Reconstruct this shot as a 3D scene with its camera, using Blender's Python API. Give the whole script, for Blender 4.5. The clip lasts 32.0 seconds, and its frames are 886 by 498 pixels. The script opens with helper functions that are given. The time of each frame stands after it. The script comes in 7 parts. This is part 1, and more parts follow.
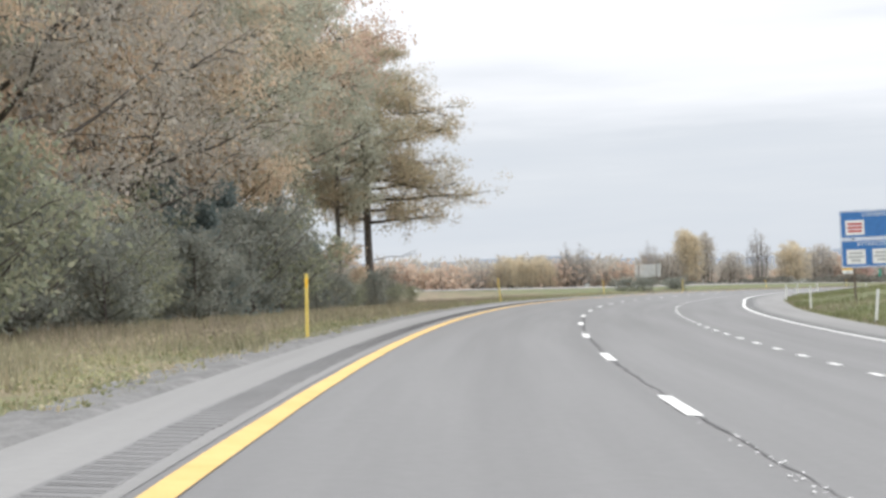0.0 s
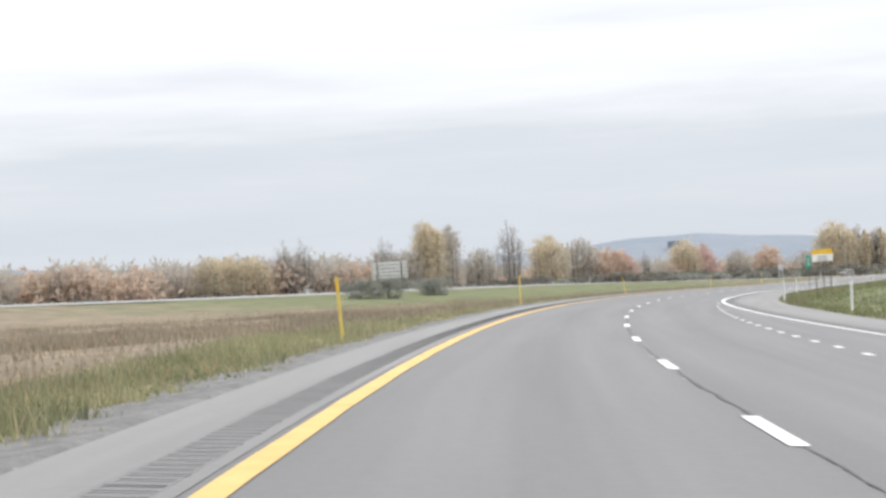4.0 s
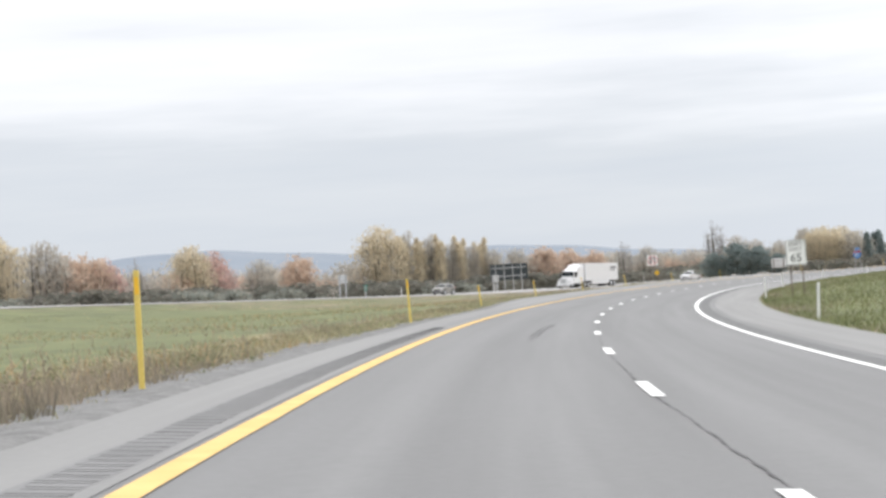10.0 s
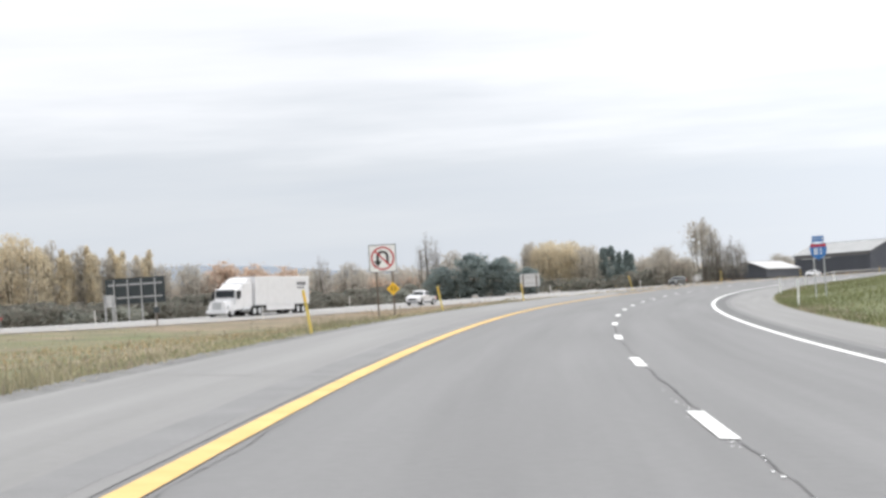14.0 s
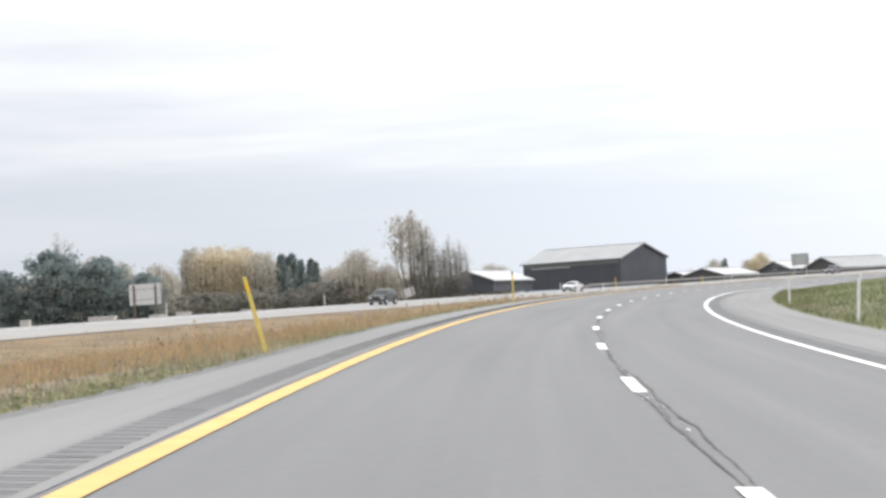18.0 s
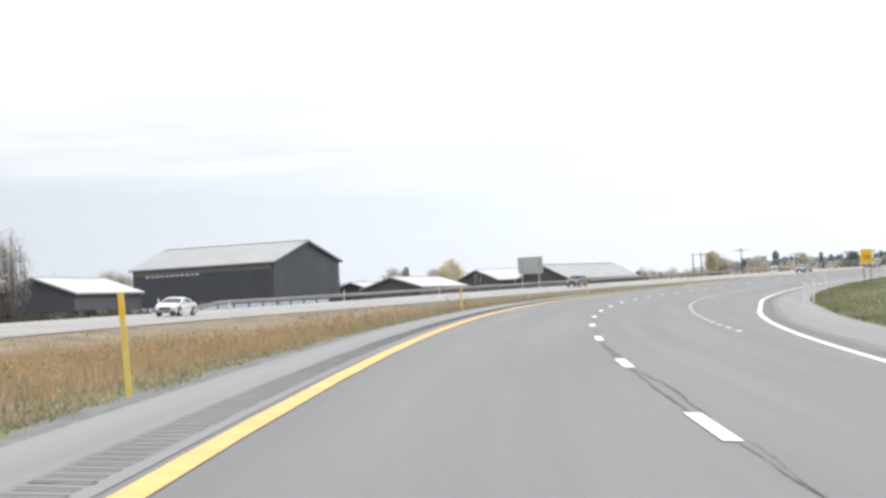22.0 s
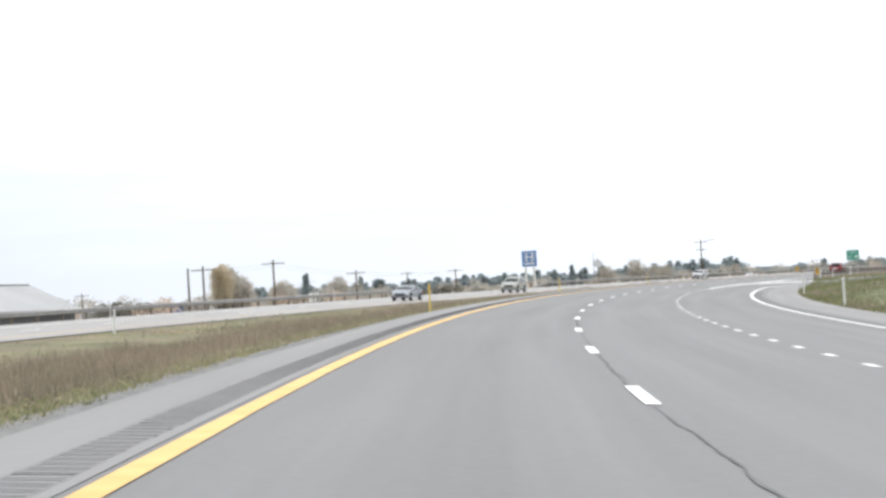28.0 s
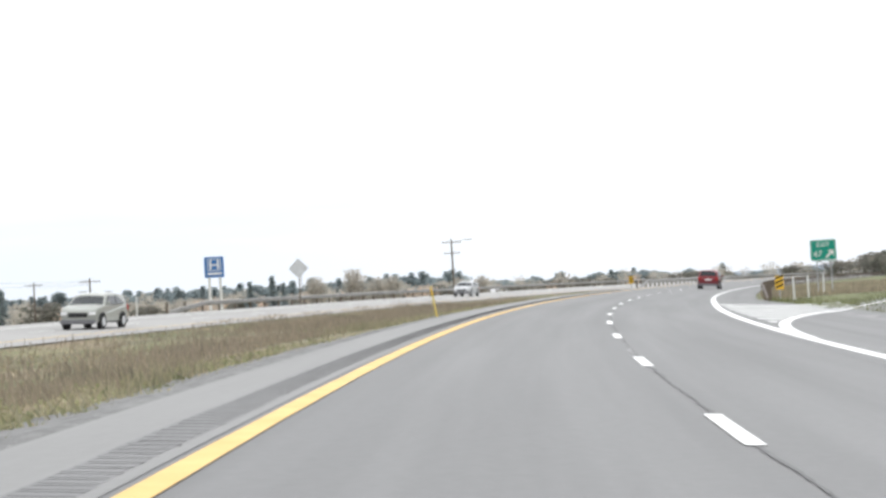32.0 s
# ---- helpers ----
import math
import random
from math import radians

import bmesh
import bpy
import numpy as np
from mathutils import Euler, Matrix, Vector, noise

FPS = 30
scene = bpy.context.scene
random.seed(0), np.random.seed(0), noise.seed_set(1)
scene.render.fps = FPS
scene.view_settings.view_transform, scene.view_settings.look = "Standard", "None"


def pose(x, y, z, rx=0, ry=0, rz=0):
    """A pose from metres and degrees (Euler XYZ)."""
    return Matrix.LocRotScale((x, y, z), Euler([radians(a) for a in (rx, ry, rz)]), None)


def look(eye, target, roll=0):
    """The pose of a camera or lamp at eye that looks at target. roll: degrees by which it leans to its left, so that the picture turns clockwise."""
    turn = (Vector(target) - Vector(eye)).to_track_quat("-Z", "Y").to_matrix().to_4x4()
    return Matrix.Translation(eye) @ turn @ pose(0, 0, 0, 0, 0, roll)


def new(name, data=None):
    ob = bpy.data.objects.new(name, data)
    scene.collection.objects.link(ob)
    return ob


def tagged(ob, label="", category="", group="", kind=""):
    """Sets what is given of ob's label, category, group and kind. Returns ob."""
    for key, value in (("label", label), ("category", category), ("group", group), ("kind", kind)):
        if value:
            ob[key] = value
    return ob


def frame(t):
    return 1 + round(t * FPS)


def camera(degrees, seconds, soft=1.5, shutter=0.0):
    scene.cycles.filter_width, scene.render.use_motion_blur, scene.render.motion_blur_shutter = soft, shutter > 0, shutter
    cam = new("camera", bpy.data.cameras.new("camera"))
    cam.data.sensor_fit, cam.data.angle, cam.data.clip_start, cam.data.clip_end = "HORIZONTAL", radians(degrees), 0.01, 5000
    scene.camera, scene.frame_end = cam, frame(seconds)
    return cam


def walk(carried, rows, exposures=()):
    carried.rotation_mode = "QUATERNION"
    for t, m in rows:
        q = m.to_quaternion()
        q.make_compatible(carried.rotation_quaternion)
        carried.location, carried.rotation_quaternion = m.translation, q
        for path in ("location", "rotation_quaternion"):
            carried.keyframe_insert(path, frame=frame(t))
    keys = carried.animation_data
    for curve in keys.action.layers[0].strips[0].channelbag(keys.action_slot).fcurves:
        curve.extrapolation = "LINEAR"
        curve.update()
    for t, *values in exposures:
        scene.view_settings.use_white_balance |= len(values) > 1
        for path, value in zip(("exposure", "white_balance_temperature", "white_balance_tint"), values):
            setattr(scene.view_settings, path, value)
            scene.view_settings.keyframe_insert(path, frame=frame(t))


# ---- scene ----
# The camera rides in the left lane of a highway that bends to the right.
cam = camera(26.67, 32.0, 3.0)

# seconds, x, y, z, compass heading, upward tilt, roll
RIDE = [
    (0.0, 1.56, 0.00, 1.030, 0.175, 2.325, -2.205),
    (0.5, 1.97, 15.78, 1.346, 0.883, 2.316, -2.910),
    (1.0, 2.66, 31.51, 1.666, 1.608, 2.317, -3.065),
    (1.5, 3.59, 47.20, 1.989, 2.651, 2.389, -3.366),
    (2.0, 4.77, 62.84, 2.310, 3.660, 2.339, -3.495),
    (2.5, 6.11, 78.43, 2.629, 4.631, 2.301, -3.250),
    (3.0, 7.78, 93.93, 2.928, 5.773, 2.238, -3.429),
    (3.5, 9.89, 109.32, 3.195, 7.214, 2.194, -3.347),
    (4.0, 12.36, 124.62, 3.439, 8.602, 2.074, -3.314),
    (4.5, 15.17, 139.85, 3.670, 9.847, 1.997, -3.314),
    (5.0, 18.31, 155.03, 3.894, 10.970, 1.990, -3.314),
    (5.5, 21.77, 170.18, 4.115, 12.057, 2.021, -3.269),
    (6.0, 25.54, 185.31, 4.329, 13.279, 1.997, -3.287),
    (6.5, 29.60, 200.40, 4.536, 14.694, 2.017, -3.084),
    (7.0, 33.98, 215.48, 4.732, 15.891, 1.906, -3.239),
    (7.5, 38.72, 230.52, 4.914, 17.102, 1.891, -3.170),
    (8.0, 43.80, 245.51, 5.084, 18.258, 1.997, -3.345),
    (8.5, 49.22, 260.39, 5.244, 19.644, 1.783, -3.293),
    (9.0, 54.96, 275.15, 5.395, 20.819, 1.886, -3.311),
    (9.5, 60.95, 289.76, 5.544, 21.934, 1.847, -3.270),
    (10.0, 67.26, 304.23, 5.687, 23.314, 1.798, -3.500),
    (10.5, 73.91, 318.55, 5.826, 24.617, 1.773, -3.524),
    (11.0, 80.90, 332.76, 5.961, 25.723, 1.828, -3.628),
    (11.5, 88.23, 346.84, 6.096, 26.687, 1.740, -3.570),
    (12.0, 95.85, 360.82, 6.239, 27.762, 1.777, -3.595),
    (12.5, 103.69, 374.72, 6.400, 28.987, 1.729, -3.367),
    (13.0, 111.80, 388.48, 6.578, 30.215, 1.772, -3.404),
    (13.5, 120.21, 402.10, 6.767, 31.281, 1.880, -3.339),
    (14.0, 128.94, 415.53, 6.961, 32.543, 1.918, -3.513),
    (14.5, 138.05, 428.73, 7.151, 33.993, 1.920, -3.355),
    (15.0, 147.45, 441.71, 7.339, 35.473, 1.976, -3.553),
    (15.5, 157.11, 454.49, 7.525, 36.777, 1.922, -3.440),
    (16.0, 167.01, 467.07, 7.702, 37.870, 1.858, -3.314),
    (16.5, 177.15, 479.46, 7.865, 38.903, 1.800, -3.314),
    (17.0, 187.51, 491.64, 8.018, 39.956, 1.753, -3.314),
    (17.5, 198.10, 503.61, 8.168, 41.038, 1.731, -3.330),
    (18.0, 208.90, 515.37, 8.328, 42.090, 1.776, -3.334),
    (18.5, 219.89, 526.93, 8.501, 43.225, 1.863, -3.218),
    (19.0, 231.08, 538.24, 8.682, 44.358, 1.715, -3.073),
    (19.5, 242.51, 549.25, 8.860, 45.458, 1.675, -3.314),
    (20.0, 254.17, 559.98, 9.029, 46.745, 1.643, -3.288),
    (20.5, 266.07, 570.48, 9.189, 48.294, 1.606, -3.251),
    (21.0, 278.26, 580.74, 9.338, 49.507, 1.636, -3.331),
    (21.5, 290.79, 590.72, 9.471, 50.757, 1.686, -3.306),
    (22.0, 303.59, 600.44, 9.591, 52.427, 1.569, -3.080),
    (22.5, 316.63, 609.86, 9.694, 53.575, 1.531, -3.456),
    (23.0, 329.81, 619.00, 9.789, 54.568, 1.629, -3.310),
    (23.5, 343.08, 627.90, 9.883, 55.468, 1.642, -3.115),
    (24.0, 356.46, 636.53, 9.977, 56.448, 1.616, -3.073),
    (24.5, 369.93, 644.95, 10.077, 57.727, 1.555, -3.131),
    (25.0, 383.56, 653.09, 10.176, 59.198, 1.624, -3.314),
    (25.5, 397.39, 660.89, 10.268, 60.692, 1.686, -3.314),
    (26.0, 411.40, 668.34, 10.352, 62.156, 1.682, -3.314),
    (26.5, 425.60, 675.42, 10.433, 63.637, 1.600, -3.002),
    (27.0, 439.96, 682.10, 10.520, 65.222, 1.484, -3.143),
    (27.5, 454.50, 688.29, 10.617, 66.665, 1.533, -3.199),
    (28.0, 469.15, 694.16, 10.741, 67.441, 1.681, -3.514),
    (28.5, 483.85, 699.85, 10.892, 68.323, 1.603, -3.425),
    (29.0, 498.63, 705.29, 11.053, 69.323, 1.766, -3.556),
    (29.5, 513.51, 710.45, 11.212, 70.329, 1.687, -3.487),
    (30.0, 528.48, 715.33, 11.369, 71.239, 1.758, -3.585),
    (30.5, 543.52, 719.97, 11.525, 72.316, 1.740, -3.652),
    (31.0, 558.64, 724.32, 11.680, 73.486, 1.673, -3.613),
    (31.5, 573.83, 728.35, 11.832, 74.934, 1.617, -3.338),
    (32.0, 589.11, 732.04, 11.981, 76.303, 1.584, -3.348),
]


def ride(x, y, z, heading, tilt, roll):
    h, e = radians(heading), radians(tilt)
    way = Vector((math.sin(h) * math.cos(e), math.cos(h) * math.cos(e), math.sin(e)))
    eye = Vector((x, y, z))
    return look(eye, eye + way * 100, roll)


walk(cam, [(t, ride(*row)) for t, *row in RIDE],
     exposures=[(0, 0.02, 6400, 10), (9, 0.0, 6420, 10), (14, 0.0, 6420, 10), (19, 0.0, 6400, 10), (26, -0.03, 6380, 10), (32, -0.06, 6350, 9)])


# ---- sky, sun ----
def build_sky():
    world = bpy.data.worlds.new("overcast_sky")
    scene.world = world
    world.use_nodes = True
    nt = world.node_tree
    nt.nodes.clear()
    out = nt.nodes.new("ShaderNodeOutputWorld")
    bg = nt.nodes.new("ShaderNodeBackground")
    sky = nt.nodes.new("ShaderNodeTexSky")
    sky.sky_type, sky.sun_disc = "NISHITA", False
    sky.sun_elevation, sky.sun_rotation = radians(38), radians(110)
    co = nt.nodes.new("ShaderNodeTexCoord")
    sep = nt.nodes.new("ShaderNodeSeparateXYZ")
    nt.links.new(co.outputs["Generated"], sep.inputs[0])
    # height above the horizon -> brightness of the cloud deck
    ramp = nt.nodes.new("ShaderNodeValToRGB")
    el = ramp.color_ramp.elements
    el[0].position, el[0].color = 0.0, (0.71, 0.75, 0.815, 1)
    el[1].position, el[1].color = 1.0, (2.3, 2.3, 2.3, 1)
    for pos, col in ((0.035, (0.71, 0.75, 0.81, 1)), (0.075, (0.77, 0.80, 0.845, 1)), (0.13, (1.0, 1.01, 1.04, 1)), (0.3, (1.4, 1.4, 1.41, 1))):
        e = el.new(pos)
        e.color = col
    # long streaks of grey cloud lying along the horizon
    mapn = nt.nodes.new("ShaderNodeMapping")
    mapn.inputs["Scale"].default_value = (2.2, 2.2, 22)
    nt.links.new(co.outputs["Generated"], mapn.inputs[0])
    n1 = nt.nodes.new("ShaderNodeTexNoise")
    n1.inputs["Scale"].default_value, n1.inputs["Detail"].default_value = 1.7, 7
    n1.inputs["Roughness"].default_value = 0.55
    nt.links.new(mapn.outputs[0], n1.inputs["Vector"])
    lift = nt.nodes.new("ShaderNodeMath")
    lift.operation = "MULTIPLY_ADD"
    nt.links.new(n1.outputs[0], lift.inputs[0])
    lift.inputs[1].default_value, lift.inputs[2].default_value = 0.16, -0.08
    add = nt.nodes.new("ShaderNodeMath")
    nt.links.new(sep.outputs[2], add.inputs[0])
    nt.links.new(lift.outputs[0], add.inputs[1])
    top = nt.nodes.new("ShaderNodeMath")
    top.operation = "MAXIMUM"
    nt.links.new(add.outputs[0], top.inputs[0])
    top.inputs[1].default_value = 0.0
    nt.links.new(top.outputs[0], ramp.inputs[0])
    mix = nt.nodes.new("ShaderNodeMix")
    mix.data_type = "RGBA"
    mix.inputs[0].default_value = 0.93
    scale = nt.nodes.new("ShaderNodeVectorMath")
    scale.operation = "SCALE"
    scale.inputs["Scale"].default_value = 0.12
    nt.links.new(sky.outputs[0], scale.inputs[0])
    nt.links.new(scale.outputs[0], mix.inputs[6])
    nt.links.new(ramp.outputs[0], mix.inputs[7])
    # the veiled sun makes one side of the sky brighter
    side = nt.nodes.new("ShaderNodeVectorMath")
    side.operation = "DOT_PRODUCT"
    side.inputs[1].default_value = (math.sin(radians(100)), math.cos(radians(100)), 0)
    nt.links.new(co.outputs["Generated"], side.inputs[0])
    glow = nt.nodes.new("ShaderNodeMapRange")
    glow.interpolation_type = "SMOOTHSTEP"
    glow.inputs[1].default_value, glow.inputs[2].default_value = 0.3, 0.95
    glow.inputs[3].default_value, glow.inputs[4].default_value = 1.0, 1.45
    nt.links.new(side.outputs["Value"], glow.inputs[0])
    gain = nt.nodes.new("ShaderNodeVectorMath")
    gain.operation = "SCALE"
    nt.links.new(mix.outputs[2], gain.inputs[0])
    nt.links.new(glow.outputs[0], gain.inputs["Scale"])
    nt.links.new(gain.outputs[0], bg.inputs[0])
    bg.inputs[1].default_value = 1.0
    nt.links.new(bg.outputs[0], out.inputs[0])


build_sky()
sun_data = bpy.data.lights.new("sun", "SUN")
sun_data.energy, sun_data.angle, sun_data.color = 0.9, radians(18), (1.0, 0.98, 0.95)
new("sun", sun_data).matrix_world = look((0, 0, 100), (0 - math.sin(radians(110)), -math.cos(radians(110)), 100 - math.tan(radians(38))))


# ---- the line of the road: bend per km every 40 m from s = -40, grade every 60 m from s = -60 ----
BEND = [1.114, 1.238, 1.393, 1.438, 1.301, 1.285, 1.286, 1.288, 1.376, 1.341, 1.285, 1.450, 1.325, 1.269, 1.182, 1.255, 1.408, 1.486, 1.246, 1.144, 1.443, 1.512, 1.323, 1.192, 1.307, 1.355, 1.490, 1.109, 1.149]
GRADE = [0.0175, 0.0209, 0.0203, 0.0154, 0.0139, 0.0111, 0.0093, 0.0091, 0.0114, 0.0118, 0.0095, 0.0111, 0.0089, 0.0066, 0.0056, 0.0048, 0.0103, 0.0096, 0.0085, 0.0062]
BANK = 0.0690
DASH_START = 6.47

def smooth_knots(first, step, values, at):
    """Smooth curve through evenly spaced knots; flat past both ends."""
    v = np.concatenate([[values[0]], values, [values[-1]] * 2])
    u = np.clip((at - first) / step, 0, len(values) - 1)
    i = np.floor(u).astype(int)
    w = u - i
    a, b, c, d = v[i], v[i + 1], v[np.minimum(i + 2, len(v) - 1)], v[np.minimum(i + 3, len(v) - 1)]
    return b + 0.5 * w * (c - a + w * (2 * a - 5 * b + 4 * c - d + w * (3 * (b - c) + d - a)))


S0, S1 = -1400, 3400
LINE_S = np.arange(S0, S1 + 1.0)
bend = smooth_knots(-40, 40, np.array(BEND) / 1000, LINE_S)
bend = bend * np.clip((LINE_S + 240) / 200, 0, 1) * np.clip((1500 - LINE_S) / 400, 0, 1)
grade = smooth_knots(-60, 60, np.array(GRADE), LINE_S) * np.clip((LINE_S + 260) / 200, 0, 1) * np.clip((1400 - LINE_S) / 300, 0, 1)
LINE_T = np.cumsum(bend) - bend / 2
LINE_T -= LINE_T[-S0]
LINE_X, LINE_Y, LINE_Z = np.cumsum(np.sin(LINE_T)), np.cumsum(np.cos(LINE_T)), np.cumsum(grade)
LINE_X, LINE_Y, LINE_Z = LINE_X - LINE_X[-S0], LINE_Y - LINE_Y[-S0], LINE_Z - LINE_Z[-S0]

# stations of the plan against metres along the line
STATION = [-1400, 45, 108, 171, 233, 296, 354, 411, 474, 536, 594, 652, 709, 769, 832, 897, 961, 1024, 3400]
METRES = [-1400, 45.0, 108.1, 170.5, 232.8, 295.8, 359.3, 422.9, 487.0, 551.3, 615.4, 679.2, 743.2, 807.4, 871.1, 934.6, 997.7, 1060.9, 3436.7]
at_metres = np.interp(LINE_S, STATION, METRES)
LINE_T, LINE_X, LINE_Y, LINE_Z = (np.interp(at_metres, LINE_S, a) for a in (LINE_T, LINE_X, LINE_Y, LINE_Z))


def sta(metres):
    """The station of a place so many metres along the line."""
    return np.interp(metres, METRES, STATION)


def heading(s):
    return np.interp(s, LINE_S, LINE_T)


def line_z(s):
    return np.interp(s, LINE_S, LINE_Z)


def xy(s, o):
    """The place at station s and o metres to the right of the yellow line."""
    t = heading(s)
    return np.interp(s, LINE_S, LINE_X) + o * np.cos(t), np.interp(s, LINE_S, LINE_Y) - o * np.sin(t)


# the other carriageway: offset of its middle, and its height over the yellow line
OPP_S = [-1400, 0, 200, 300, 440, 513, 590, 680, 740, 800, 930, 1030, 1100, 1300, 3400]
OPP_O = [-330, -146, -108, -87, -64, -54, -46.5, -39, -36, -33.5, -31, -25.5, -22.5, -19, -19]
OPP_Z = [3.0, 3.2, 3.2, 3.0, 2.3, 0.9, -0.35, -0.25, -0.1, 0.1, -0.1, 0.0, 0.1, 0.2, 0.2]


def opp_o(s):
    return smooth_lookup(s, OPP_S, OPP_O)


def smooth_lookup(s, ks, vs):
    s = np.asarray(s, float)
    return sum(np.interp(s + d, ks, vs) for d in (-30, -15, 0, 15, 30)) / 5


def opp_z(s):
    return line_z(s) + smooth_lookup(s, OPP_S, OPP_Z)


OPP_BANK = 0.045


def left_edge(s):
    """Outer edge of the paved left shoulder; wider by the crossover."""
    return -1.35 - 1.35 * np.interp(s, [385, 410, 545, 575], [0, 1, 1, 0])


def right_line(s):
    s = np.asarray(s, float)
    return sum(np.interp(s + d, [-1400, 132, 236, 686, 757, 792, 1000, 1200], [11.0, 11.0, 7.4, 7.4, 10.95, 11.3, 11.35, 11.35]) for d in (-9, -6, -3, 0, 3, 6, 9)) / 7


def right_edge(s):
    wide = right_line(s) + np.interp(s, [0, 235, 690, 775], [2.7, 3.3, 3.3, 2.9])
    w = np.interp(s, [1030, 1060, 1085], [0, 0.4, 1])
    return wide * (1 - w) + 10.6 * w


def ground_z(s, o):
    """Height of the ground sheet."""
    s, o = np.broadcast_arrays(np.asarray(s, float), np.asarray(o, float))
    z0, oc = line_z(s), opp_o(s)
    le, re = left_edge(s), right_edge(s)
    zl = z0 - BANK * le - 0.02
    near, far = oc + 6.6, oc - 6.9
    zo = opp_z(s)
    znear, zfar = zo - OPP_BANK * 6.6 - 0.02, zo + OPP_BANK * 6.9 - 0.02
    # median: a shallow swale
    w = np.clip((le - o) / np.maximum(le - near, 0.1), 0, 1)
    depth = np.clip((le - near) * 0.03, 0.35, 1.0)
    med = zl * (1 - w) + znear * w - depth * np.sin(np.pi * w) ** 0.8
    # beyond the other carriageway: falls a little, then level country
    u = np.clip(far - o, 0, None)
    fall = np.interp(u, [0, 3, 14, 60, 4000], [0, -0.2, -1.1, -1.5, -2.2])
    country = np.interp(u, [0, 40, 400], [0, 0, 1])
    beyond = zfar + fall - country * (z0 - 5.5) * 0.6
    # right side: a low bank
    r = np.clip(o - re, 0, None)
    zr = z0 - BANK * re - 0.02 + np.interp(r, [0, 1.5, 8, 25, 60, 500], [0, 0.0, 0.55, 1.0, 0.9, 0]) * np.interp(s, [960, 1030], [1, 0.15])
    road = z0 - BANK * np.clip(o, -3, 200) - 0.06
    opp = zo - OPP_BANK * (o - oc) - 0.06
    z = np.where(o > re, zr, np.where(o > le, road, np.where(o > near, med, np.where(o > far, opp, beyond))))
    return z


def spot(s, o, turn=0.0, lift=0.0):
    """A pose on the ground: y along the road, x to its right, turned clockwise by turn degrees."""
    x, y = xy(s, o)
    return pose(float(x), float(y), float(ground_z(s, o)) + lift, 0, 0, -math.degrees(float(heading(s))) - turn)


# ---- materials ----
MATS = {}


def material(name, low, high, rough=0.85, scale=6.0, fine=80.0, bump=0.15, metal=0.0, island=None, spots=None, coord="Object", spec=0.4, stretch=None, through_light=0.0):
    """A painted or natural surface: two colours mixed by coarse and fine noise, fine relief; island: a ramp of colours by piece."""
    if name in MATS:
        return MATS[name]
    m = bpy.data.materials.new(name)
    m.use_nodes = True
    nt = m.node_tree
    b = nt.nodes["Principled BSDF"]
    b.inputs["Roughness"].default_value, b.inputs["Metallic"].default_value = rough, metal
    b.inputs["Specular IOR Level"].default_value = spec
    co = nt.nodes.new("ShaderNodeTexCoord")
    vec = co.outputs[coord]
    if stretch:
        mp = nt.nodes.new("ShaderNodeMapping")
        mp.inputs["Scale"].default_value = stretch
        nt.links.new(vec, mp.inputs[0])
        vec = mp.outputs[0]
    n1, n2 = nt.nodes.new("ShaderNodeTexNoise"), nt.nodes.new("ShaderNodeTexNoise")
    n1.inputs["Scale"].default_value, n1.inputs["Detail"].default_value = scale, 5
    n2.inputs["Scale"].default_value, n2.inputs["Detail"].default_value = fine, 3
    for n in (n1, n2):
        nt.links.new(vec, n.inputs["Vector"])
    half = nt.nodes.new("ShaderNodeMath")
    half.operation = "MULTIPLY_ADD"
    nt.links.new(n2.outputs[0], half.inputs[0])
    half.inputs[1].default_value = 0.55
    nt.links.new(n1.outputs[0], half.inputs[2])
    rng = nt.nodes.new("ShaderNodeMapRange")
    rng.inputs[1].default_value, rng.inputs[2].default_value = 0.55, 1.0
    nt.links.new(half.outputs[0], rng.inputs[0])
    mix = nt.nodes.new("ShaderNodeMix")
    mix.data_type = "RGBA"
    nt.links.new(rng.outputs[0], mix.inputs[0])
    mix.inputs[6].default_value, mix.inputs[7].default_value = (*low, 1), (*high, 1)
    col = mix.outputs[2]
    if island:
        geo = nt.nodes.new("ShaderNodeNewGeometry")
        ramp = nt.nodes.new("ShaderNodeValToRGB")
        ramp.color_ramp.interpolation = "LINEAR"
        el = ramp.color_ramp.elements
        while len(el) < len(island):
            el.new(0.5)
        for i, c in enumerate(island):
            el[i].position, el[i].color = i / (len(island) - 1), (*c, 1)
        nt.links.new(geo.outputs["Random Per Island"], ramp.inputs[0])
        mul = nt.nodes.new("ShaderNodeMix")
        mul.data_type, mul.blend_type = "RGBA", "MULTIPLY"
        mul.inputs[0].default_value = 1.0
        nt.links.new(ramp.outputs[0], mul.inputs[6])
        nt.links.new(col, mul.inputs[7])
        col = mul.outputs[2]
    nt.links.new(col, b.inputs["Base Color"])
    if bump:
        bm_ = nt.nodes.new("ShaderNodeBump")
        bm_.inputs["Strength"].default_value, bm_.inputs["Distance"].default_value = bump, 0.02
        nt.links.new(half.outputs[0], bm_.inputs["Height"])
        nt.links.new(bm_.outputs[0], b.inputs["Normal"])
    if through_light:
        tr = nt.nodes.new("ShaderNodeBsdfTranslucent")
        nt.links.new(col, tr.inputs["Color"])
        ms = nt.nodes.new("ShaderNodeMixShader")
        ms.inputs[0].default_value = through_light
        nt.links.new(b.outputs[0], ms.inputs[1])
        nt.links.new(tr.outputs[0], ms.inputs[2])
        nt.links.new(ms.outputs[0], nt.nodes["Material Output"].inputs["Surface"])
    MATS[name] = m
    return m


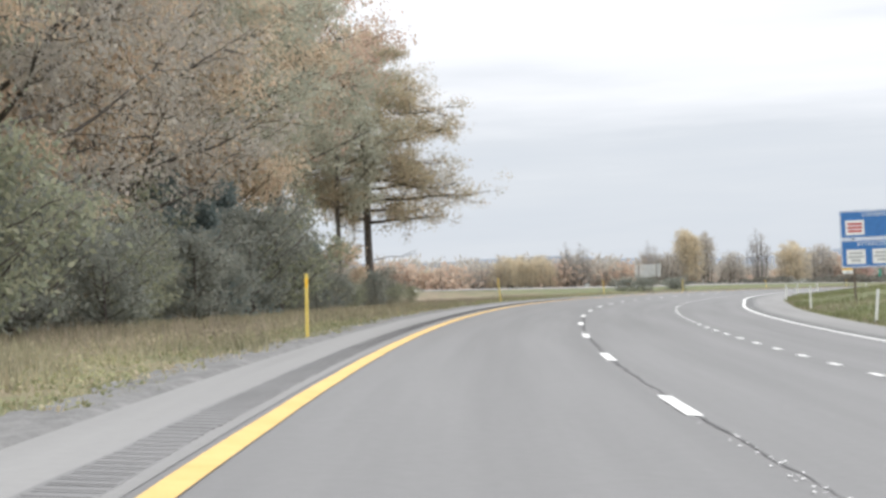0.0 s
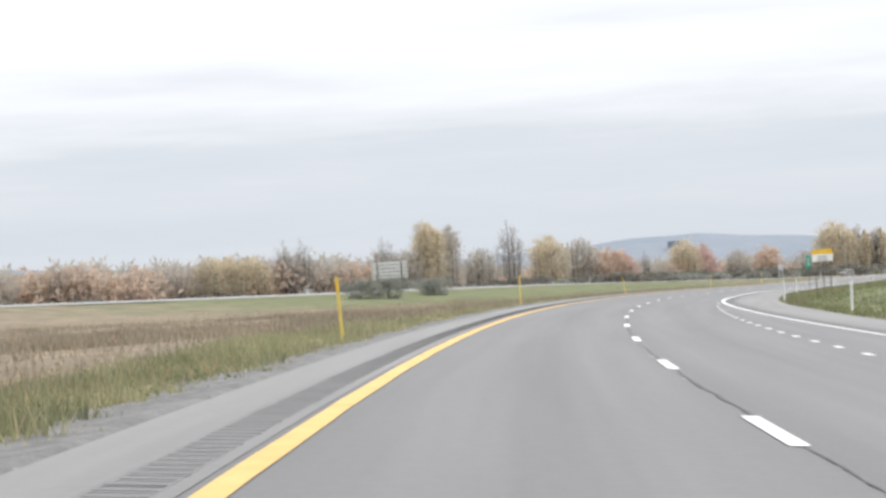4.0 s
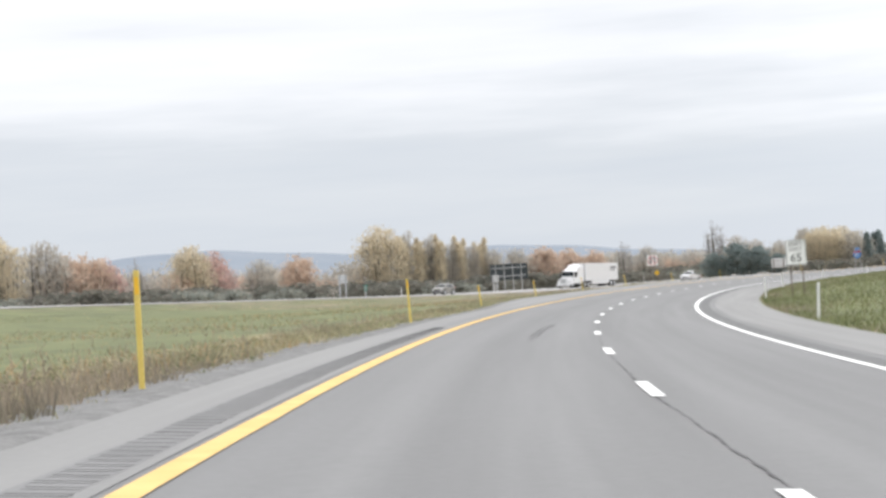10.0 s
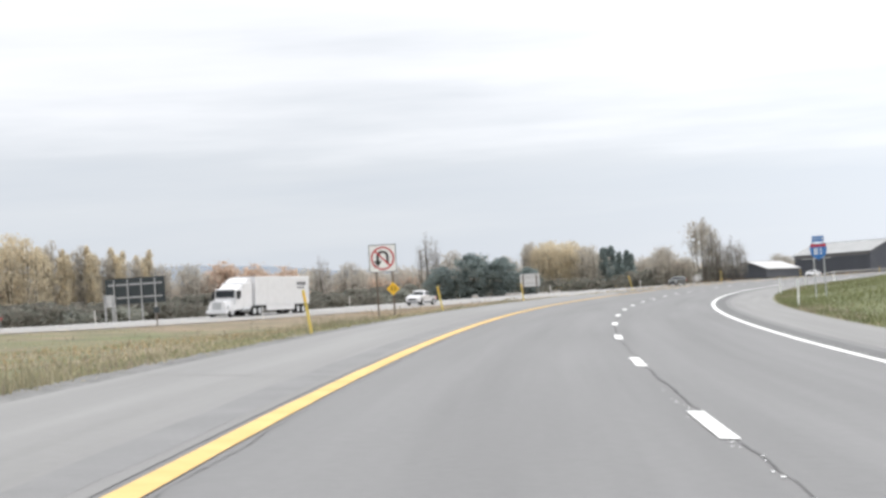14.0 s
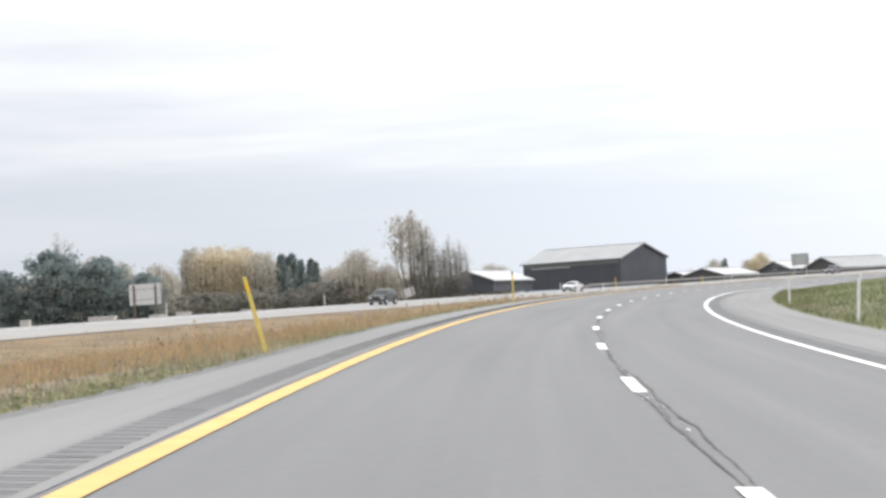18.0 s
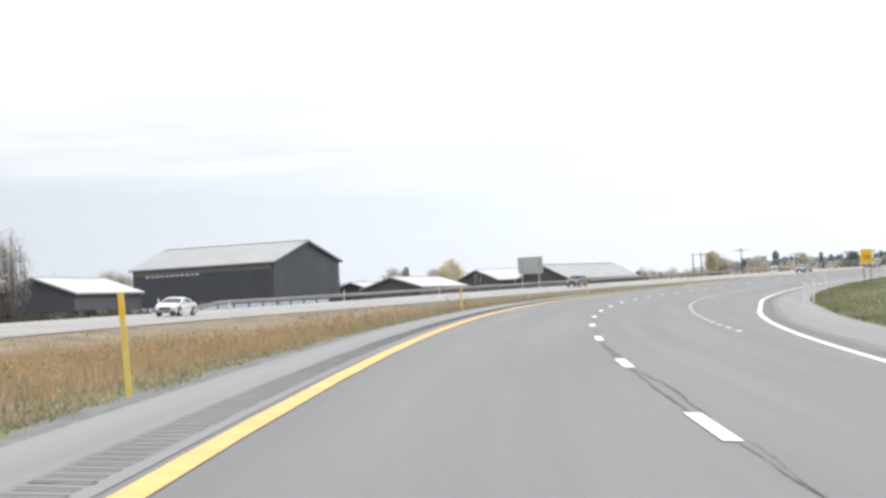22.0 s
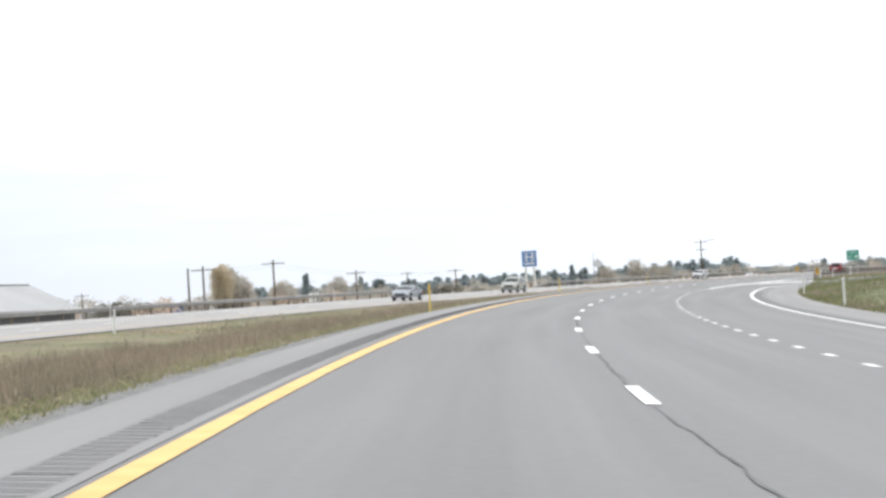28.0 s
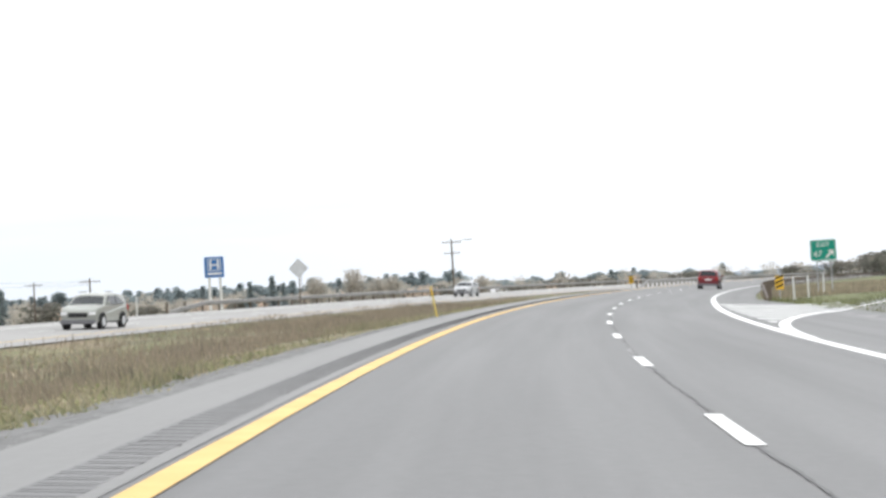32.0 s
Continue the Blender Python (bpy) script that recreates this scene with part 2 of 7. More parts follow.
def plain(name, colour, rough=0.6, metal=0.0, vary=0.12, scale=3.0):
    lo = tuple(c * (1 - vary) for c in colour)
    hi = tuple(min(1, c * (1 + vary)) for c in colour)
    return material(name, lo, hi, rough, scale, scale * 14, 0.04, metal)


def worn_road(name, base, wear, tracks):
    """Asphalt with streaks and wheel tracks that run along the road (map: across, along)."""
    m = material(name, tuple(c * 0.965 for c in base), tuple(c * 1.045 for c in base), 0.88, 9.0, 90, 0.15)
    nt = m.node_tree
    b = nt.nodes["Principled BSDF"]
    old = b.inputs["Base Color"].links[0].from_socket
    uv = nt.nodes.new("ShaderNodeUVMap")
    uv.uv_map = "along"
    mp = nt.nodes.new("ShaderNodeMapping")
    mp.inputs["Scale"].default_value = (1.0, 0.02, 1.0)
    nt.links.new(uv.outputs[0], mp.inputs[0])
    streak = nt.nodes.new("ShaderNodeTexNoise")
    streak.inputs["Scale"].default_value, streak.inputs["Detail"].default_value = 2.2, 6
    nt.links.new(mp.outputs[0], streak.inputs["Vector"])
    blot = nt.nodes.new("ShaderNodeTexNoise")
    mp2 = nt.nodes.new("ShaderNodeMapping")
    mp2.inputs["Scale"].default_value = (1.0, 0.05, 1.0)
    nt.links.new(uv.outputs[0], mp2.inputs[0])
    blot.inputs["Scale"].default_value, blot.inputs["Detail"].default_value = 0.8, 5
    nt.links.new(mp2.outputs[0], blot.inputs["Vector"])
    total = nt.nodes.new("ShaderNodeMath")
    total.operation = "ADD"
    nt.links.new(streak.outputs[0], total.inputs[0])
    nt.links.new(blot.outputs[0], total.inputs[1])
    rng = nt.nodes.new("ShaderNodeMapRange")
    rng.inputs[1].default_value, rng.inputs[2].default_value = 0.75, 1.25
    rng.inputs[3].default_value, rng.inputs[4].default_value = 1 - wear, 1 + wear
    nt.links.new(total.outputs[0], rng.inputs[0])
    fac = rng.outputs[0]
    if tracks:
        # the lane's wheel paths are polished a little paler than the oily middle
        sep = nt.nodes.new("ShaderNodeSeparateXYZ")
        nt.links.new(uv.outputs[0], sep.inputs[0])
        wave_ = nt.nodes.new("ShaderNodeMath")
        wave_.operation = "MULTIPLY"
        wave_.inputs[1].default_value = 2 * math.pi / 1.83
        nt.links.new(sep.outputs[0], wave_.inputs[0])
        cosn = nt.nodes.new("ShaderNodeMath")
        cosn.operation = "COSINE"
        nt.links.new(wave_.outputs[0], cosn.inputs[0])
        amp = nt.nodes.new("ShaderNodeMath")
        amp.operation = "MULTIPLY_ADD"
        nt.links.new(cosn.outputs[0], amp.inputs[0])
        amp.inputs[1].default_value = -tracks
        nt.links.new(fac, amp.inputs[2])
        fac = amp.outputs[0]
    sc = nt.nodes.new("ShaderNodeVectorMath")
    sc.operation = "SCALE"
    nt.links.new(old, sc.inputs[0])
    nt.links.new(fac, sc.inputs["Scale"])
    nt.links.new(sc.outputs[0], b.inputs["Base Color"])
    return m


M_ASPHALT = worn_road("worn_asphalt", (0.178, 0.1765, 0.1765), 0.075, 0.03)
M_SHOULDER = worn_road("shoulder_asphalt", (0.224, 0.221, 0.217), 0.10, 0)
M_OPP = material("pale_road_surface", (0.27, 0.265, 0.255), (0.33, 0.32, 0.31), 0.9, 0.15, 14, 0.2)
# near-black asphalt: the shade inside the rumble grooves, put into the colour
M_GROOVE_SHADE = material("rumble_groove_shade", (0.06, 0.058, 0.058), (0.10, 0.098, 0.098), 0.92, 3, 60, 0.3)
M_CRACK = material("crack_sealant", (0.06, 0.06, 0.06), (0.12, 0.12, 0.12), 0.7, 2, 30, 0.1)
M_GRAVEL = material("verge_gravel", (0.12, 0.118, 0.116), (0.215, 0.212, 0.208), 0.95, 3, 25, 0.9)
M_WHITE = material("white_road_paint", (0.62, 0.62, 0.6), (0.85, 0.85, 0.84), 0.7, 3, 70, 0.1)
M_YELLOW = material("yellow_road_paint", (0.57, 0.37, 0.118), (0.69, 0.462, 0.17), 0.7, 2, 60, 0.1)
M_GROUND = material("field_grass", (0.62, 0.62, 0.6), (1.3, 1.25, 1.2), 0.95, 0.35, 5.0, 0.7)


def field_colours(m):
    """Grass colours by two maps of the ground: how lush and how rusty it is, broken up by noise."""
    nt = m.node_tree
    b = nt.nodes["Principled BSDF"]
    tint = b.inputs["Base Color"].links[0].from_socket
    co = nt.nodes.new("ShaderNodeTexCoord")
    cur = None
    for attr, colour, scale in ((None, (0.212, 0.17, 0.119), 0), ("lush", (0.13, 0.147, 0.066), 0.22), ("rust", (0.205, 0.142, 0.078), 0.3)):
        if cur is None:
            rgb = nt.nodes.new("ShaderNodeRGB")
            rgb.outputs[0].default_value = (*colour, 1)
            cur = rgb.outputs[0]
            continue
        at = nt.nodes.new("ShaderNodeAttribute")
        at.attribute_name = attr
        nz = nt.nodes.new("ShaderNodeTexNoise")
        nz.inputs["Scale"].default_value, nz.inputs["Detail"].default_value = scale, 6
        nt.links.new(co.outputs["Object"], nz.inputs["Vector"])
        ad = nt.nodes.new("ShaderNodeMath")
        nt.links.new(at.outputs["Fac"], ad.inputs[0])
        nt.links.new(nz.outputs[0], ad.inputs[1])
        mr = nt.nodes.new("ShaderNodeMapRange")
        mr.inputs[1].default_value, mr.inputs[2].default_value = 0.85, 1.15
        nt.links.new(ad.outputs[0], mr.inputs[0])
        mx = nt.nodes.new("ShaderNodeMix")
        mx.data_type = "RGBA"
        nt.links.new(mr.outputs[0], mx.inputs[0])
        nt.links.new(cur, mx.inputs[6])
        mx.inputs[7].default_value = (*colour, 1)
        cur = mx.outputs[2]
    mul = nt.nodes.new("ShaderNodeMix")
    mul.data_type, mul.blend_type = "RGBA", "MULTIPLY"
    mul.inputs[0].default_value = 1.0
    nt.links.new(tint, mul.inputs[6])
    nt.links.new(cur, mul.inputs[7])
    nt.links.new(mul.outputs[2], b.inputs["Base Color"])


field_colours(M_GROUND)
M_BARK = material("grey_bark", (0.075, 0.066, 0.06), (0.14, 0.125, 0.11), 0.95, 4, 30, 0.8)
M_GALV = plain("galvanised_steel", (0.45, 0.46, 0.47), 0.45, 0.7)
M_POST_Y = material("yellow_post_plastic", (0.60, 0.45, 0.10), (0.72, 0.56, 0.16), 0.55, 2, 30, 0.05)
M_POST_W = material("white_post_plastic", (0.6, 0.6, 0.58), (0.78, 0.78, 0.76), 0.55, 2, 30, 0.05)
M_WOODPOST = material("weathered_wood", (0.10, 0.08, 0.065), (0.2, 0.165, 0.135), 0.9, 2, 25, 0.5, stretch=(6, 6, 0.6))
M_SIGNW = plain("white_sign_sheeting", (0.78, 0.78, 0.77), 0.4)
M_SIGNB = plain("blue_sign_sheeting", (0.045, 0.165, 0.43), 0.4)
M_SIGNG = plain("green_sign_sheeting", (0.01, 0.27, 0.19), 0.4)
M_SIGNY = plain("yellow_sign_sheeting", (0.78, 0.46, 0.03), 0.4)
M_BLACK = plain("black_paint", (0.015, 0.015, 0.016), 0.5)
M_RED = plain("red_sign_paint", (0.45, 0.02, 0.03), 0.45)
M_ALU = plain("bare_aluminium", (0.62, 0.63, 0.64), 0.45, 0.5)
M_DARKBACK = plain("dark_sign_back", (0.035, 0.045, 0.05), 0.6)
M_TYRE = plain("tyre_rubber", (0.02, 0.02, 0.02), 0.85)
M_GLASSD = plain("dark_vehicle_glass", (0.02, 0.024, 0.028), 0.08)
M_LAMP_R = plain("red_lamp_lens", (0.4, 0.02, 0.02), 0.25)
M_LAMP_W = plain("clear_lamp_lens", (0.75, 0.75, 0.75), 0.15)


# ---- mesh helpers ----
def part(name, bm, mat, parent=None, label="", smooth=False):
    me = bpy.data.meshes.new(name)
    bm.normal_update()
    bm.to_mesh(me)
    bm.free()
    me.materials.append(mat)
    if smooth:
        me.polygons.foreach_set("use_smooth", [True] * len(me.polygons))
    ob = new(name, me)
    if parent:
        ob.parent = parent
    if label:
        ob["label"] = label
    return ob


def raw(name, verts, faces, mat, parent=None, smooth=False):
    me = bpy.data.meshes.new(name)
    me.from_pydata(verts, [], faces)
    me.materials.append(mat)
    if smooth:
        me.polygons.foreach_set("use_smooth", [True] * len(me.polygons))
    ob = new(name, me)
    if parent:
        ob.parent = parent
    return ob


def arrays(name, v, f, mat, parent=None):
    """A mesh from numpy arrays: v (n, 3), f (m, 3 or 4)."""
    v, f = np.asarray(v, np.float32), np.asarray(f, np.int32)
    me = bpy.data.meshes.new(name)
    k = f.shape[1]
    me.vertices.add(len(v))
    me.vertices.foreach_set("co", v.ravel())
    me.loops.add(f.size)
    me.loops.foreach_set("vertex_index", f.ravel())
    me.polygons.add(len(f))
    me.polygons.foreach_set("loop_start", np.arange(0, f.size, k, dtype=np.int32))
    me.update(calc_edges=True)
    me.validate()
    me.materials.append(mat)
    ob = new(name, me)
    if parent:
        ob.parent = parent
    return ob


def thing(name, m, label, category, group="", kind=""):
    ob = new(name)
    ob.empty_display_size = 0.2
    ob.matrix_world = m
    return tagged(ob, label, category, group, kind)


def box(bm, x0, x1, y0, y1, z0, z1, bevel=0.0):
    r = bmesh.ops.create_cube(bm, size=1.0)
    for v in r["verts"]:
        v.co = Vector(((x0 + x1) / 2 + v.co.x * (x1 - x0), (y0 + y1) / 2 + v.co.y * (y1 - y0), (z0 + z1) / 2 + v.co.z * (z1 - z0)))
    if bevel:
        edges = list({e for v in r["verts"] for e in v.link_edges})
        bmesh.ops.bevel(bm, geom=edges, offset=bevel, segments=2, affect="EDGES", profile=0.6)
    return bm


def boxes(*spec, bevel=0.0):
    bm = bmesh.new()
    for s in spec:
        box(bm, *s, bevel=bevel)
    return bm


def tube(bm, a, b, ra, rb, n=8):
    a, b = Vector(a), Vector(b)
    d = b - a
    q = d.to_track_quat("Z", "Y")
    r = bmesh.ops.create_cone(bm, cap_ends=True, segments=n, radius1=ra, radius2=rb, depth=d.length)
    for v in r["verts"]:
        v.co = q @ v.co + (a + b) / 2
    return bm


def prism(bm, outline, y0, y1):
    """An outline in x, z pushed from y0 to y1."""
    a = [bm.verts.new((x, y0, z)) for x, z in outline]
    b = [bm.verts.new((x, y1, z)) for x, z in outline]
    n = len(a)
    bm.faces.new(a)
    bm.faces.new(b[::-1])
    for i in range(n):
        bm.faces.new((a[i], b[i], b[(i + 1) % n], a[(i + 1) % n]))
    bmesh.ops.recalc_face_normals(bm, faces=bm.faces)
    return bm


def lettering(text, size, mat, parent, x, y, z, name="lettering"):
    """Flat letters standing upright, facing -y, their middle at x, z."""
    cu = bpy.data.curves.new(name, "FONT")
    cu.body, cu.size, cu.extrude, cu.resolution_u = text, size, 0.004, 2
    cu.align_x, cu.align_y = "CENTER", "CENTER"
    tmp = bpy.data.objects.new(name, cu)
    me = bpy.data.meshes.new_from_object(tmp)
    bpy.data.objects.remove(tmp)
    me.materials.clear()
    me.materials.append(mat)
    ob = new(name, me)
    ob.parent = parent
    ob.location, ob.rotation_euler = (x, y, z), (radians(90), 0, 0)
    return ob


# ---- the large structure ----
def strip(name, ss, lo, hi, mat, lift=0.0, cols=2, parent=None, z=None):
    """A band of surface along the road between offsets lo(s) and hi(s)."""
    ss = np.asarray(ss, float)
    lo = lo(ss) if callable(lo) else np.full(len(ss), float(lo))
    hi = hi(ss) if callable(hi) else np.full(len(ss), float(hi))
    w = np.linspace(0, 1, cols)
    o = lo[:, None] * (1 - w) + hi[:, None] * w
    S = np.repeat(ss[:, None], cols, 1)
    x, y = xy(S, o)
    zz = (line_z(S) - BANK * o) if z is None else z(S, o)
    v = np.stack([x, y, zz + lift], -1).reshape(-1, 3)
    n = len(ss)
    i = np.arange((n - 1) * cols).reshape(n - 1, cols)[:, :-1].ravel()
    f = np.stack([i, i + 1, i + cols + 1, i + cols], -1)
    ob = arrays(name, v, f, mat, parent)
    uv = np.stack([o, S], -1).reshape(-1, 2)[f.ravel()].astype(np.float32)
    ob.data.uv_layers.new(name="along").data.foreach_set("uv", uv.ravel())
    return ob


def wave(a, b, q):
    """A sum of sines used to keep edges from being straight."""
    return lambda s: a + b * (np.sin(s * 0.9 + q) * 0.4 + np.sin(s * 2.3 + q * 2) * 0.35 + np.sin(s * 5.1 + q * 3) * 0.25)


ss_road = np.concatenate([np.arange(-400, -40, 10.0), np.arange(-40, 1200, 2.0), np.arange(1200, 2400, 10.0)])
road = tagged(strip("road", ss_road, lambda s: left_edge(s), lambda s: right_edge(s), M_ASPHALT, 0, 10), "grey worn asphalt highway lanes in a long bend", "road", kind="structure")
shoulder = tagged(strip("shoulder", ss_road, lambda s: left_edge(s) + 0.002, lambda s: 0 * s - 0.16, M_SHOULDER, 0.006, 4), "paler asphalt shoulder beside the yellow line", "shoulder", kind="structure")
shoulder_right = tagged(strip("shoulder_right", ss_road[ss_road < 1090], lambda s: right_line(s) + 0.9, lambda s: right_edge(s), M_SHOULDER, 0.006, 4), "pale asphalt outer shoulder", "shoulder", kind="structure")
def lumps(S, o):
    """Uneven height of loose gravel."""
    return 0.02 * np.sin(S * 5.3 + o * 9) * np.sin(S * 2.1 - o * 6) + 0.015 * np.sin(S * 11.7 + 3 * o) * np.sin(o * 17 + S) + 0.012 * np.sin(S * 23.1 - o * 31)


gravel = tagged(strip("verge_gravel", np.arange(-20, 1140, 0.25), lambda s: wave(-1.0, 0.2, 1.0)(s * 0.45) - np.interp(s, [200, 250, 330, 380, 880, 960], [0, 0.25, 0.25, 0, 0, 0.42]) + left_edge(s), lambda s: left_edge(s) + 0.02, M_GRAVEL, 0.02, 7,
                      z=lambda S, o: ground_z(S, o) + lumps(S, o) * np.clip((left_edge(S) - o) * 4, 0, 1) + 0.025 * np.clip((left_edge(S) - 0.02 - o) * 8, 0, 1)), "grey crushed stone along the shoulder edge", "gravel", kind="structure")
tagged(strip("opposite_road", ss_road, lambda s: opp_o(s) - 6.6, lambda s: opp_o(s) + 6.3, M_OPP, 0.0, 6,
                        z=lambda S, o: opp_z(S) - OPP_BANK * (o - opp_o(S))), "pale grey carriageway across the median", "road", kind="structure")


def lushness(s, o):
    """How green the grass is, 0 to 1: green verge by the wood, mown green median by the crossover."""
    d = left_edge(s) - o
    near = np.interp(s, [-60, 0, 80, 102, 200, 300, 380, 560, 600, 700, 860, 1180], [0.7, 0.62, 0.55, 0.88, 0.75, 0.6, 0.65, 0.6, 0.62, 0.62, 0.62, 0.6]) * np.interp(d, [0, 3.5, 6], [1, 0.8, 0])
    wide = np.interp(s, [200, 280, 330, 380, 435, 475, 545, 590], [0.2, 0.3, 0.6, 0.9, 0.9, 0.55, 0.55, 0.25]) * np.interp(d, [1.5, 4, 7], [0, 0.6, 1])
    end = np.interp(s, [790, 850, 1180], [0, 0.5, 0.5]) * np.interp(d, [2, 5], [0, 1])
    wide = np.maximum(wide, end)
    right = np.interp(o, [11, 12.2], [0, 1]) * 0.92
    wide = np.maximum(wide, np.interp(s, [-60, 120, 160], [0.5, 0.5, 0]) * np.interp(d, [0, 5, 20, 30], [0, 1, 1, 0.2]))
    return np.maximum(np.maximum(near, wide), right)


def rustiness(s, o):
    """Where reddish dry grass stands."""
    d = left_edge(s) - o
    a = np.interp(s, [575, 612, 740, 790], [0.0, 0.7, 0.65, 0.1]) * np.interp(d, [1.0, 3.5, 30, 60], [0.1, 1, 0.85, 0])
    c = np.interp(s, [240, 300, 400, 460], [0.3, 0.55, 0.35, 0.0]) * np.interp(d, [0.6, 2, 6, 10], [0.3, 0.9, 0.6, 0])
    e = np.interp(s, [60, 110, 190, 260], [0.2, 0.5, 0.5, 0.3]) * np.interp(d, [4, 9, 26, 45], [0, 0.9, 0.8, 0.3])
    return np.maximum(np.maximum(a, c), e)


def build_ground():
    so_ = np.unique(np.concatenate([np.arange(S0, -200, 60.0), np.arange(-200, 1400, 6.0), np.arange(1400, S1 + 1, 60.0)]))
    oo = np.unique(np.concatenate([[-3600, -2500, -1800, -1300, -1000, -800, -600, -450, -350, -280, -220], np.arange(-180, -70, 6.0), np.arange(-70, 14, 0.75),
                                   np.arange(14, 40, 2.0), [45, 55, 70, 100, 150, 220, 300, 400, 500]]))
    S, O = np.meshgrid(so_, oo, indexing="ij")
    x, y = xy(S, O)
    z = ground_z(S, O)
    rough = 0.05 * np.sin(x * 0.9 + 1.3 * np.sin(y * 0.31)) * np.sin(y * 0.8) + 0.12 * np.sin(x * 0.13) * np.sin(y * 0.11 + 2)
    edge = np.clip(np.minimum(left_edge(S) - 0.5 - O, O - opp_o(S) - 7.5) / 3, 0, 1) + np.clip((opp_o(S) - 8 - O) / 4, 0, 1) + np.clip((O - right_edge(S) - 1) / 3, 0, 1)
    z = z + rough * edge
    v = np.stack([x, y, z], -1).reshape(-1, 3)
    n, c = S.shape
    i = (np.arange(n - 1)[:, None] * c + np.arange(c - 1)).ravel()
    f = np.stack([i, i + 1, i + c + 1, i + c], -1)
    # the far plain round about, lower than the strip
    k = len(v)
    far = np.array([(-4500, -4500, -4), (4500, -4500, -4), (4500, 4500, -4), (-4500, 4500, -4)], float)
    v = np.concatenate([v, far])
    f = np.concatenate([f, [[k, k + 1, k + 2, k + 3]]])
    ob = arrays("ground", v, f, M_GROUND)
    for nm, val in (("lush", lushness(S, O)), ("rust", rustiness(S, O))):
        ob.data.attributes.new(nm, "FLOAT", "POINT").data.foreach_set("value", np.concatenate([val.ravel(), [0.3] * 4]).astype(np.float32))
    return tagged(ob, "rough autumn grass and weeds, tan and green", "ground", kind="structure")


ground = build_ground()

# ---- road markings ----
ss_m = np.arange(-60, 1400, 1.5)
yellow_line = tagged(strip("yellow_line", ss_m, wave(-0.085, 0.008, 0), wave(0.115, 0.008, 2), M_YELLOW, 0.010), "solid yellow painted edge line", "road marking", kind="structure")
edge_line = tagged(strip("edge_line", ss_m[ss_m < 1001], lambda s: right_line(s) - 0.09, lambda s: right_line(s) + 0.09, M_WHITE, 0.010), "solid white painted edge line", "road marking", kind="structure")


def dashes(name, starts, length, o, width, label, group):
    for s in starts:
        ob = strip(name, sta(np.linspace(s, s + length, 4)), o - width / 2, o + width / 2, M_WHITE, 0.010)
        tagged(ob, label, "road marking", group, "structure")


lane_starts = DASH_START - 1.52 + 12.192 * np.arange(-2, 116)
dashes("lane_dash", lane_starts, 3.05, 3.66, 0.16, "white painted lane dash", "lane dashes")
dashes("merge_dash", 27.2 - 0.45 + 3.53 * np.arange(-8, 58), 0.95, 7.34, 0.15, "short white dotted lane line", "merge dots")
dashes("merge_dash", 756.95 - 0.45 + 3.533 * np.arange(-3, 82), 0.95, 7.36, 0.15, "short white dotted lane line", "exit dots")

# ---- gore and exit ramp ----
def ramp_left(s):
    return 7.6 + np.clip(s - 1014.3, 0, None) ** 2 * 0.0030


def ramp_right(s):
    return 11.35 + np.clip(s - 1008, 0, None) ** 2 * 0.0028


def ramp_z(S, o):
    flat = line_z(S) - BANK * o
    return np.where(o > right_edge(S) - 0.3, np.maximum(ground_z(S, o) + 0.05, np.where(S < 1075, flat, -99)), flat)


ss_r = np.arange(985, 1175, 2.0)
tagged(strip("exit_ramp", ss_r, lambda s: np.maximum(ramp_left(s) - 1.2, 7.0), lambda s: ramp_right(s) + 2.4, M_ASPHALT, 0.004, 8, z=ramp_z), "grey asphalt exit ramp leaving the highway", "road", kind="structure")
ss_g = np.arange(998.5, 1170, 1.5)
tagged(strip("edge_line", ss_g, lambda s: ramp_right(s) - 0.1, lambda s: ramp_right(s) + 0.1, M_WHITE, 0.014, z=ramp_z), "white painted edge line of the ramp", "road marking", kind="structure")
ss_g = np.arange(1018, 1170, 1.5)
tagged(strip("gore_line", ss_g, lambda s: ramp_left(s) - 0.16, lambda s: ramp_left(s) + 0.16, M_WHITE, 0.016, z=ramp_z), "broad white painted gore line", "road marking", kind="structure")
def main_line(s):
    return 7.55 + 0.5 * np.clip((np.asarray(s, float) - 1008) / 62, 0, 1) ** 1.5


tagged(strip("gore_line", np.arange(1000, 1400, 1.5), lambda s: main_line(s) - np.interp(s, [1000, 1070, 1100], [0.15, 0.15, 0.09]), lambda s: main_line(s) + np.interp(s, [1000, 1070, 1100], [0.15, 0.15, 0.09]), M_WHITE, 0.012), "broad white painted gore line", "road marking", kind="structure")
for k in range(9):
    s_a = 1033 + 4.2 * k
    tagged(strip("gore_bar", np.array([s_a, s_a + 0.9, s_a + 1.8]), 8.25, lambda s: np.minimum(ramp_left(s), 14) - 0.25, M_WHITE, 0.014, 6, z=ramp_z), "white painted gore bar", "road marking", "gore bars", "structure")

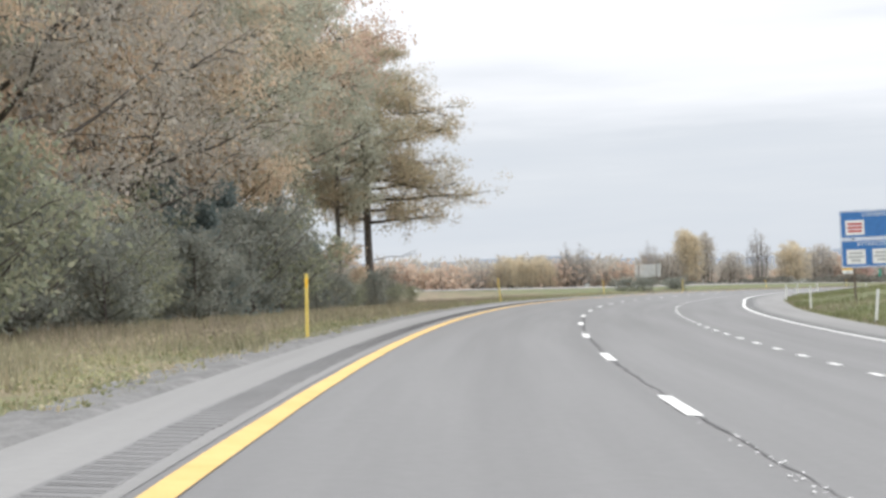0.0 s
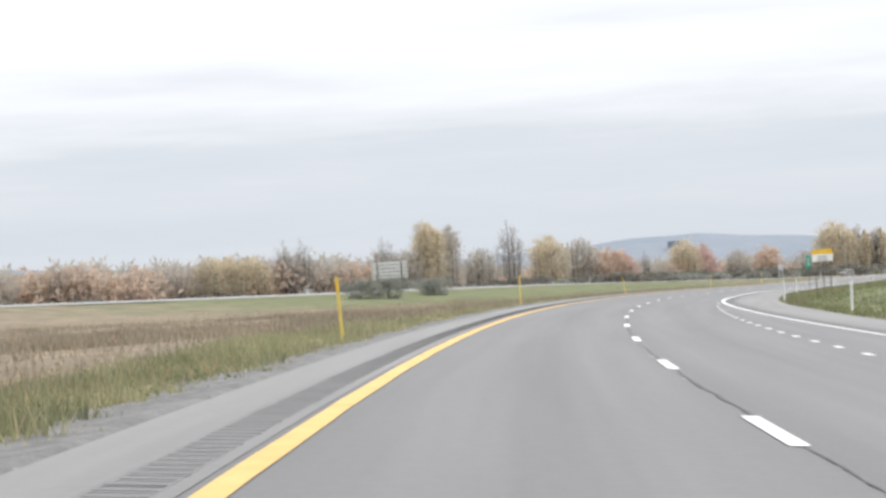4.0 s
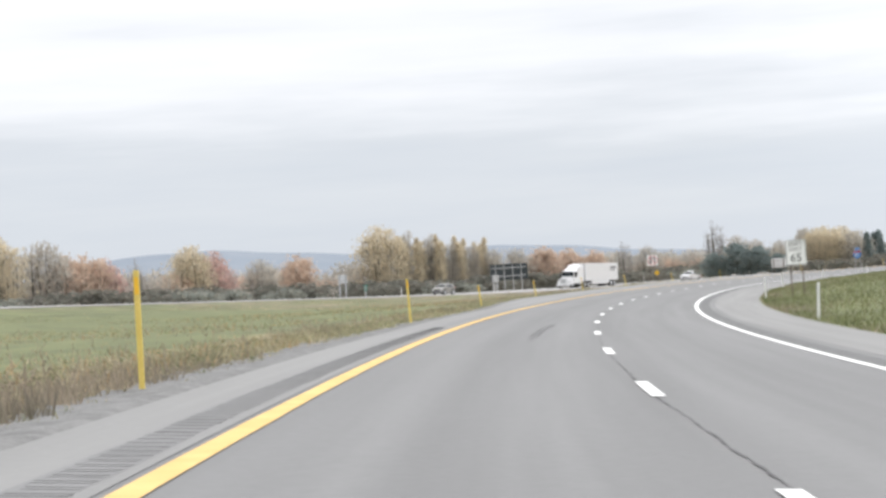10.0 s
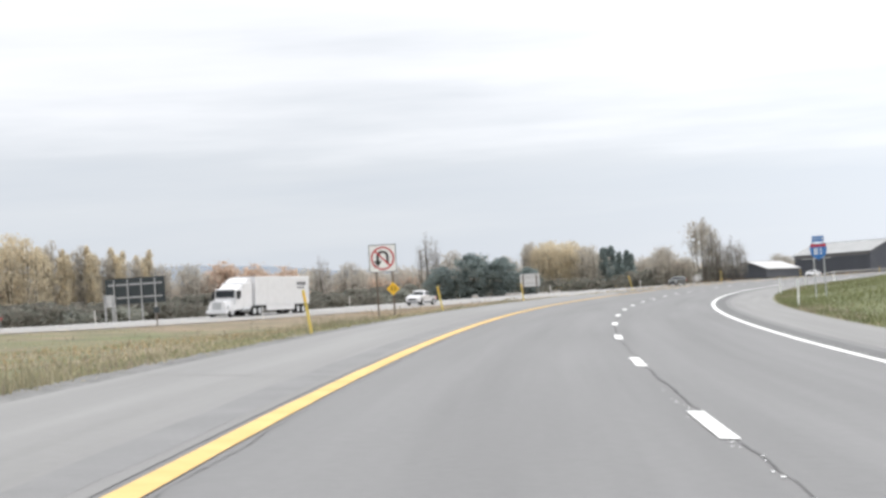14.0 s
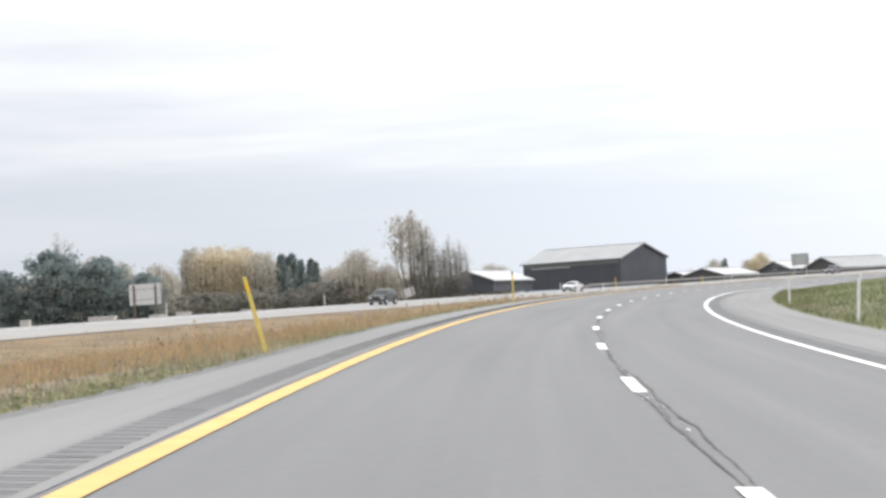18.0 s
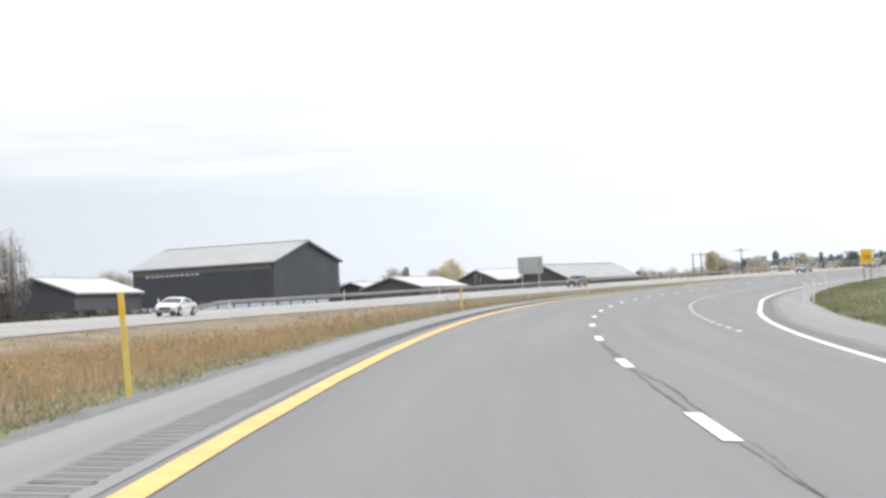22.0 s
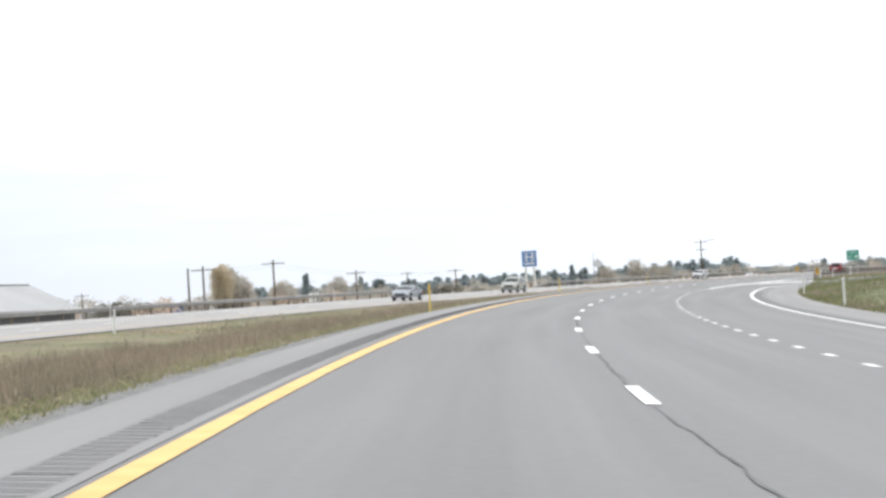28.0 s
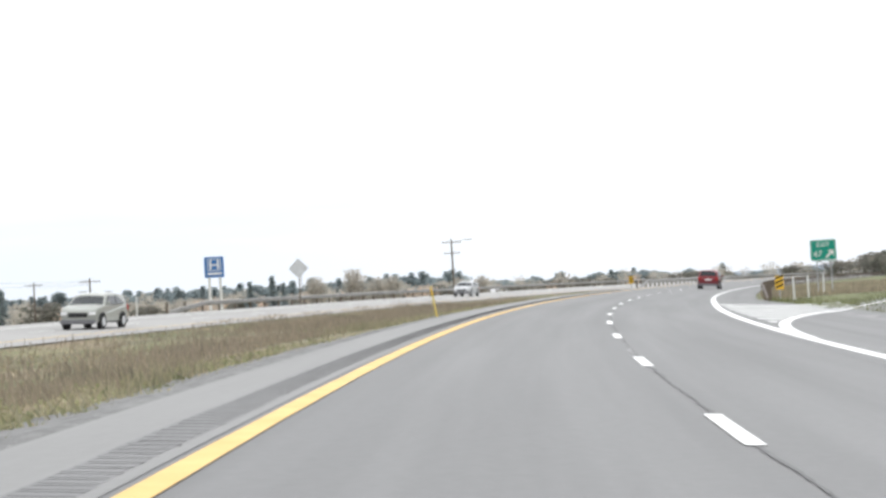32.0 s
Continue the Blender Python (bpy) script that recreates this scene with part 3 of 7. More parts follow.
# rumble strips of the left shoulder: near-black bars stand for shade in the grooves
def build_rumble():
    rng = np.random.RandomState(5)
    s = np.concatenate([np.arange(-12, 358, 0.305), np.arange(560, 1130, 0.305)])
    n = len(s)
    lo, hi = -0.64 + rng.uniform(-0.015, 0.015, n), -0.285 + rng.uniform(-0.015, 0.015, n)
    v = []
    for ds in (0.0, 0.03, 0.10, 0.13):
        for o in (lo, hi):
            x, y = xy(s + ds, o)
            deep = 0.010 if ds in (0.0, 0.13) else 0.0075
            v.append(np.stack([x, y, line_z(s + ds) - BANK * o + deep], -1))
    v = np.stack(v, 1).reshape(-1, 3)
    b = np.arange(n)[:, None] * 8
    f = np.concatenate([b + np.array(q) for q in ([0, 1, 3, 2], [2, 3, 5, 4], [4, 5, 7, 6])])
    ob = arrays("rumble_strip", v, f, M_GROOVE_SHADE)
    return tagged(ob, "row of shoulder rumble grooves with painted-in shade", "rumble strip", kind="stuff")


build_rumble()


def crack(name, ss, mid, width, wob, seed, lift=0.0085, label="dark sealed crack along the lane joint"):
    """A narrow wandering band of sealant."""
    rng = np.random.RandomState(seed)
    n = len(ss)
    drift = np.interp(ss, ss[::4], rng.uniform(-wob, wob, len(ss[::4])))
    fine = rng.uniform(-wob, wob, n) * 0.35
    w = width * rng.uniform(0.25, 1.25, n) * np.interp(ss, [-40, 140, 300, 540, 570, 690, 720, 800, 860, 1200], [1, 1, 0.6, 0.5, 1, 0.9, 0.5, 0.5, 0.9, 1])
    w = w * np.clip(0.75 + 0.5 * np.sin(ss / 2.7 + seed) * np.sin(ss / 6.1), 0.15, 1.2)
    m = mid(ss) if callable(mid) else np.full(n, mid)
    return tagged(strip(name, ss, lambda s: m + drift + fine - w / 2, lambda s: m + drift + fine + w / 2, M_CRACK, lift), label, "crack", kind="structure")


crack("lane_crack", np.arange(-40, 1170, 0.22), lambda s: 3.68 + 0.025 * np.sin(s / 7) + 0.02 * np.sin(s / 31), 0.05, 0.026, 1)
crack("lane_crack", np.arange(555, 700, 0.2), lambda s: 3.75 + 0.05 * np.sin(s / 3.1) + 0.03 * np.sin(s / 1.3), 0.035, 0.03, 7, label="dark ragged strand of the lane joint crack")
crack("lane_crack", np.arange(30, 130, 0.2), lambda s: 3.73 + 0.03 * np.sin(s / 4.3), 0.03, 0.03, 8, label="dark ragged strand of the lane joint crack")


def chips(n, seed):
    """Flakes of old paint left along the lane joint."""
    rng = np.random.RandomState(seed)
    s = np.concatenate([c + rng.normal(0, 2.2, n // 24) for c in rng.uniform(0, 1150, 24)])
    o = 3.66 + rng.normal(0, 0.05, len(s))
    a, b = rng.uniform(0.01, 0.05, len(s)), rng.uniform(0.006, 0.02, len(s))
    v = []
    for i, j in ((-1, -1), (-0.6, 1), (1, 0.7), (0.8, -1)):
        x, y = xy(s + i * a, o + j * b)
        v.append(np.stack([x, y, line_z(s + i * a) - BANK * (o + j * b) + 0.0115], -1))
    v = np.stack(v, 1).reshape(-1, 3)
    return tagged(arrays("paint_chips", v, np.arange(len(v)).reshape(-1, 4), M_WHITE), "worn white paint flakes along the lane joint", "road marking", kind="stuff")


chips(720, 9)
crack("edge_crack", np.arange(360, 470, 0.3), 0.19, 0.022, 0.03, 5, label="ragged dark crack beside the yellow line")
crack("edge_crack", np.arange(470, 560, 0.5), 0.22, 0.02, 0.03, 6, label="ragged dark crack beside the yellow line")
for k, (s_a, o_a, ln) in enumerate(((sta(355), 2.12, 12.5), (sta(354), 2.20, 13), (sta(356), 2.30, 11), (660, 5.4, 4), (392, 4.75, 4.5), (386, 4.35, 3))):
    crack("skid_mark", np.linspace(s_a, s_a + ln, 14), lambda s, o=o_a, k=k: o + (0.0016 * (s - s_a) ** 2 if k < 3 else 0.02 * (s - s_a)), 0.045 if k < 3 else 0.03, 0.008 if k < 3 else 0.03, 20 + k, label="faint dark mark on the asphalt")
for k, s_a in enumerate((395, 404, 417, 433, 452, 474, 498, 521, 540)):
    tagged(strip("pavement_joint", np.array([s_a, s_a + 0.03]), lambda s: left_edge(s) + 0.1, -0.2, M_CRACK, 0.0095), "dark transverse joint in the wide shoulder", "crack", kind="structure")
# darker worn band of the shoulder where the rumble grooves run
M_BAND = material("worn_shoulder_band", (0.175, 0.174, 0.174), (0.215, 0.213, 0.213), 0.9, 0.8, 24, 0.3)
M_SEAL = material("dark_sealed_band", (0.10, 0.10, 0.10), (0.15, 0.15, 0.15), 0.85, 2, 24, 0.3)
tagged(strip("shoulder_band", np.arange(-60, 1170, 2.0), wave(-0.67, 0.03, 3), wave(-0.28, 0.02, 5), M_BAND, 0.0075), "darker worn band of shoulder asphalt", "shoulder", kind="structure")
tagged(strip("shoulder_band", np.arange(-60, 985, 2.0), lambda s: right_line(s) + 0.12 + 0 * s, lambda s: right_line(s) + 0.62, M_SEAL, 0.0075), "darker worn band of shoulder asphalt", "shoulder", kind="structure")
tagged(strip("opposite_edge_line", np.arange(300, 1300, 4.0), lambda s: opp_o(s) + 4.0, lambda s: opp_o(s) + 4.2, M_YELLOW, 0.01, z=lambda S, o: opp_z(S) - OPP_BANK * (o - opp_o(S))), "yellow painted edge line", "road marking", kind="structure")
tagged(strip("opposite_edge_line", np.arange(300, 1300, 4.0), lambda s: opp_o(s) - 3.9, lambda s: opp_o(s) - 3.7, M_WHITE, 0.01, z=lambda S, o: opp_z(S) - OPP_BANK * (o - opp_o(S))), "white painted edge line", "road marking", kind="structure")
for k in range(40):
    s_a = 820 + 12.19 * k
    tagged(strip("opposite_lane_dash", np.array([s_a, s_a + 3.05]), lambda s: opp_o(s) + 0.1, lambda s: opp_o(s) + 0.26, M_WHITE, 0.01, z=lambda S, o: opp_z(S) - OPP_BANK * (o - opp_o(S))), "white painted lane dash", "road marking", "opposite lane dashes", "structure")


# ---- trees ----
def leaf_mat(name, cols):
    return material(name, (0.7, 0.7, 0.7), (1.05, 1.05, 1.05), 0.75, 0.35, 3.0, 0.0, island=cols, spec=0.2, through_light=0.5)


LEAF = {
    "rust": leaf_mat("rust_leaves", [(0.66, 0.50, 0.37), (0.77, 0.62, 0.46), (0.62, 0.55, 0.42), (0.80, 0.67, 0.50), (0.68, 0.52, 0.39)]),
    "olive": leaf_mat("olive_leaves", [(0.52, 0.52, 0.43), (0.63, 0.59, 0.48), (0.70, 0.60, 0.49), (0.52, 0.52, 0.43), (0.74, 0.63, 0.51)]),
    # gold and orange serve far trees: lightened and greyed, distance haze in the colour
    "gold": leaf_mat("gold_leaves", [(0.74, 0.64, 0.47), (0.80, 0.71, 0.53), (0.68, 0.61, 0.47), (0.77, 0.66, 0.48)]),
    "orange": leaf_mat("orange_leaves", [(0.72, 0.55, 0.44), (0.77, 0.61, 0.48), (0.66, 0.54, 0.45), (0.74, 0.58, 0.44)]),
    "red": leaf_mat("red_leaves", [(0.70, 0.47, 0.42), (0.74, 0.52, 0.46), (0.64, 0.48, 0.43), (0.71, 0.54, 0.46)]),
    "brown": leaf_mat("brown_leaves", [(0.54, 0.50, 0.45), (0.61, 0.56, 0.49), (0.51, 0.49, 0.44), (0.63, 0.57, 0.48)]),
    "edge": leaf_mat("edge_oak_leaves", [(0.47, 0.45, 0.33), (0.57, 0.49, 0.34), (0.64, 0.49, 0.34), (0.43, 0.44, 0.33), (0.66, 0.53, 0.37)]),
    "grey": leaf_mat("grey_twigs", [(0.40, 0.38, 0.36), (0.46, 0.44, 0.41), (0.42, 0.40, 0.38)]),
    "conifer": leaf_mat("conifer_needles", [(0.25, 0.30, 0.30), (0.28, 0.34, 0.33), (0.27, 0.32, 0.32), (0.30, 0.35, 0.33)]),
    # conifer needles made paler and bluer, air haze put into the colour
    "spruce": leaf_mat("hazed_conifer_needles", [(0.33, 0.39, 0.41), (0.37, 0.43, 0.44), (0.35, 0.41, 0.42), (0.38, 0.42, 0.41)]),
    "scrub": leaf_mat("scrub_leaves", [(0.29, 0.31, 0.28), (0.35, 0.36, 0.32), (0.31, 0.33, 0.29), (0.39, 0.38, 0.32)]),
    "twig": leaf_mat("bare_thicket_twigs", [(0.20, 0.20, 0.17), (0.25, 0.23, 0.20), (0.19, 0.20, 0.17), (0.28, 0.26, 0.22)]),
    "moss": leaf_mat("olive_green_leaves", [(0.50, 0.52, 0.42), (0.58, 0.57, 0.46), (0.46, 0.49, 0.40), (0.65, 0.60, 0.48)]),
    "copper": leaf_mat("copper_leaves", [(0.70, 0.50, 0.40), (0.75, 0.56, 0.44), (0.62, 0.49, 0.41), (0.72, 0.58, 0.46)]),
    "green": leaf_mat("green_leaves", [(0.36, 0.39, 0.29), (0.42, 0.44, 0.31), (0.47, 0.46, 0.33), (0.33, 0.36, 0.29)]),
}


def tubes(paths, sides):
    """Tapered tubes along polylines [(points, radii)] as one vertex and face array."""
    V, F, k = [], [], 0
    ang = np.arange(sides) * 2 * np.pi / sides
    for pts, rad in paths:
        pts = np.asarray(pts, float)
        d = np.gradient(pts, axis=0)
        d /= np.linalg.norm(d, axis=1)[:, None] + 1e-9
        ref = np.array([0.31, 0.17, 0.93]) if abs(d[0, 2]) < 0.8 else np.array([1.0, 0.2, 0.0])
        a = np.cross(d, ref)
        a /= np.linalg.norm(a, axis=1)[:, None] + 1e-9
        b = np.cross(d, a)
        ring = pts[:, None] + (a[:, None] * np.cos(ang)[None, :, None] + b[:, None] * np.sin(ang)[None, :, None]) * np.asarray(rad)[:, None, None]
        n = len(pts)
        V.append(ring.reshape(-1, 3))
        i = np.arange(n - 1)[:, None] * sides + np.arange(sides)
        j = np.arange(n - 1)[:, None] * sides + (np.arange(sides) + 1) % sides
        F.append(np.stack([i, j, j + sides, i + sides], -1).reshape(-1, 4) + k)
        k += n * sides
    return np.concatenate(V), np.concatenate(F)


SHAPES = {
    "oak": lambda h: 0.62 + 0.38 * np.sin(np.pi * min(1, h * 0.9 + 0.1)) - 0.5 * max(0, h - 0.75),
    "dome": lambda h: max(0.12, math.sqrt(max(0, 1 - (0.98 * h) ** 1.5))),
    "round": lambda h: max(0.15, np.sin(np.pi * (0.12 + 0.86 * h))),
    "poplar": lambda h: max(0.12, np.sin(np.pi * (0.2 + 0.78 * h)) ** 0.7),
    "conifer": lambda h: max(0.05, 1.0 - h),
    "vase": lambda h: 0.45 + 0.55 * h,
}


def tree_data(seed, height, radius, shape, base, limbs, twigs, leaves, leaf, spread, trunk_r, up=0.5, rise=0.0, slim=0.6, dead=0):
    """Wood and leaf arrays of one tree standing at the origin."""
    rng = np.random.RandomState(seed)
    lean = rng.uniform(-0.03, 0.03, 2)
    tz = np.linspace(0, height * 0.96, 9)
    tx = np.stack([lean[0] * tz + 0.15 * np.sin(tz * 0.5 + seed) * (tz / height), lean[1] * tz + 0.15 * np.cos(tz * 0.4 + seed) * (tz / height), tz], -1)
    tr = trunk_r * (1 - tz / height) ** 0.8 + 0.02
    tr[0] *= 1.35
    paths, tips = [(tx, tr)], []
    for i in range(limbs):
        h = (i + rng.uniform(0, 1)) / limbs
        z = height * (base + (0.97 - base) * h)
        r = radius * SHAPES[shape](h) * rng.uniform(0.72, 1.12)
        a = i * 2.399 + rng.uniform(-0.5, 0.5)
        p0 = np.array([np.interp(z, tz, tx[:, 0]), np.interp(z, tz, tx[:, 1]), z])
        rise = r * up * rng.uniform(0.4, 1.3) if shape != "conifer" else -r * 0.22
        u = np.linspace(0, 1, 6)[:, None]
        out = np.array([np.cos(a), np.sin(a), 0])
        side = np.array([-np.sin(a), np.cos(a), 0]) * rng.uniform(-0.3, 0.3) * r
        pts = p0 + out * r * u + side * u ** 2 + np.array([0, 0, 1]) * (rise * (u * 0.55 + 0.45 * u ** 2)) + rng.normal(0, 0.03 * r, (6, 3)) * u
        r0 = np.interp(z, tz, tr) * 0.5
        paths.append((pts, np.linspace(max(r0, 0.025), 0.012, 6)))
        for k in range(twigs):
            w = rng.uniform(0.28, 1.0)
            q = pts[0] + (pts[-1] - pts[0]) * w
            q = np.array([np.interp(w, np.linspace(0, 1, 6), pts[:, c]) for c in range(3)])
            d = out * rng.uniform(0.2, 1) + np.array([rng.normal(0, 0.7), rng.normal(0, 0.7), rng.uniform(-0.35, 0.8)])
            if shape == "conifer":
                d[2] = rng.uniform(-0.4, 0.1)
            L = r * rng.uniform(0.14, 0.38)
            d = d / np.linalg.norm(d) * L
            tw = np.stack([q, q + d * 0.5 + rng.normal(0, 0.06 * L, 3), q + d])
            paths.append((tw, np.array([0.028, 0.018, 0.008]) * (trunk_r / 0.3) ** 0.5))
            tips += [tw[1], tw[2], tw[2] + rng.normal(0, 0.25 * L, 3)]
    for i in range(dead):
        # dead boughs below the crown
        z, a, r = height * base * (0.5 + 0.5 * (i + 0.5) / dead), 1.9 * i + 0.4, radius * rng.uniform(0.3, 0.55)
        u = np.linspace(0, 1, 6)[:, None]
        pts = np.array([0, 0, z]) + np.array([np.cos(a), np.sin(a), 0.1]) * r * u + rng.normal(0, 0.05 * r, (6, 3)) * u
        paths.append((pts, np.linspace(0.05, 0.012, 6)))
        for w in (3, 4):
            d = np.array([np.cos(a + (w - 3.5) * 1.4), np.sin(a + (w - 3.5) * 1.4), rng.uniform(0.1, 0.5)]) * 0.3 * r
            paths.append((np.stack([pts[w], pts[w] + d * 0.5 + rng.normal(0, 0.02, 3) * r, pts[w] + d]), np.array([0.02, 0.014, 0.006])))
    tips = np.array(tips)
    pick = tips[rng.randint(0, len(tips), leaves)]
    c = pick + rng.normal(0, 1, (leaves, 3)) * spread * np.array([1, 1, 0.7])
    return tubes(paths, 6), leaf_cloud(c, leaf, rng, rise, slim)


def plume_data(seed, height, radius, plumes, width, low, drop, leaves, leaf, trunk_r, rise=1.8, slim=0.3, even=0.0):
    """Wood and leaf arrays of a tree whose crown is a bunch of upright feathery plumes."""
    rng = np.random.RandomState(seed)
    paths, C = [], []
    for i in range(plumes):
        q = math.sqrt((i + 0.3) / plumes)
        a = i * 2.399 + rng.uniform(-0.4, 0.4)
        foot = np.array([math.cos(a), math.sin(a)]) * radius * q
        top = height * (1 - drop * q ** 2) * rng.uniform(0.86, 1.0)
        bottom = height * low * rng.uniform(0.6, 1.2) * (1 - 0.5 * even * q)
        u = np.linspace(0, 1, 6)
        bend = np.clip(u * 2.2, 0, 1)[:, None] ** 0.7
        stem = np.concatenate([foot * bend, (u * top * 0.97)[:, None]], 1) + rng.normal(0, 0.12, (6, 3)) * u[:, None]
        paths.append((stem, np.linspace(trunk_r * (1.0 if i == 0 else 0.45), 0.03, 6)))
        for k in range(5):
            z = bottom + (top - bottom) * rng.uniform(0.0, 0.75)
            p0 = np.array([np.interp(z, stem[:, 2], stem[:, c]) for c in range(3)])
            b = rng.uniform(0, 6.283)
            d = np.array([math.cos(b) * width * 0.5, math.sin(b) * width * 0.5, rng.uniform(0.1, 0.25) * (top - bottom)])
            paths.append((np.stack([p0, p0 + d * np.array([0.7, 0.7, 0.4]), p0 + d]), np.array([0.07, 0.045, 0.02])))
        m = int(leaves / plumes * rng.uniform(0.7, 1.3))
        w = rng.uniform(0, 1, m) ** 0.85
        r = width * (0.12 + np.sin(np.pi * (0.10 + 0.84 * w)) ** 0.55) * 0.5 * rng.uniform(0.8, 1.2)
        along_x, along_y = (np.interp(bottom + (top - bottom) * w, stem[:, 2], stem[:, c]) for c in (0, 1))
        C.append(np.stack([along_x + rng.normal(0, 1, m) * r, along_y + rng.normal(0, 1, m) * r, bottom + (top - bottom) * w + rng.normal(0, 0.25, m)], -1))
    return tubes(paths, 5), leaf_cloud(np.concatenate(C), leaf, rng, rise, slim)


def leaf_cloud(c, leaf, rng, rise=0.0, slim=0.6):
    """Small folded leaves about the places c; rise makes them upright sprays, slim is their width against their length."""
    n = len(c)
    a = rng.normal(0, 1, (n, 3)) + np.array([0, 0, rise])
    a /= np.linalg.norm(a, axis=1)[:, None]
    b = np.cross(a, rng.normal(0, 1, (n, 3)))
    b /= np.linalg.norm(b, axis=1)[:, None] + 1e-9
    size = (leaf * rng.uniform(0.6, 1.4, n))[:, None]
    a, b = a * size, b * size * slim
    n1 = np.cross(a, b) / (np.linalg.norm(np.cross(a, b), axis=1)[:, None] + 1e-9) * size * 0.25
    v = np.stack([c - a, c + b * 0.9 + n1, c + a, c - b * 0.9 + n1], 1).reshape(-1, 3)
    return v, np.arange(n * 4).reshape(-1, 4)


def mesh_of(name, v, f, mat):
    ob = arrays(name, v, f, mat)
    me = ob.data
    bpy.data.objects.remove(ob)
    return me


PROTO = {}


def proto(key, leafmat, **kw):
    wood, crown = tree_data(**kw)
    PROTO[key] = (mesh_of("trunk", *wood, M_BARK), mesh_of("crown", *crown, LEAF[leafmat]), kw["height"], crown, leafmat)


def plume(key, leafmat, **kw):
    wood, crown = plume_data(**kw)
    PROTO[key] = (mesh_of("trunk", *wood, M_BARK), mesh_of("crown", *crown, LEAF[leafmat]), kw["height"], crown, leafmat)


def plant(key, m, scale, label, category="tree", group="", squash=1.0):
    trunk, crown, h, _, _ = PROTO[key]
    t = thing("tree" if category == "tree" else category, m @ Matrix.Diagonal((scale * squash, scale * squash, scale, 1)), label, category, group)
    for nm, me in (("trunk", trunk), ("crown", crown)):
        ob = new(nm, me)
        ob.parent = t
    return t


def ground_at(x, y):
    """Height of the ground under a place far from the road."""
    d = (LINE_X - x) ** 2 + (LINE_Y - y) ** 2
    j = int(np.argmin(d))
    t = LINE_T[j]
    o = (x - LINE_X[j]) * math.cos(t) - (y - LINE_Y[j]) * math.sin(t)
    return float(ground_z(LINE_S[j], o))


NAMES = {"cw": "tall cottonwood with thin yellow autumn leaves", "fan": "tall cottonwood with spreading stems and pale tan tips", "cwg": "tall half-bare cottonwood with grey-yellow leaves", "bare": "tall bare grey tree in the hedgerow",
         "yel": "full tree with yellow autumn leaves", "org": "rounded tree with orange autumn leaves", "red": "small tree with dull red leaves", "brn": "rounded tree with faded brown leaves",
         "pop": "narrow poplar with thin golden leaves", "popg": "narrow half-bare poplar with tan leaves", "con": "dark green pointed conifer", "cons": "pointed conifer beyond the road, paled by haze", "cond": "broad dense dark green conifer"}
FAR_GROUP = "trees of the far hedgerow"


def far_tree(kind, x, y, top):
    """A far tree at x, y whose tip reaches the height top."""
    z = ground_at(x, y) - 0.3
    h = float(np.percentile(PROTO[kind][3][0][:, 2], 99.3))
    plant(kind, pose(x, y, z, 0, 0, (x * 37 + y * 11) % 360), (top - z) / h, NAMES[kind], "tree", FAR_GROUP)


plume("cw", "gold", seed=3, height=22, radius=3.4, plumes=11, width=2.1, low=0.30, drop=0.14, leaves=5600, leaf=0.40, trunk_r=0.4, slim=0.34)
plume("fan", "brown", seed=14, height=22, radius=4.0, plumes=10, width=1.7, low=0.5, drop=0.10, leaves=1900, leaf=0.40, trunk_r=0.4, rise=1.6, slim=0.34)
plume("cwg", "brown", seed=4, height=22, radius=2.6, plumes=9, width=1.5, low=0.26, drop=0.14, leaves=3000, leaf=0.42, trunk_r=0.35, rise=2.2, slim=0.26)
plume("bare", "grey", seed=5, height=20, radius=3.0, plumes=12, width=1.5, low=0.34, drop=0.30, leaves=1500, leaf=0.5, trunk_r=0.34, rise=2.4, slim=0.10)
plume("yel", "gold", seed=6, height=20, radius=4.6, plumes=16, width=2.8, low=0.20, drop=0.24, leaves=7600, leaf=0.33, trunk_r=0.4, rise=1.2, slim=0.42, even=0.8)
plume("org", "orange", seed=7, height=14, radius=3.9, plumes=14, width=2.6, low=0.20, drop=0.28, leaves=4000, leaf=0.40, trunk_r=0.3, rise=1.0, slim=0.42, even=0.8)
plume("red", "red", seed=8, height=13, radius=3.2, plumes=12, width=2.4, low=0.18, drop=0.28, leaves=3300, leaf=0.38, trunk_r=0.28, rise=1.0, slim=0.42, even=0.8)
plume("brn", "brown", seed=9, height=15, radius=3.8, plumes=15, width=2.1, low=0.15, drop=0.26, leaves=2900, leaf=0.46, trunk_r=0.3, rise=1.8, slim=0.26, even=0.8)
plume("pop", "gold", seed=10, height=20, radius=0.9, plumes=3, width=1.4, low=0.16, drop=0.12, leaves=2000, leaf=0.42, trunk_r=0.28, rise=2.2, slim=0.3)
plume("popg", "brown", seed=61, height=20, radius=1.3, plumes=4, width=1.3, low=0.16, drop=0.15, leaves=1700, leaf=0.44, trunk_r=0.28, rise=2.2, slim=0.26)
proto("con", "conifer", seed=11, height=15, radius=3.6, shape="conifer", base=0.05, limbs=60, twigs=6, leaves=4200, leaf=0.34, spread=0.35, trunk_r=0.3)
proto("cons", "spruce", seed=13, height=15, radius=3.4, shape="conifer", base=0.05, limbs=50, twigs=6, leaves=3200, leaf=0.36, spread=0.4, trunk_r=0.3)
proto("cond", "conifer", seed=12, height=14, radius=5.6, shape="round", base=0.02, limbs=44, twigs=7, leaves=5200, leaf=0.40, spread=0.7, trunk_r=0.3)
proto("oak_rust", "rust", seed=21, height=20, radius=8.2, shape="oak", base=0.30, limbs=34, twigs=13, leaves=30000, leaf=0.108, spread=0.42, trunk_r=0.36, up=0.45)
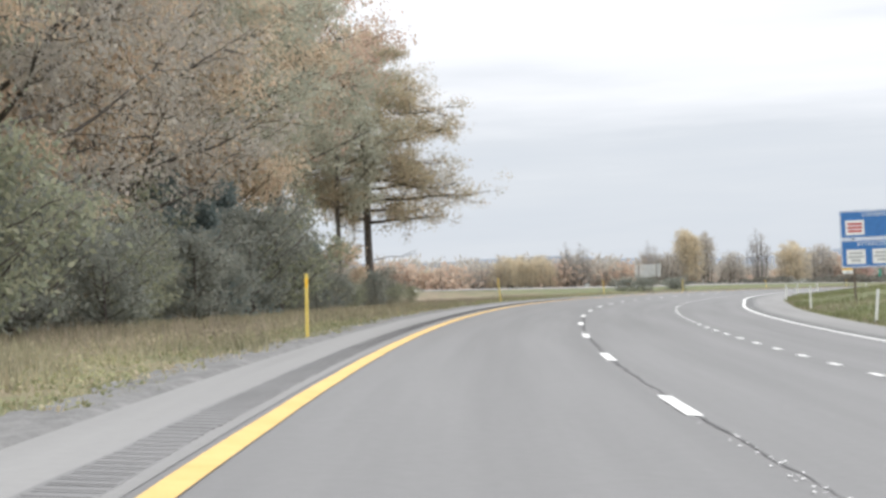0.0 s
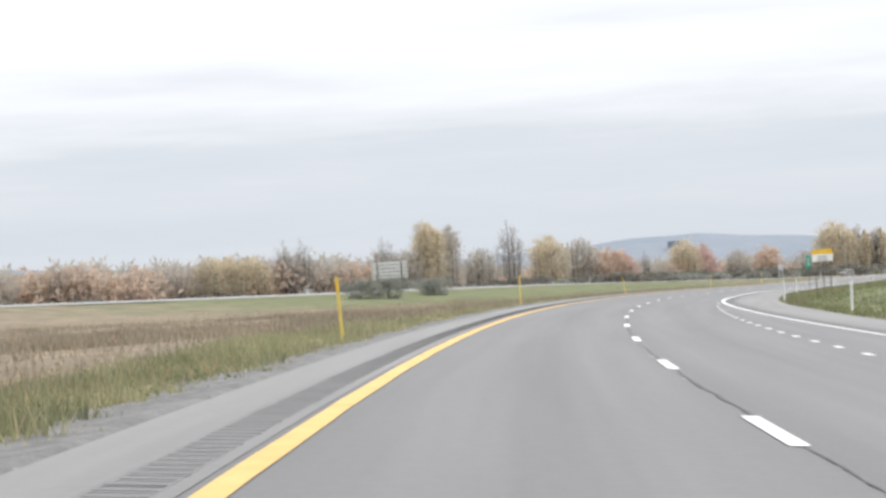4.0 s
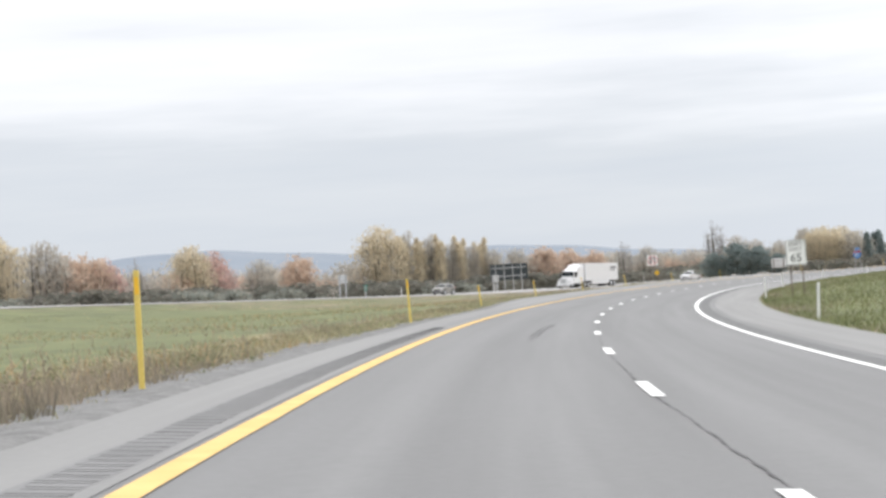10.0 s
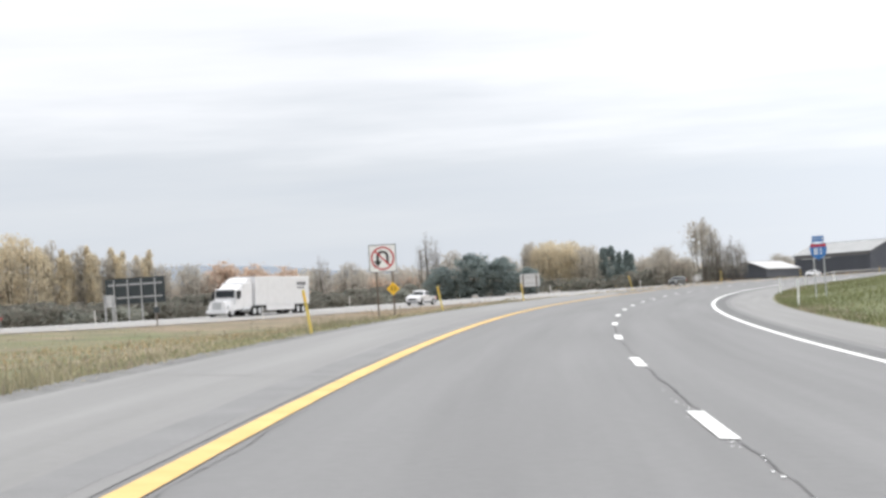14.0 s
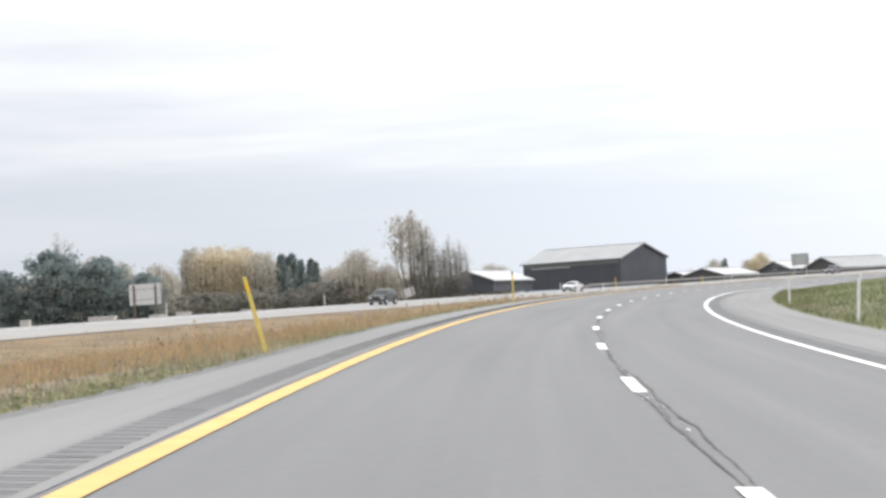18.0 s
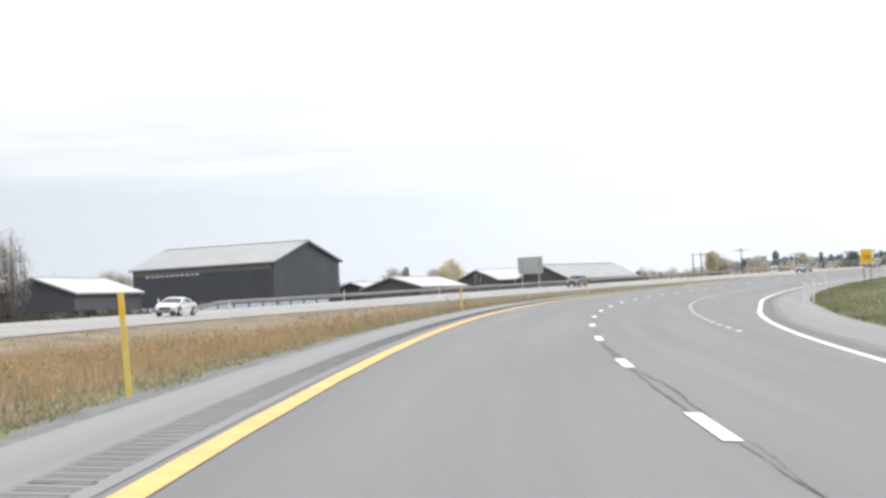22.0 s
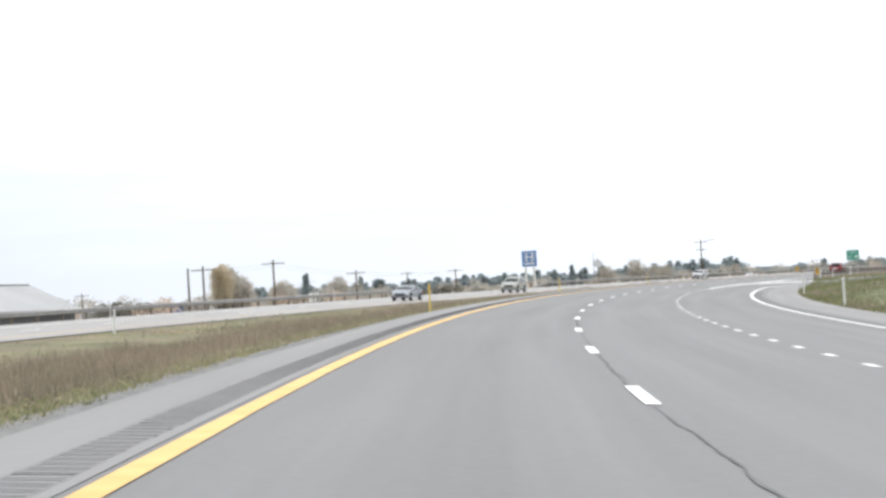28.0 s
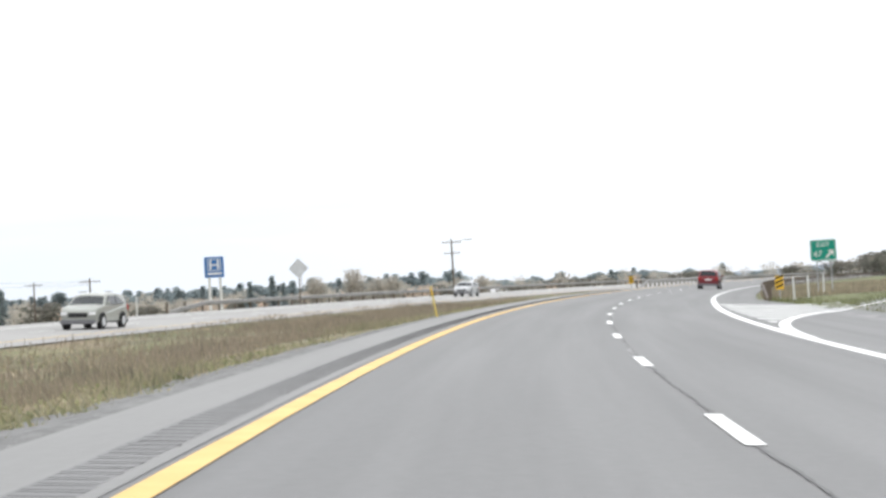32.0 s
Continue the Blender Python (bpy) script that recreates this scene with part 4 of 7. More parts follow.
proto("oak_edge", "edge", seed=41, height=20, radius=8.0, shape="dome", base=0.30, limbs=46, twigs=22, leaves=105000, leaf=0.075, spread=0.31, trunk_r=0.36, up=0.02, dead=3)
proto("oak_olive", "olive", seed=22, height=20, radius=7.4, shape="oak", base=0.28, limbs=34, twigs=13, leaves=30000, leaf=0.108, spread=0.42, trunk_r=0.34, up=0.6)
proto("oak_green", "moss", seed=25, height=20, radius=6.6, shape="oak", base=0.34, limbs=34, twigs=14, leaves=30000, leaf=0.108, spread=0.36, trunk_r=0.30, up=0.6)
proto("oak_thin", "moss", seed=26, height=20, radius=4.6, shape="oak", base=0.34, limbs=26, twigs=12, leaves=13000, leaf=0.12, spread=0.34, trunk_r=0.22, up=0.7, dead=4)
proto("oak_red", "copper", seed=23, height=20, radius=7.2, shape="oak", base=0.40, limbs=30, twigs=13, leaves=26000, leaf=0.108, spread=0.45, trunk_r=0.32, up=0.6)
proto("oak_brown", "brown", seed=24, height=20, radius=7.6, shape="oak", base=0.2, limbs=36, twigs=13, leaves=28000, leaf=0.108, spread=0.45, trunk_r=0.33, up=0.5)
proto("shrub", "scrub", seed=31, height=3.2, radius=2.2, shape="round", base=0.02, limbs=22, twigs=8, leaves=5200, leaf=0.075, spread=0.25, trunk_r=0.06, up=0.8)
proto("shrub_green", "green", seed=32, height=3.4, radius=2.3, shape="round", base=0.02, limbs=24, twigs=8, leaves=5600, leaf=0.075, spread=0.27, trunk_r=0.06, up=0.9)
proto("sapling", "rust", seed=33, height=6.5, radius=2.4, shape="round", base=0.12, limbs=24, twigs=8, leaves=5000, leaf=0.11, spread=0.3, trunk_r=0.08, up=1.0)
proto("cedar", "conifer", seed=34, height=5.5, radius=2.3, shape="conifer", base=0.02, limbs=60, twigs=7, leaves=9000, leaf=0.10, spread=0.2, trunk_r=0.12)

# the wood beside the road at the start
WOOD = "trees of the roadside wood"
NEAR = {"oak_edge": "big oak with level boughs and olive tan leaves", "oak_rust": "big oak with rusty brown autumn leaves", "oak_olive": "big oak with olive and tan leaves", "oak_red": "tall maple with copper red leaves", "oak_green": "tall oak with olive green leaves", "oak_thin": "slender oak with sparse yellow-green leaves", "oak_brown": "tall tree with faded brown leaves"}


def wood_tree(key, s, o, h, turn):
    plant(key, spot(s, o, turn, -0.1), h / 20.0, NEAR[key], "tree", WOOD)


wood_tree("oak_edge", 136, -16.3, 20.5, 0)
wood_tree("oak_thin", 129.5, -17.0, 18.5, 40)
wood_tree("oak_red", 117.5, -18.5, 23, 90)
wood_tree("oak_green", 112, -17.2, 20, 200)
wood_tree("oak_rust", 103, -18.6, 20, 10)
wood_tree("oak_green", 95, -17.0, 18, 130)
wood_tree("oak_rust", 87, -19.5, 21, 300)
wood_tree("oak_brown", 79, -16.2, 18, 250)
wood_tree("oak_rust", 71, -17.8, 21, 60)
wood_tree("oak_brown", 63, -16.4, 20, 170)
wood_tree("oak_green", 56, -18.2, 19, 20)
wood_tree("oak_rust", 48, -16.8, 20, 220)
wood_tree("oak_brown", 128, -29, 21, 75)
wood_tree("oak_rust", 114, -28, 22, 145)
wood_tree("oak_olive", 100, -30, 22, 260)
wood_tree("oak_brown", 86, -28, 21, 310)
wood_tree("oak_rust", 70, -29, 22, 35)
wood_tree("oak_olive", 110, -42, 21, 115)
wood_tree("oak_brown", 90, -43, 22, 15)
rng = random.Random(11)
SHRUBS = "undergrowth of the roadside wood"
for k in range(46):
    s_, row = 40 + k * 2.15 + rng.uniform(-0.8, 0.8), k % 3
    o_ = (-11.4, -13.2, -15.5)[row] - rng.uniform(0, 1.0)
    key = rng.choice(["shrub", "cedar", "shrub_green", "sapling", "cedar"]) if row else rng.choice(["shrub", "shrub_green"])
    if s_ > 135:
        continue
    if s_ > 124 and key in ("sapling", "cedar"):
        key = "shrub"
    sc = rng.uniform(0.7, 1.5) * float(np.interp(s_, [96, 108, 126], [1.0, 0.6, 0.4]))
    lab = {"shrub": "dark olive bush by the roadside wood", "shrub_green": "yellow-green bush by the roadside wood", "sapling": "young tree with rusty leaves", "cedar": "dark green young cedar in undergrowth"}[key]
    plant(key, spot(s_, o_, rng.uniform(0, 360), -0.05), sc, lab, "bush", SHRUBS)

# middle storey between the shrubs and the crowns
for k in range(12):
    s_, o_ = 44 + k * 4.6 + rng.uniform(-1.5, 1.5), -15.4 - rng.uniform(0, 4.5)
    key = ("sapling", "cedar", "sapling", "shrub_green")[k % 4]
    lab = {"shrub_green": "tall yellow-green bush under the oaks", "sapling": "young tree with rusty leaves", "cedar": "dark green young cedar in undergrowth"}[key]
    plant(key, spot(s_, o_, rng.uniform(0, 360), -0.05), rng.uniform(1.2, 1.7), lab, "bush", SHRUBS)

# the far hedgerow
far_tree("cw", 101, 749, 35)
far_tree("cwg", 110, 757, 34)
far_tree("bare", 86, 744, 30)
far_tree("bare", 135, 778, 35)
far_tree("yel", 152, 792, 30)
far_tree("brn", 166, 804, 29)
far_tree("org", 174, 811, 25)
far_tree("org", 181, 817, 25)
far_tree("red", 187, 822, 24)
far_tree("bare", 198, 831, 24)
far_tree("yel", 219, 849, 28)
far_tree("red", 229, 858, 26)
far_tree("org", 267, 890, 25)
far_tree("brn", 250, 876, 24)
far_tree("yel", 310, 925, 35)
for k in range(13):
    far_tree(("pop", "popg", "pop")[k % 3], 319.5 + 3.2 * k, 928 + 1.05 * k + 2.5 * math.sin(k * 2.3), 32 - 0.25 * k + 1.6 * math.sin(k * 1.7))
far_tree("org", 387, 949, 26)
far_tree("bare", 52, 733, 30)
far_tree("bare", 58, 735, 30)
far_tree("yel", 28, 726, 26)
far_tree("yel", 34, 728, 26)
far_tree("yel", 41, 730, 26)
far_tree("brn", 94, 746, 26)
far_tree("brn", 122, 767, 26)
far_tree("brn", 361, 941, 26)
far_tree("brn", 374, 945, 26)
far_tree("org", 385, 949, 25)
far_tree("org", 400, 953, 25)
far_tree("org", 413, 957, 24)
far_tree("bare", 429, 962, 27)
far_tree("brn", 443, 967, 25)
far_tree("bare", 482, 979, 34)
far_tree("brn", 496, 984, 28)
far_tree("cwg", 544, 1004, 31)
far_tree("yel", 558, 1009, 31)
far_tree("yel", 572, 1015, 31)
far_tree("brn", 584, 1020, 29)
far_tree("con", 596, 1024, 28)
far_tree("con", 599, 1023, 29)
far_tree("con", 604, 1022, 27)
far_tree("brn", 620, 1019, 27)
far_tree("cond", 313, 705, 15)
far_tree("cond", 318, 702, 17)
far_tree("cond", 322, 699, 16)
far_tree("cond", 326, 696, 14)
far_tree("brn", 438, 793, 20)
far_tree("brn", 442, 790, 17)
far_tree("fan", 438, 778, 26)
far_tree("bare", 441, 777, 23)
far_tree("bare", 444, 778, 20)
far_tree("bare", 443, 773, 21)
far_tree("bare", 444, 771, 20)
far_tree("brn", 482, 948, 25)
far_tree("brn", 489, 941, 24)
far_tree("cwg", 520, 971, 29)
far_tree("yel", 524, 967, 29)
far_tree("yel", 531, 964, 28)
far_tree("brn", 536, 957, 27)
far_tree("con", 540, 952, 26)
far_tree("con", 541, 945, 24)
far_tree("con", 541, 939, 23)
far_tree("brn", 621, 950, 21)
far_tree("brn", 624, 947, 20)
far_tree("cons", 708, 925, 19)
far_tree("brn", 706, 928, 19)
far_tree("yel", 700, 903, 20)
far_tree("brn", 697, 906, 18)
far_tree("cw", 682, 814, 17.5)
far_tree("cwg", 685, 814, 17)
far_tree("brn", 687, 814, 16)
far_tree("brn", 985, 849, 20)
far_tree("cons", 1017, 879, 20)
far_tree("cons", 1015, 884, 19)
far_tree("brn", 988, 841, 18)
far_tree("brn", 997, 847, 18)
far_tree("brn", 1001, 863, 19)
far_tree("brn", 996, 823, 17)
far_tree("cons", 998, 870, 18)
far_tree("cons", 1022, 974, 22)
far_tree("cons", 1029, 957, 21)
far_tree("brn", 989, 946, 21)
far_tree("brn", 946, 942, 20)
far_tree("yel", 689, 897, 18)
far_tree("cons", 691, 912, 18)
far_tree("bare", 729, 841, 18)
far_tree("cons", 932, 928, 21)
far_tree("brn", 903, 932, 19)
far_tree("brn", 908, 924, 19)


# ---- far woods, scrub and hills ----
def far_line(pts, step, jitter, off, seed):
    """Scattered places along a line of corner points, pushed off to its left."""
    rng = np.random.RandomState(seed)
    pts = np.array(pts, float)
    out = []
    for a, b in zip(pts[:-1], pts[1:]):
        d = b - a
        L = np.linalg.norm(d)
        n = np.array([-d[1], d[0]]) / L
        for u in np.arange(0, L, step):
            q = a + d / L * (u + rng.uniform(-jitter, jitter)) + n * rng.uniform(*off)
            out.append((q[0], q[1], rng.uniform(0, 1), rng.uniform(0, 6.28)))
    return out


def woods(name, places, key, tall, thin, label):
    """Many far trees of one kind in one mesh: crowns of leaves on short trunks."""
    _, _, h, (v, f), leafmat = PROTO[key]
    # conifers of the far woods swap to the needles with haze in their colour
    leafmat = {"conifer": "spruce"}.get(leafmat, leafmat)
    # far off, a third of the sprays, each larger, fill the same crown
    v = v.reshape(-1, 4, 3)[::thin * 3]
    mid = v.mean(1, keepdims=True)
    v = mid + (v - mid) * 1.65
    V = []
    for x, y, r, a in places:
        z = ground_at(x, y) - 0.2
        k = (tall[0] + (tall[1] - tall[0]) * r) / h
        w = k * (1.15 + 0.5 * ((r * 7) % 1))
        c, s = math.cos(a), math.sin(a)
        q = np.stack([(v[..., 0] * c - v[..., 1] * s) * w + x, (v[..., 0] * s + v[..., 1] * c) * w + y, v[..., 2] * k + z], -1)
        V.append(q)
    V = np.concatenate(V).reshape(-1, 3)
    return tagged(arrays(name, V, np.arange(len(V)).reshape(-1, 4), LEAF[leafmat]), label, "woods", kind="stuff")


def stems(name, places, tall, label):
    """Upright grey stems with forked tops standing among far woods."""
    rng = np.random.RandomState(len(places))
    paths = []
    for x, y, r, a in places:
        z, h = ground_at(x, y) - 0.3, tall[0] + (tall[1] - tall[0]) * r
        for k in range(5):
            out = np.array([math.cos(a + k * 1.3), math.sin(a + k * 1.3), 0]) * h * 0.16 * (k > 0)
            u = np.linspace(0.0 if k == 0 else 0.25, 1.0 - 0.06 * k, 5)[:, None]
            paths.append((np.array([x, y, z]) + np.array([0, 0, h]) * u + out * np.clip(u - 0.25, 0, 1) + rng.normal(0, 0.12, (5, 3)), np.linspace(0.2 if k == 0 else 0.1, 0.035, 5)))
    return tagged(arrays(name, *tubes(paths, 4), M_BARK), label, "woods", kind="stuff")


proto("thicket", "twig", seed=51, height=5, radius=3.4, shape="round", base=0.02, limbs=22, twigs=7, leaves=900, leaf=0.36, spread=0.55, trunk_r=0.08, up=0.8, rise=0.5, slim=0.5)
proto("bush", "scrub", seed=52, height=5, radius=3.2, shape="round", base=0.02, limbs=22, twigs=7, leaves=900, leaf=0.34, spread=0.55, trunk_r=0.08, up=0.8, rise=0.3, slim=0.6)
HEDGE_WEST = [(-411, 571), (-141, 672), (-51, 701), (100, 748)]
HEDGE = [(100, 748), (308, 925), (483, 979), (594, 1024), (678, 1032)]
woods("far_woods", far_line(HEDGE_WEST, 4.5, 3, (6, 60), 21), "brn", (20, 25), 2, "faded brown far woods behind the hedgerow")
woods("far_woods", far_line(HEDGE_WEST, 12, 5, (2, 30), 22), "org", (18, 23), 2, "orange autumn trees in the far woods")
woods("far_woods", far_line(HEDGE_WEST, 14, 6, (2, 30), 23), "yel", (17, 22), 3, "yellow autumn trees in the far woods")
woods("far_woods", far_line(HEDGE_WEST, 9, 4, (0, 40), 24), "bare", (18, 24), 2, "bare grey trees in the far woods")
woods("far_scrub", far_line(HEDGE_WEST, 3.2, 2, (-26, -4), 25), "thicket", (5, 8), 1, "dark olive scrub in front of the hedgerow")
woods("far_woods", far_line(HEDGE, 3.6, 3, (2, 60), 1), "brn", (14, 19), 2, "faded brown far woods behind the hedgerow")
woods("far_woods", far_line(HEDGE, 8, 4, (2, 40), 2), "org", (11, 16), 2, "orange autumn trees in the far woods")
woods("far_woods", far_line(HEDGE, 17, 7, (4, 60), 3), "yel", (13, 18), 3, "yellow autumn trees in the far woods")
woods("far_woods", far_line(HEDGE, 9, 4, (0, 60), 4), "bare", (13, 18), 2, "bare grey trees in the far woods")
stems("far_stems", far_line(HEDGE_WEST, 6, 3, (-6, 30), 61), (12, 21), "bare grey stems in the far woods")
stems("far_stems", far_line(HEDGE, 7, 3, (-6, 40), 62), (11, 18), "bare grey stems in the far woods")
woods("far_scrub", far_line(HEDGE, 7.0, 3, (-36, -8), 63), "bush", (4.2, 6.6), 1, "dark green bushes in front of the hedgerow")
woods("far_scrub", far_line(HEDGE, 3.0, 2, (-34, -4), 5), "thicket", (5.2, 8.0), 1, "dark olive scrub in front of the hedgerow")
woods("far_scrub", far_line(HEDGE, 7, 3, (-30, 0), 6), "brn", (6, 9), 4, "brown scrub in front of the hedgerow")
YARD = [(678, 1032), (791, 1044), (1150, 999), (1360, 934)]
YARD_EAST = [(1360, 934), (1478, 804), (1529, 654), (1556, 510)]
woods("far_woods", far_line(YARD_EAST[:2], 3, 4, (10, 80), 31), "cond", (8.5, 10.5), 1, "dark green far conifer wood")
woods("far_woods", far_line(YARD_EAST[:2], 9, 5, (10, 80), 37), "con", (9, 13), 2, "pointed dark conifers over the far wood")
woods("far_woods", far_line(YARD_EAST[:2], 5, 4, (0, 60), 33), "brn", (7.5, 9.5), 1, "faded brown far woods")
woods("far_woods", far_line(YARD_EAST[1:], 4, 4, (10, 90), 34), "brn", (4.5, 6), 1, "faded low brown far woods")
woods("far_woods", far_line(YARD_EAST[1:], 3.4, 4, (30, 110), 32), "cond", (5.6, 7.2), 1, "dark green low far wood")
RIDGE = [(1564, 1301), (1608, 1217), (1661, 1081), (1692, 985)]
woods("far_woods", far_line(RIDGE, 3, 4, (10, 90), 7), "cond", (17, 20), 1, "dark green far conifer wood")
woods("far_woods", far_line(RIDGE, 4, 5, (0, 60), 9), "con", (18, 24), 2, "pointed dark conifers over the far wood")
woods("far_woods", far_line(RIDGE, 4, 4, (-60, 0), 8), "brn", (12, 16), 1, "faded brown far woods")
woods("far_woods", far_line(YARD[:3], 5, 4, (20, 110), 35), "brn", (2.4, 3.8), 2, "faded low brown far woods")
woods("far_woods", far_line(YARD[:3], 9, 5, (40, 120), 36), "cond", (2.6, 4.2), 2, "dark green low far wood")
woods("far_scrub", far_line([(728, 932), (886, 933), (1057, 893), (1246, 821), (1343, 697)], 8, 4, (-20, 30), 10), "thicket", (3, 5.5), 1, "olive brown scrub beyond the road")
woods("far_scrub", far_line([(727, 910), (886, 908), (1056, 872), (1205, 808)], 15, 5, (-10, 30), 11), "org", (4, 7), 5, "orange brown bushes beyond the road")
woods("far_scrub", far_line([(731, 679), (788, 719), (928, 749), (1137, 722), (1344, 634)], 7, 4, (-35, -5), 12), "thicket", (2.5, 4.5), 1, "brown scrub inside the bend")
woods("far_woods", far_line([(827, 589), (1029, 629), (1288, 591), (1534, 459)], 9, 4, (0, 50), 13), "brn", (3.4, 5.0), 4, "faded brown far woods inside the bend")
woods("far_scrub", far_line([(327, 835), (404, 831), (458, 804)], 5, 3, (-10, 20), 14), "thicket", (2.5, 5), 1, "brown scrub beyond the road")
woods("far_scrub", far_line([(431, 795), (480, 820), (510, 844)], 4, 2, (-4, 12), 15), "thicket", (3, 6), 1, "bare brown thicket behind the barns")

woods("far_woods", far_line([(720, 915), (880, 935), (1050, 910), (1220, 830), (1340, 700)], 6, 4, (-10, 40), 16), "brn", (6.5, 9.5), 4, "tan brown thicket beyond the dealer yard")
# the haze of distance is mixed into the hills' blue-grey base colour
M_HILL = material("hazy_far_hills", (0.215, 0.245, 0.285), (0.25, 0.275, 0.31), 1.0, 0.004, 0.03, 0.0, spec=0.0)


def build_hills():
    az = np.radians(np.arange(-75, 125, 0.5))
    rise = np.interp(np.degrees(az), [-75, -14, -8, -1, 2, 7, 9, 12.4, 14, 18, 25, 30, 40, 60, 125], [110, 138, 139, 130, 120, 116, 118, 136, 138, 124, 104, 90, 50, 36, 30])
    rise = rise + 2.5 * np.sin(az * 19) + 1.5 * np.sin(az * 47 + 1) + 1.0 * np.sin(az * 131)
    V = []
    for d, k in ((2700, 0.0), (2950, 0.45), (3150, 0.85), (3300, 1.0), (3500, 0.8)):
        V.append(np.stack([200 + d * np.sin(az), 300 + d * np.cos(az), -6 + rise * k + 4 * k * np.sin(az * 31 + d)], -1))
    V = np.stack(V, 1)
    n, c = V.shape[:2]
    i = (np.arange(n - 1)[:, None] * c + np.arange(c - 1)).ravel()
    f = np.stack([i, i + 1, i + c + 1, i + c], -1)
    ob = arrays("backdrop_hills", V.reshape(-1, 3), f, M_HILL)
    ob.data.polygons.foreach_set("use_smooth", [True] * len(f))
    return tagged(ob, "wooded hills tinted blue-grey by haze on the horizon", "hills", kind="structure")


build_hills()

# ---- grass ----
def blade_mat(name, cols):
    return material(name, (0.52, 0.55, 0.52), (1.3, 1.25, 1.2), 0.85, 0.45, 3.5, 0.0, island=cols, spec=0.2, through_light=0.3)


M_GREEN = blade_mat("green_grass_blades", [(0.25, 0.265, 0.15), (0.33, 0.325, 0.195), (0.28, 0.295, 0.165), (0.43, 0.385, 0.26), (0.22, 0.245, 0.145)])
M_TAN = blade_mat("tan_dry_grass", [(0.41, 0.36, 0.265), (0.50, 0.445, 0.33), (0.35, 0.305, 0.225), (0.45, 0.40, 0.285)])
M_ORANGE = blade_mat("orange_dry_grass", [(0.41, 0.285, 0.17), (0.485, 0.355, 0.21), (0.36, 0.265, 0.165), (0.43, 0.355, 0.23)])
M_WEED = blade_mat("brown_weed_stems", [(0.28, 0.24, 0.195), (0.35, 0.30, 0.235), (0.31, 0.265, 0.21), (0.25, 0.225, 0.18)])


M_BANK = blade_mat("dark_olive_grass", [(0.155, 0.18, 0.088), (0.20, 0.215, 0.11), (0.18, 0.205, 0.10), (0.24, 0.24, 0.135)])
M_OLIVE = blade_mat("olive_brown_weeds", [(0.26, 0.25, 0.17), (0.33, 0.305, 0.215), (0.29, 0.275, 0.185), (0.38, 0.335, 0.24)])
M_PURPLE = blade_mat("purple_brown_weeds", [(0.25, 0.21, 0.18), (0.31, 0.265, 0.22), (0.28, 0.24, 0.19), (0.35, 0.30, 0.235)])


def field(s, o, seed):
    """Smooth patchiness over the ground, 0 to 1."""
    return 0.5 + 0.25 * np.sin(s * 0.11 + seed) * np.sin(o * 0.35 + seed * 2) + 0.25 * np.sin(s * 0.037 + 1.7 * seed + 0.6 * np.sin(o * 0.2))


def grass(name, mat, n, s_rng, o_fun, height, width, seed, label, keep=None, bend=0.35, upto=None):
    rng = np.random.RandomState(seed)
    s = rng.uniform(s_rng[0], s_rng[1], n)
    o = o_fun(s, rng.uniform(0, 1, n))
    ok = np.ones(n, bool) if keep is None else keep(s, o, rng.uniform(0, 1, n))
    s, o = s[ok], o[ok]
    n = len(s)
    x, y = xy(s, o)
    z = ground_z(s, o) - 0.02
    h = rng.uniform(height[0], height[1], n) * (0.4 + 1.1 * field(s * 4.3, o * 5, seed))
    a = rng.uniform(0, 6.283, n)
    w = rng.uniform(width[0], width[1], n)
    lean = rng.uniform(0, bend, n) * h
    b = rng.uniform(0, 6.283, n)
    dx, dy = np.cos(a) * w / 2, np.sin(a) * w / 2
    lx, ly = np.cos(b) * lean, np.sin(b) * lean
    v = np.stack([np.stack([x - dx, y - dy, z], -1), np.stack([x + dx, y + dy, z], -1), np.stack([x + lx, y + ly, z + h], -1)], 1).reshape(-1, 3)
    return tagged(arrays(name, v, np.arange(n * 3).reshape(-1, 3), mat), label, "grass", kind="stuff")


def verge(reach):
    return lambda s, u: left_edge(s) - 0.28 - reach * u ** 1.7


def median(s, u):
    a, b = left_edge(s) - 2.5, np.maximum(opp_o(s) + 6.9, left_edge(s) - 45)
    return a + (b - a) * u


def right_verge(s, u):
    return np.maximum(right_edge(s), np.where(s > 1085, ramp_right(s) + 2.6, 0)) + 0.2 + 9 * u ** 1.5


def ragged(s, u, start, reach, power=1.5):
    """Offsets left of the shoulder with an uneven inner edge."""
    inner = start + 0.22 * np.sin(s * 0.8) * np.sin(s * 0.23 + 1) + 0.14 * np.sin(s * 2.9 + 2) + 0.08 * np.sin(s * 7.1)
    bare = np.interp(s, [200, 250, 330, 380, 880, 960], [0, 0.25, 0.25, 0, 0, 0.42])
    return left_edge(s) - np.maximum(inner + bare, 0.12) - reach * u ** power


def lush(s, o, r):
    return r < lushness(s, o) * 1.1 + 0.45 * (field(s, o * 3, 3) - 0.45)


def dry(s, o, r):
    return r > lushness(s, o) * 1.1 + 0.45 * (field(s, o * 3, 3) - 0.45)


def rusty(s, o, r):
    return r < rustiness(s, o) * 1.1 + 0.4 * (field(s, o * 2, 5) - 0.55)


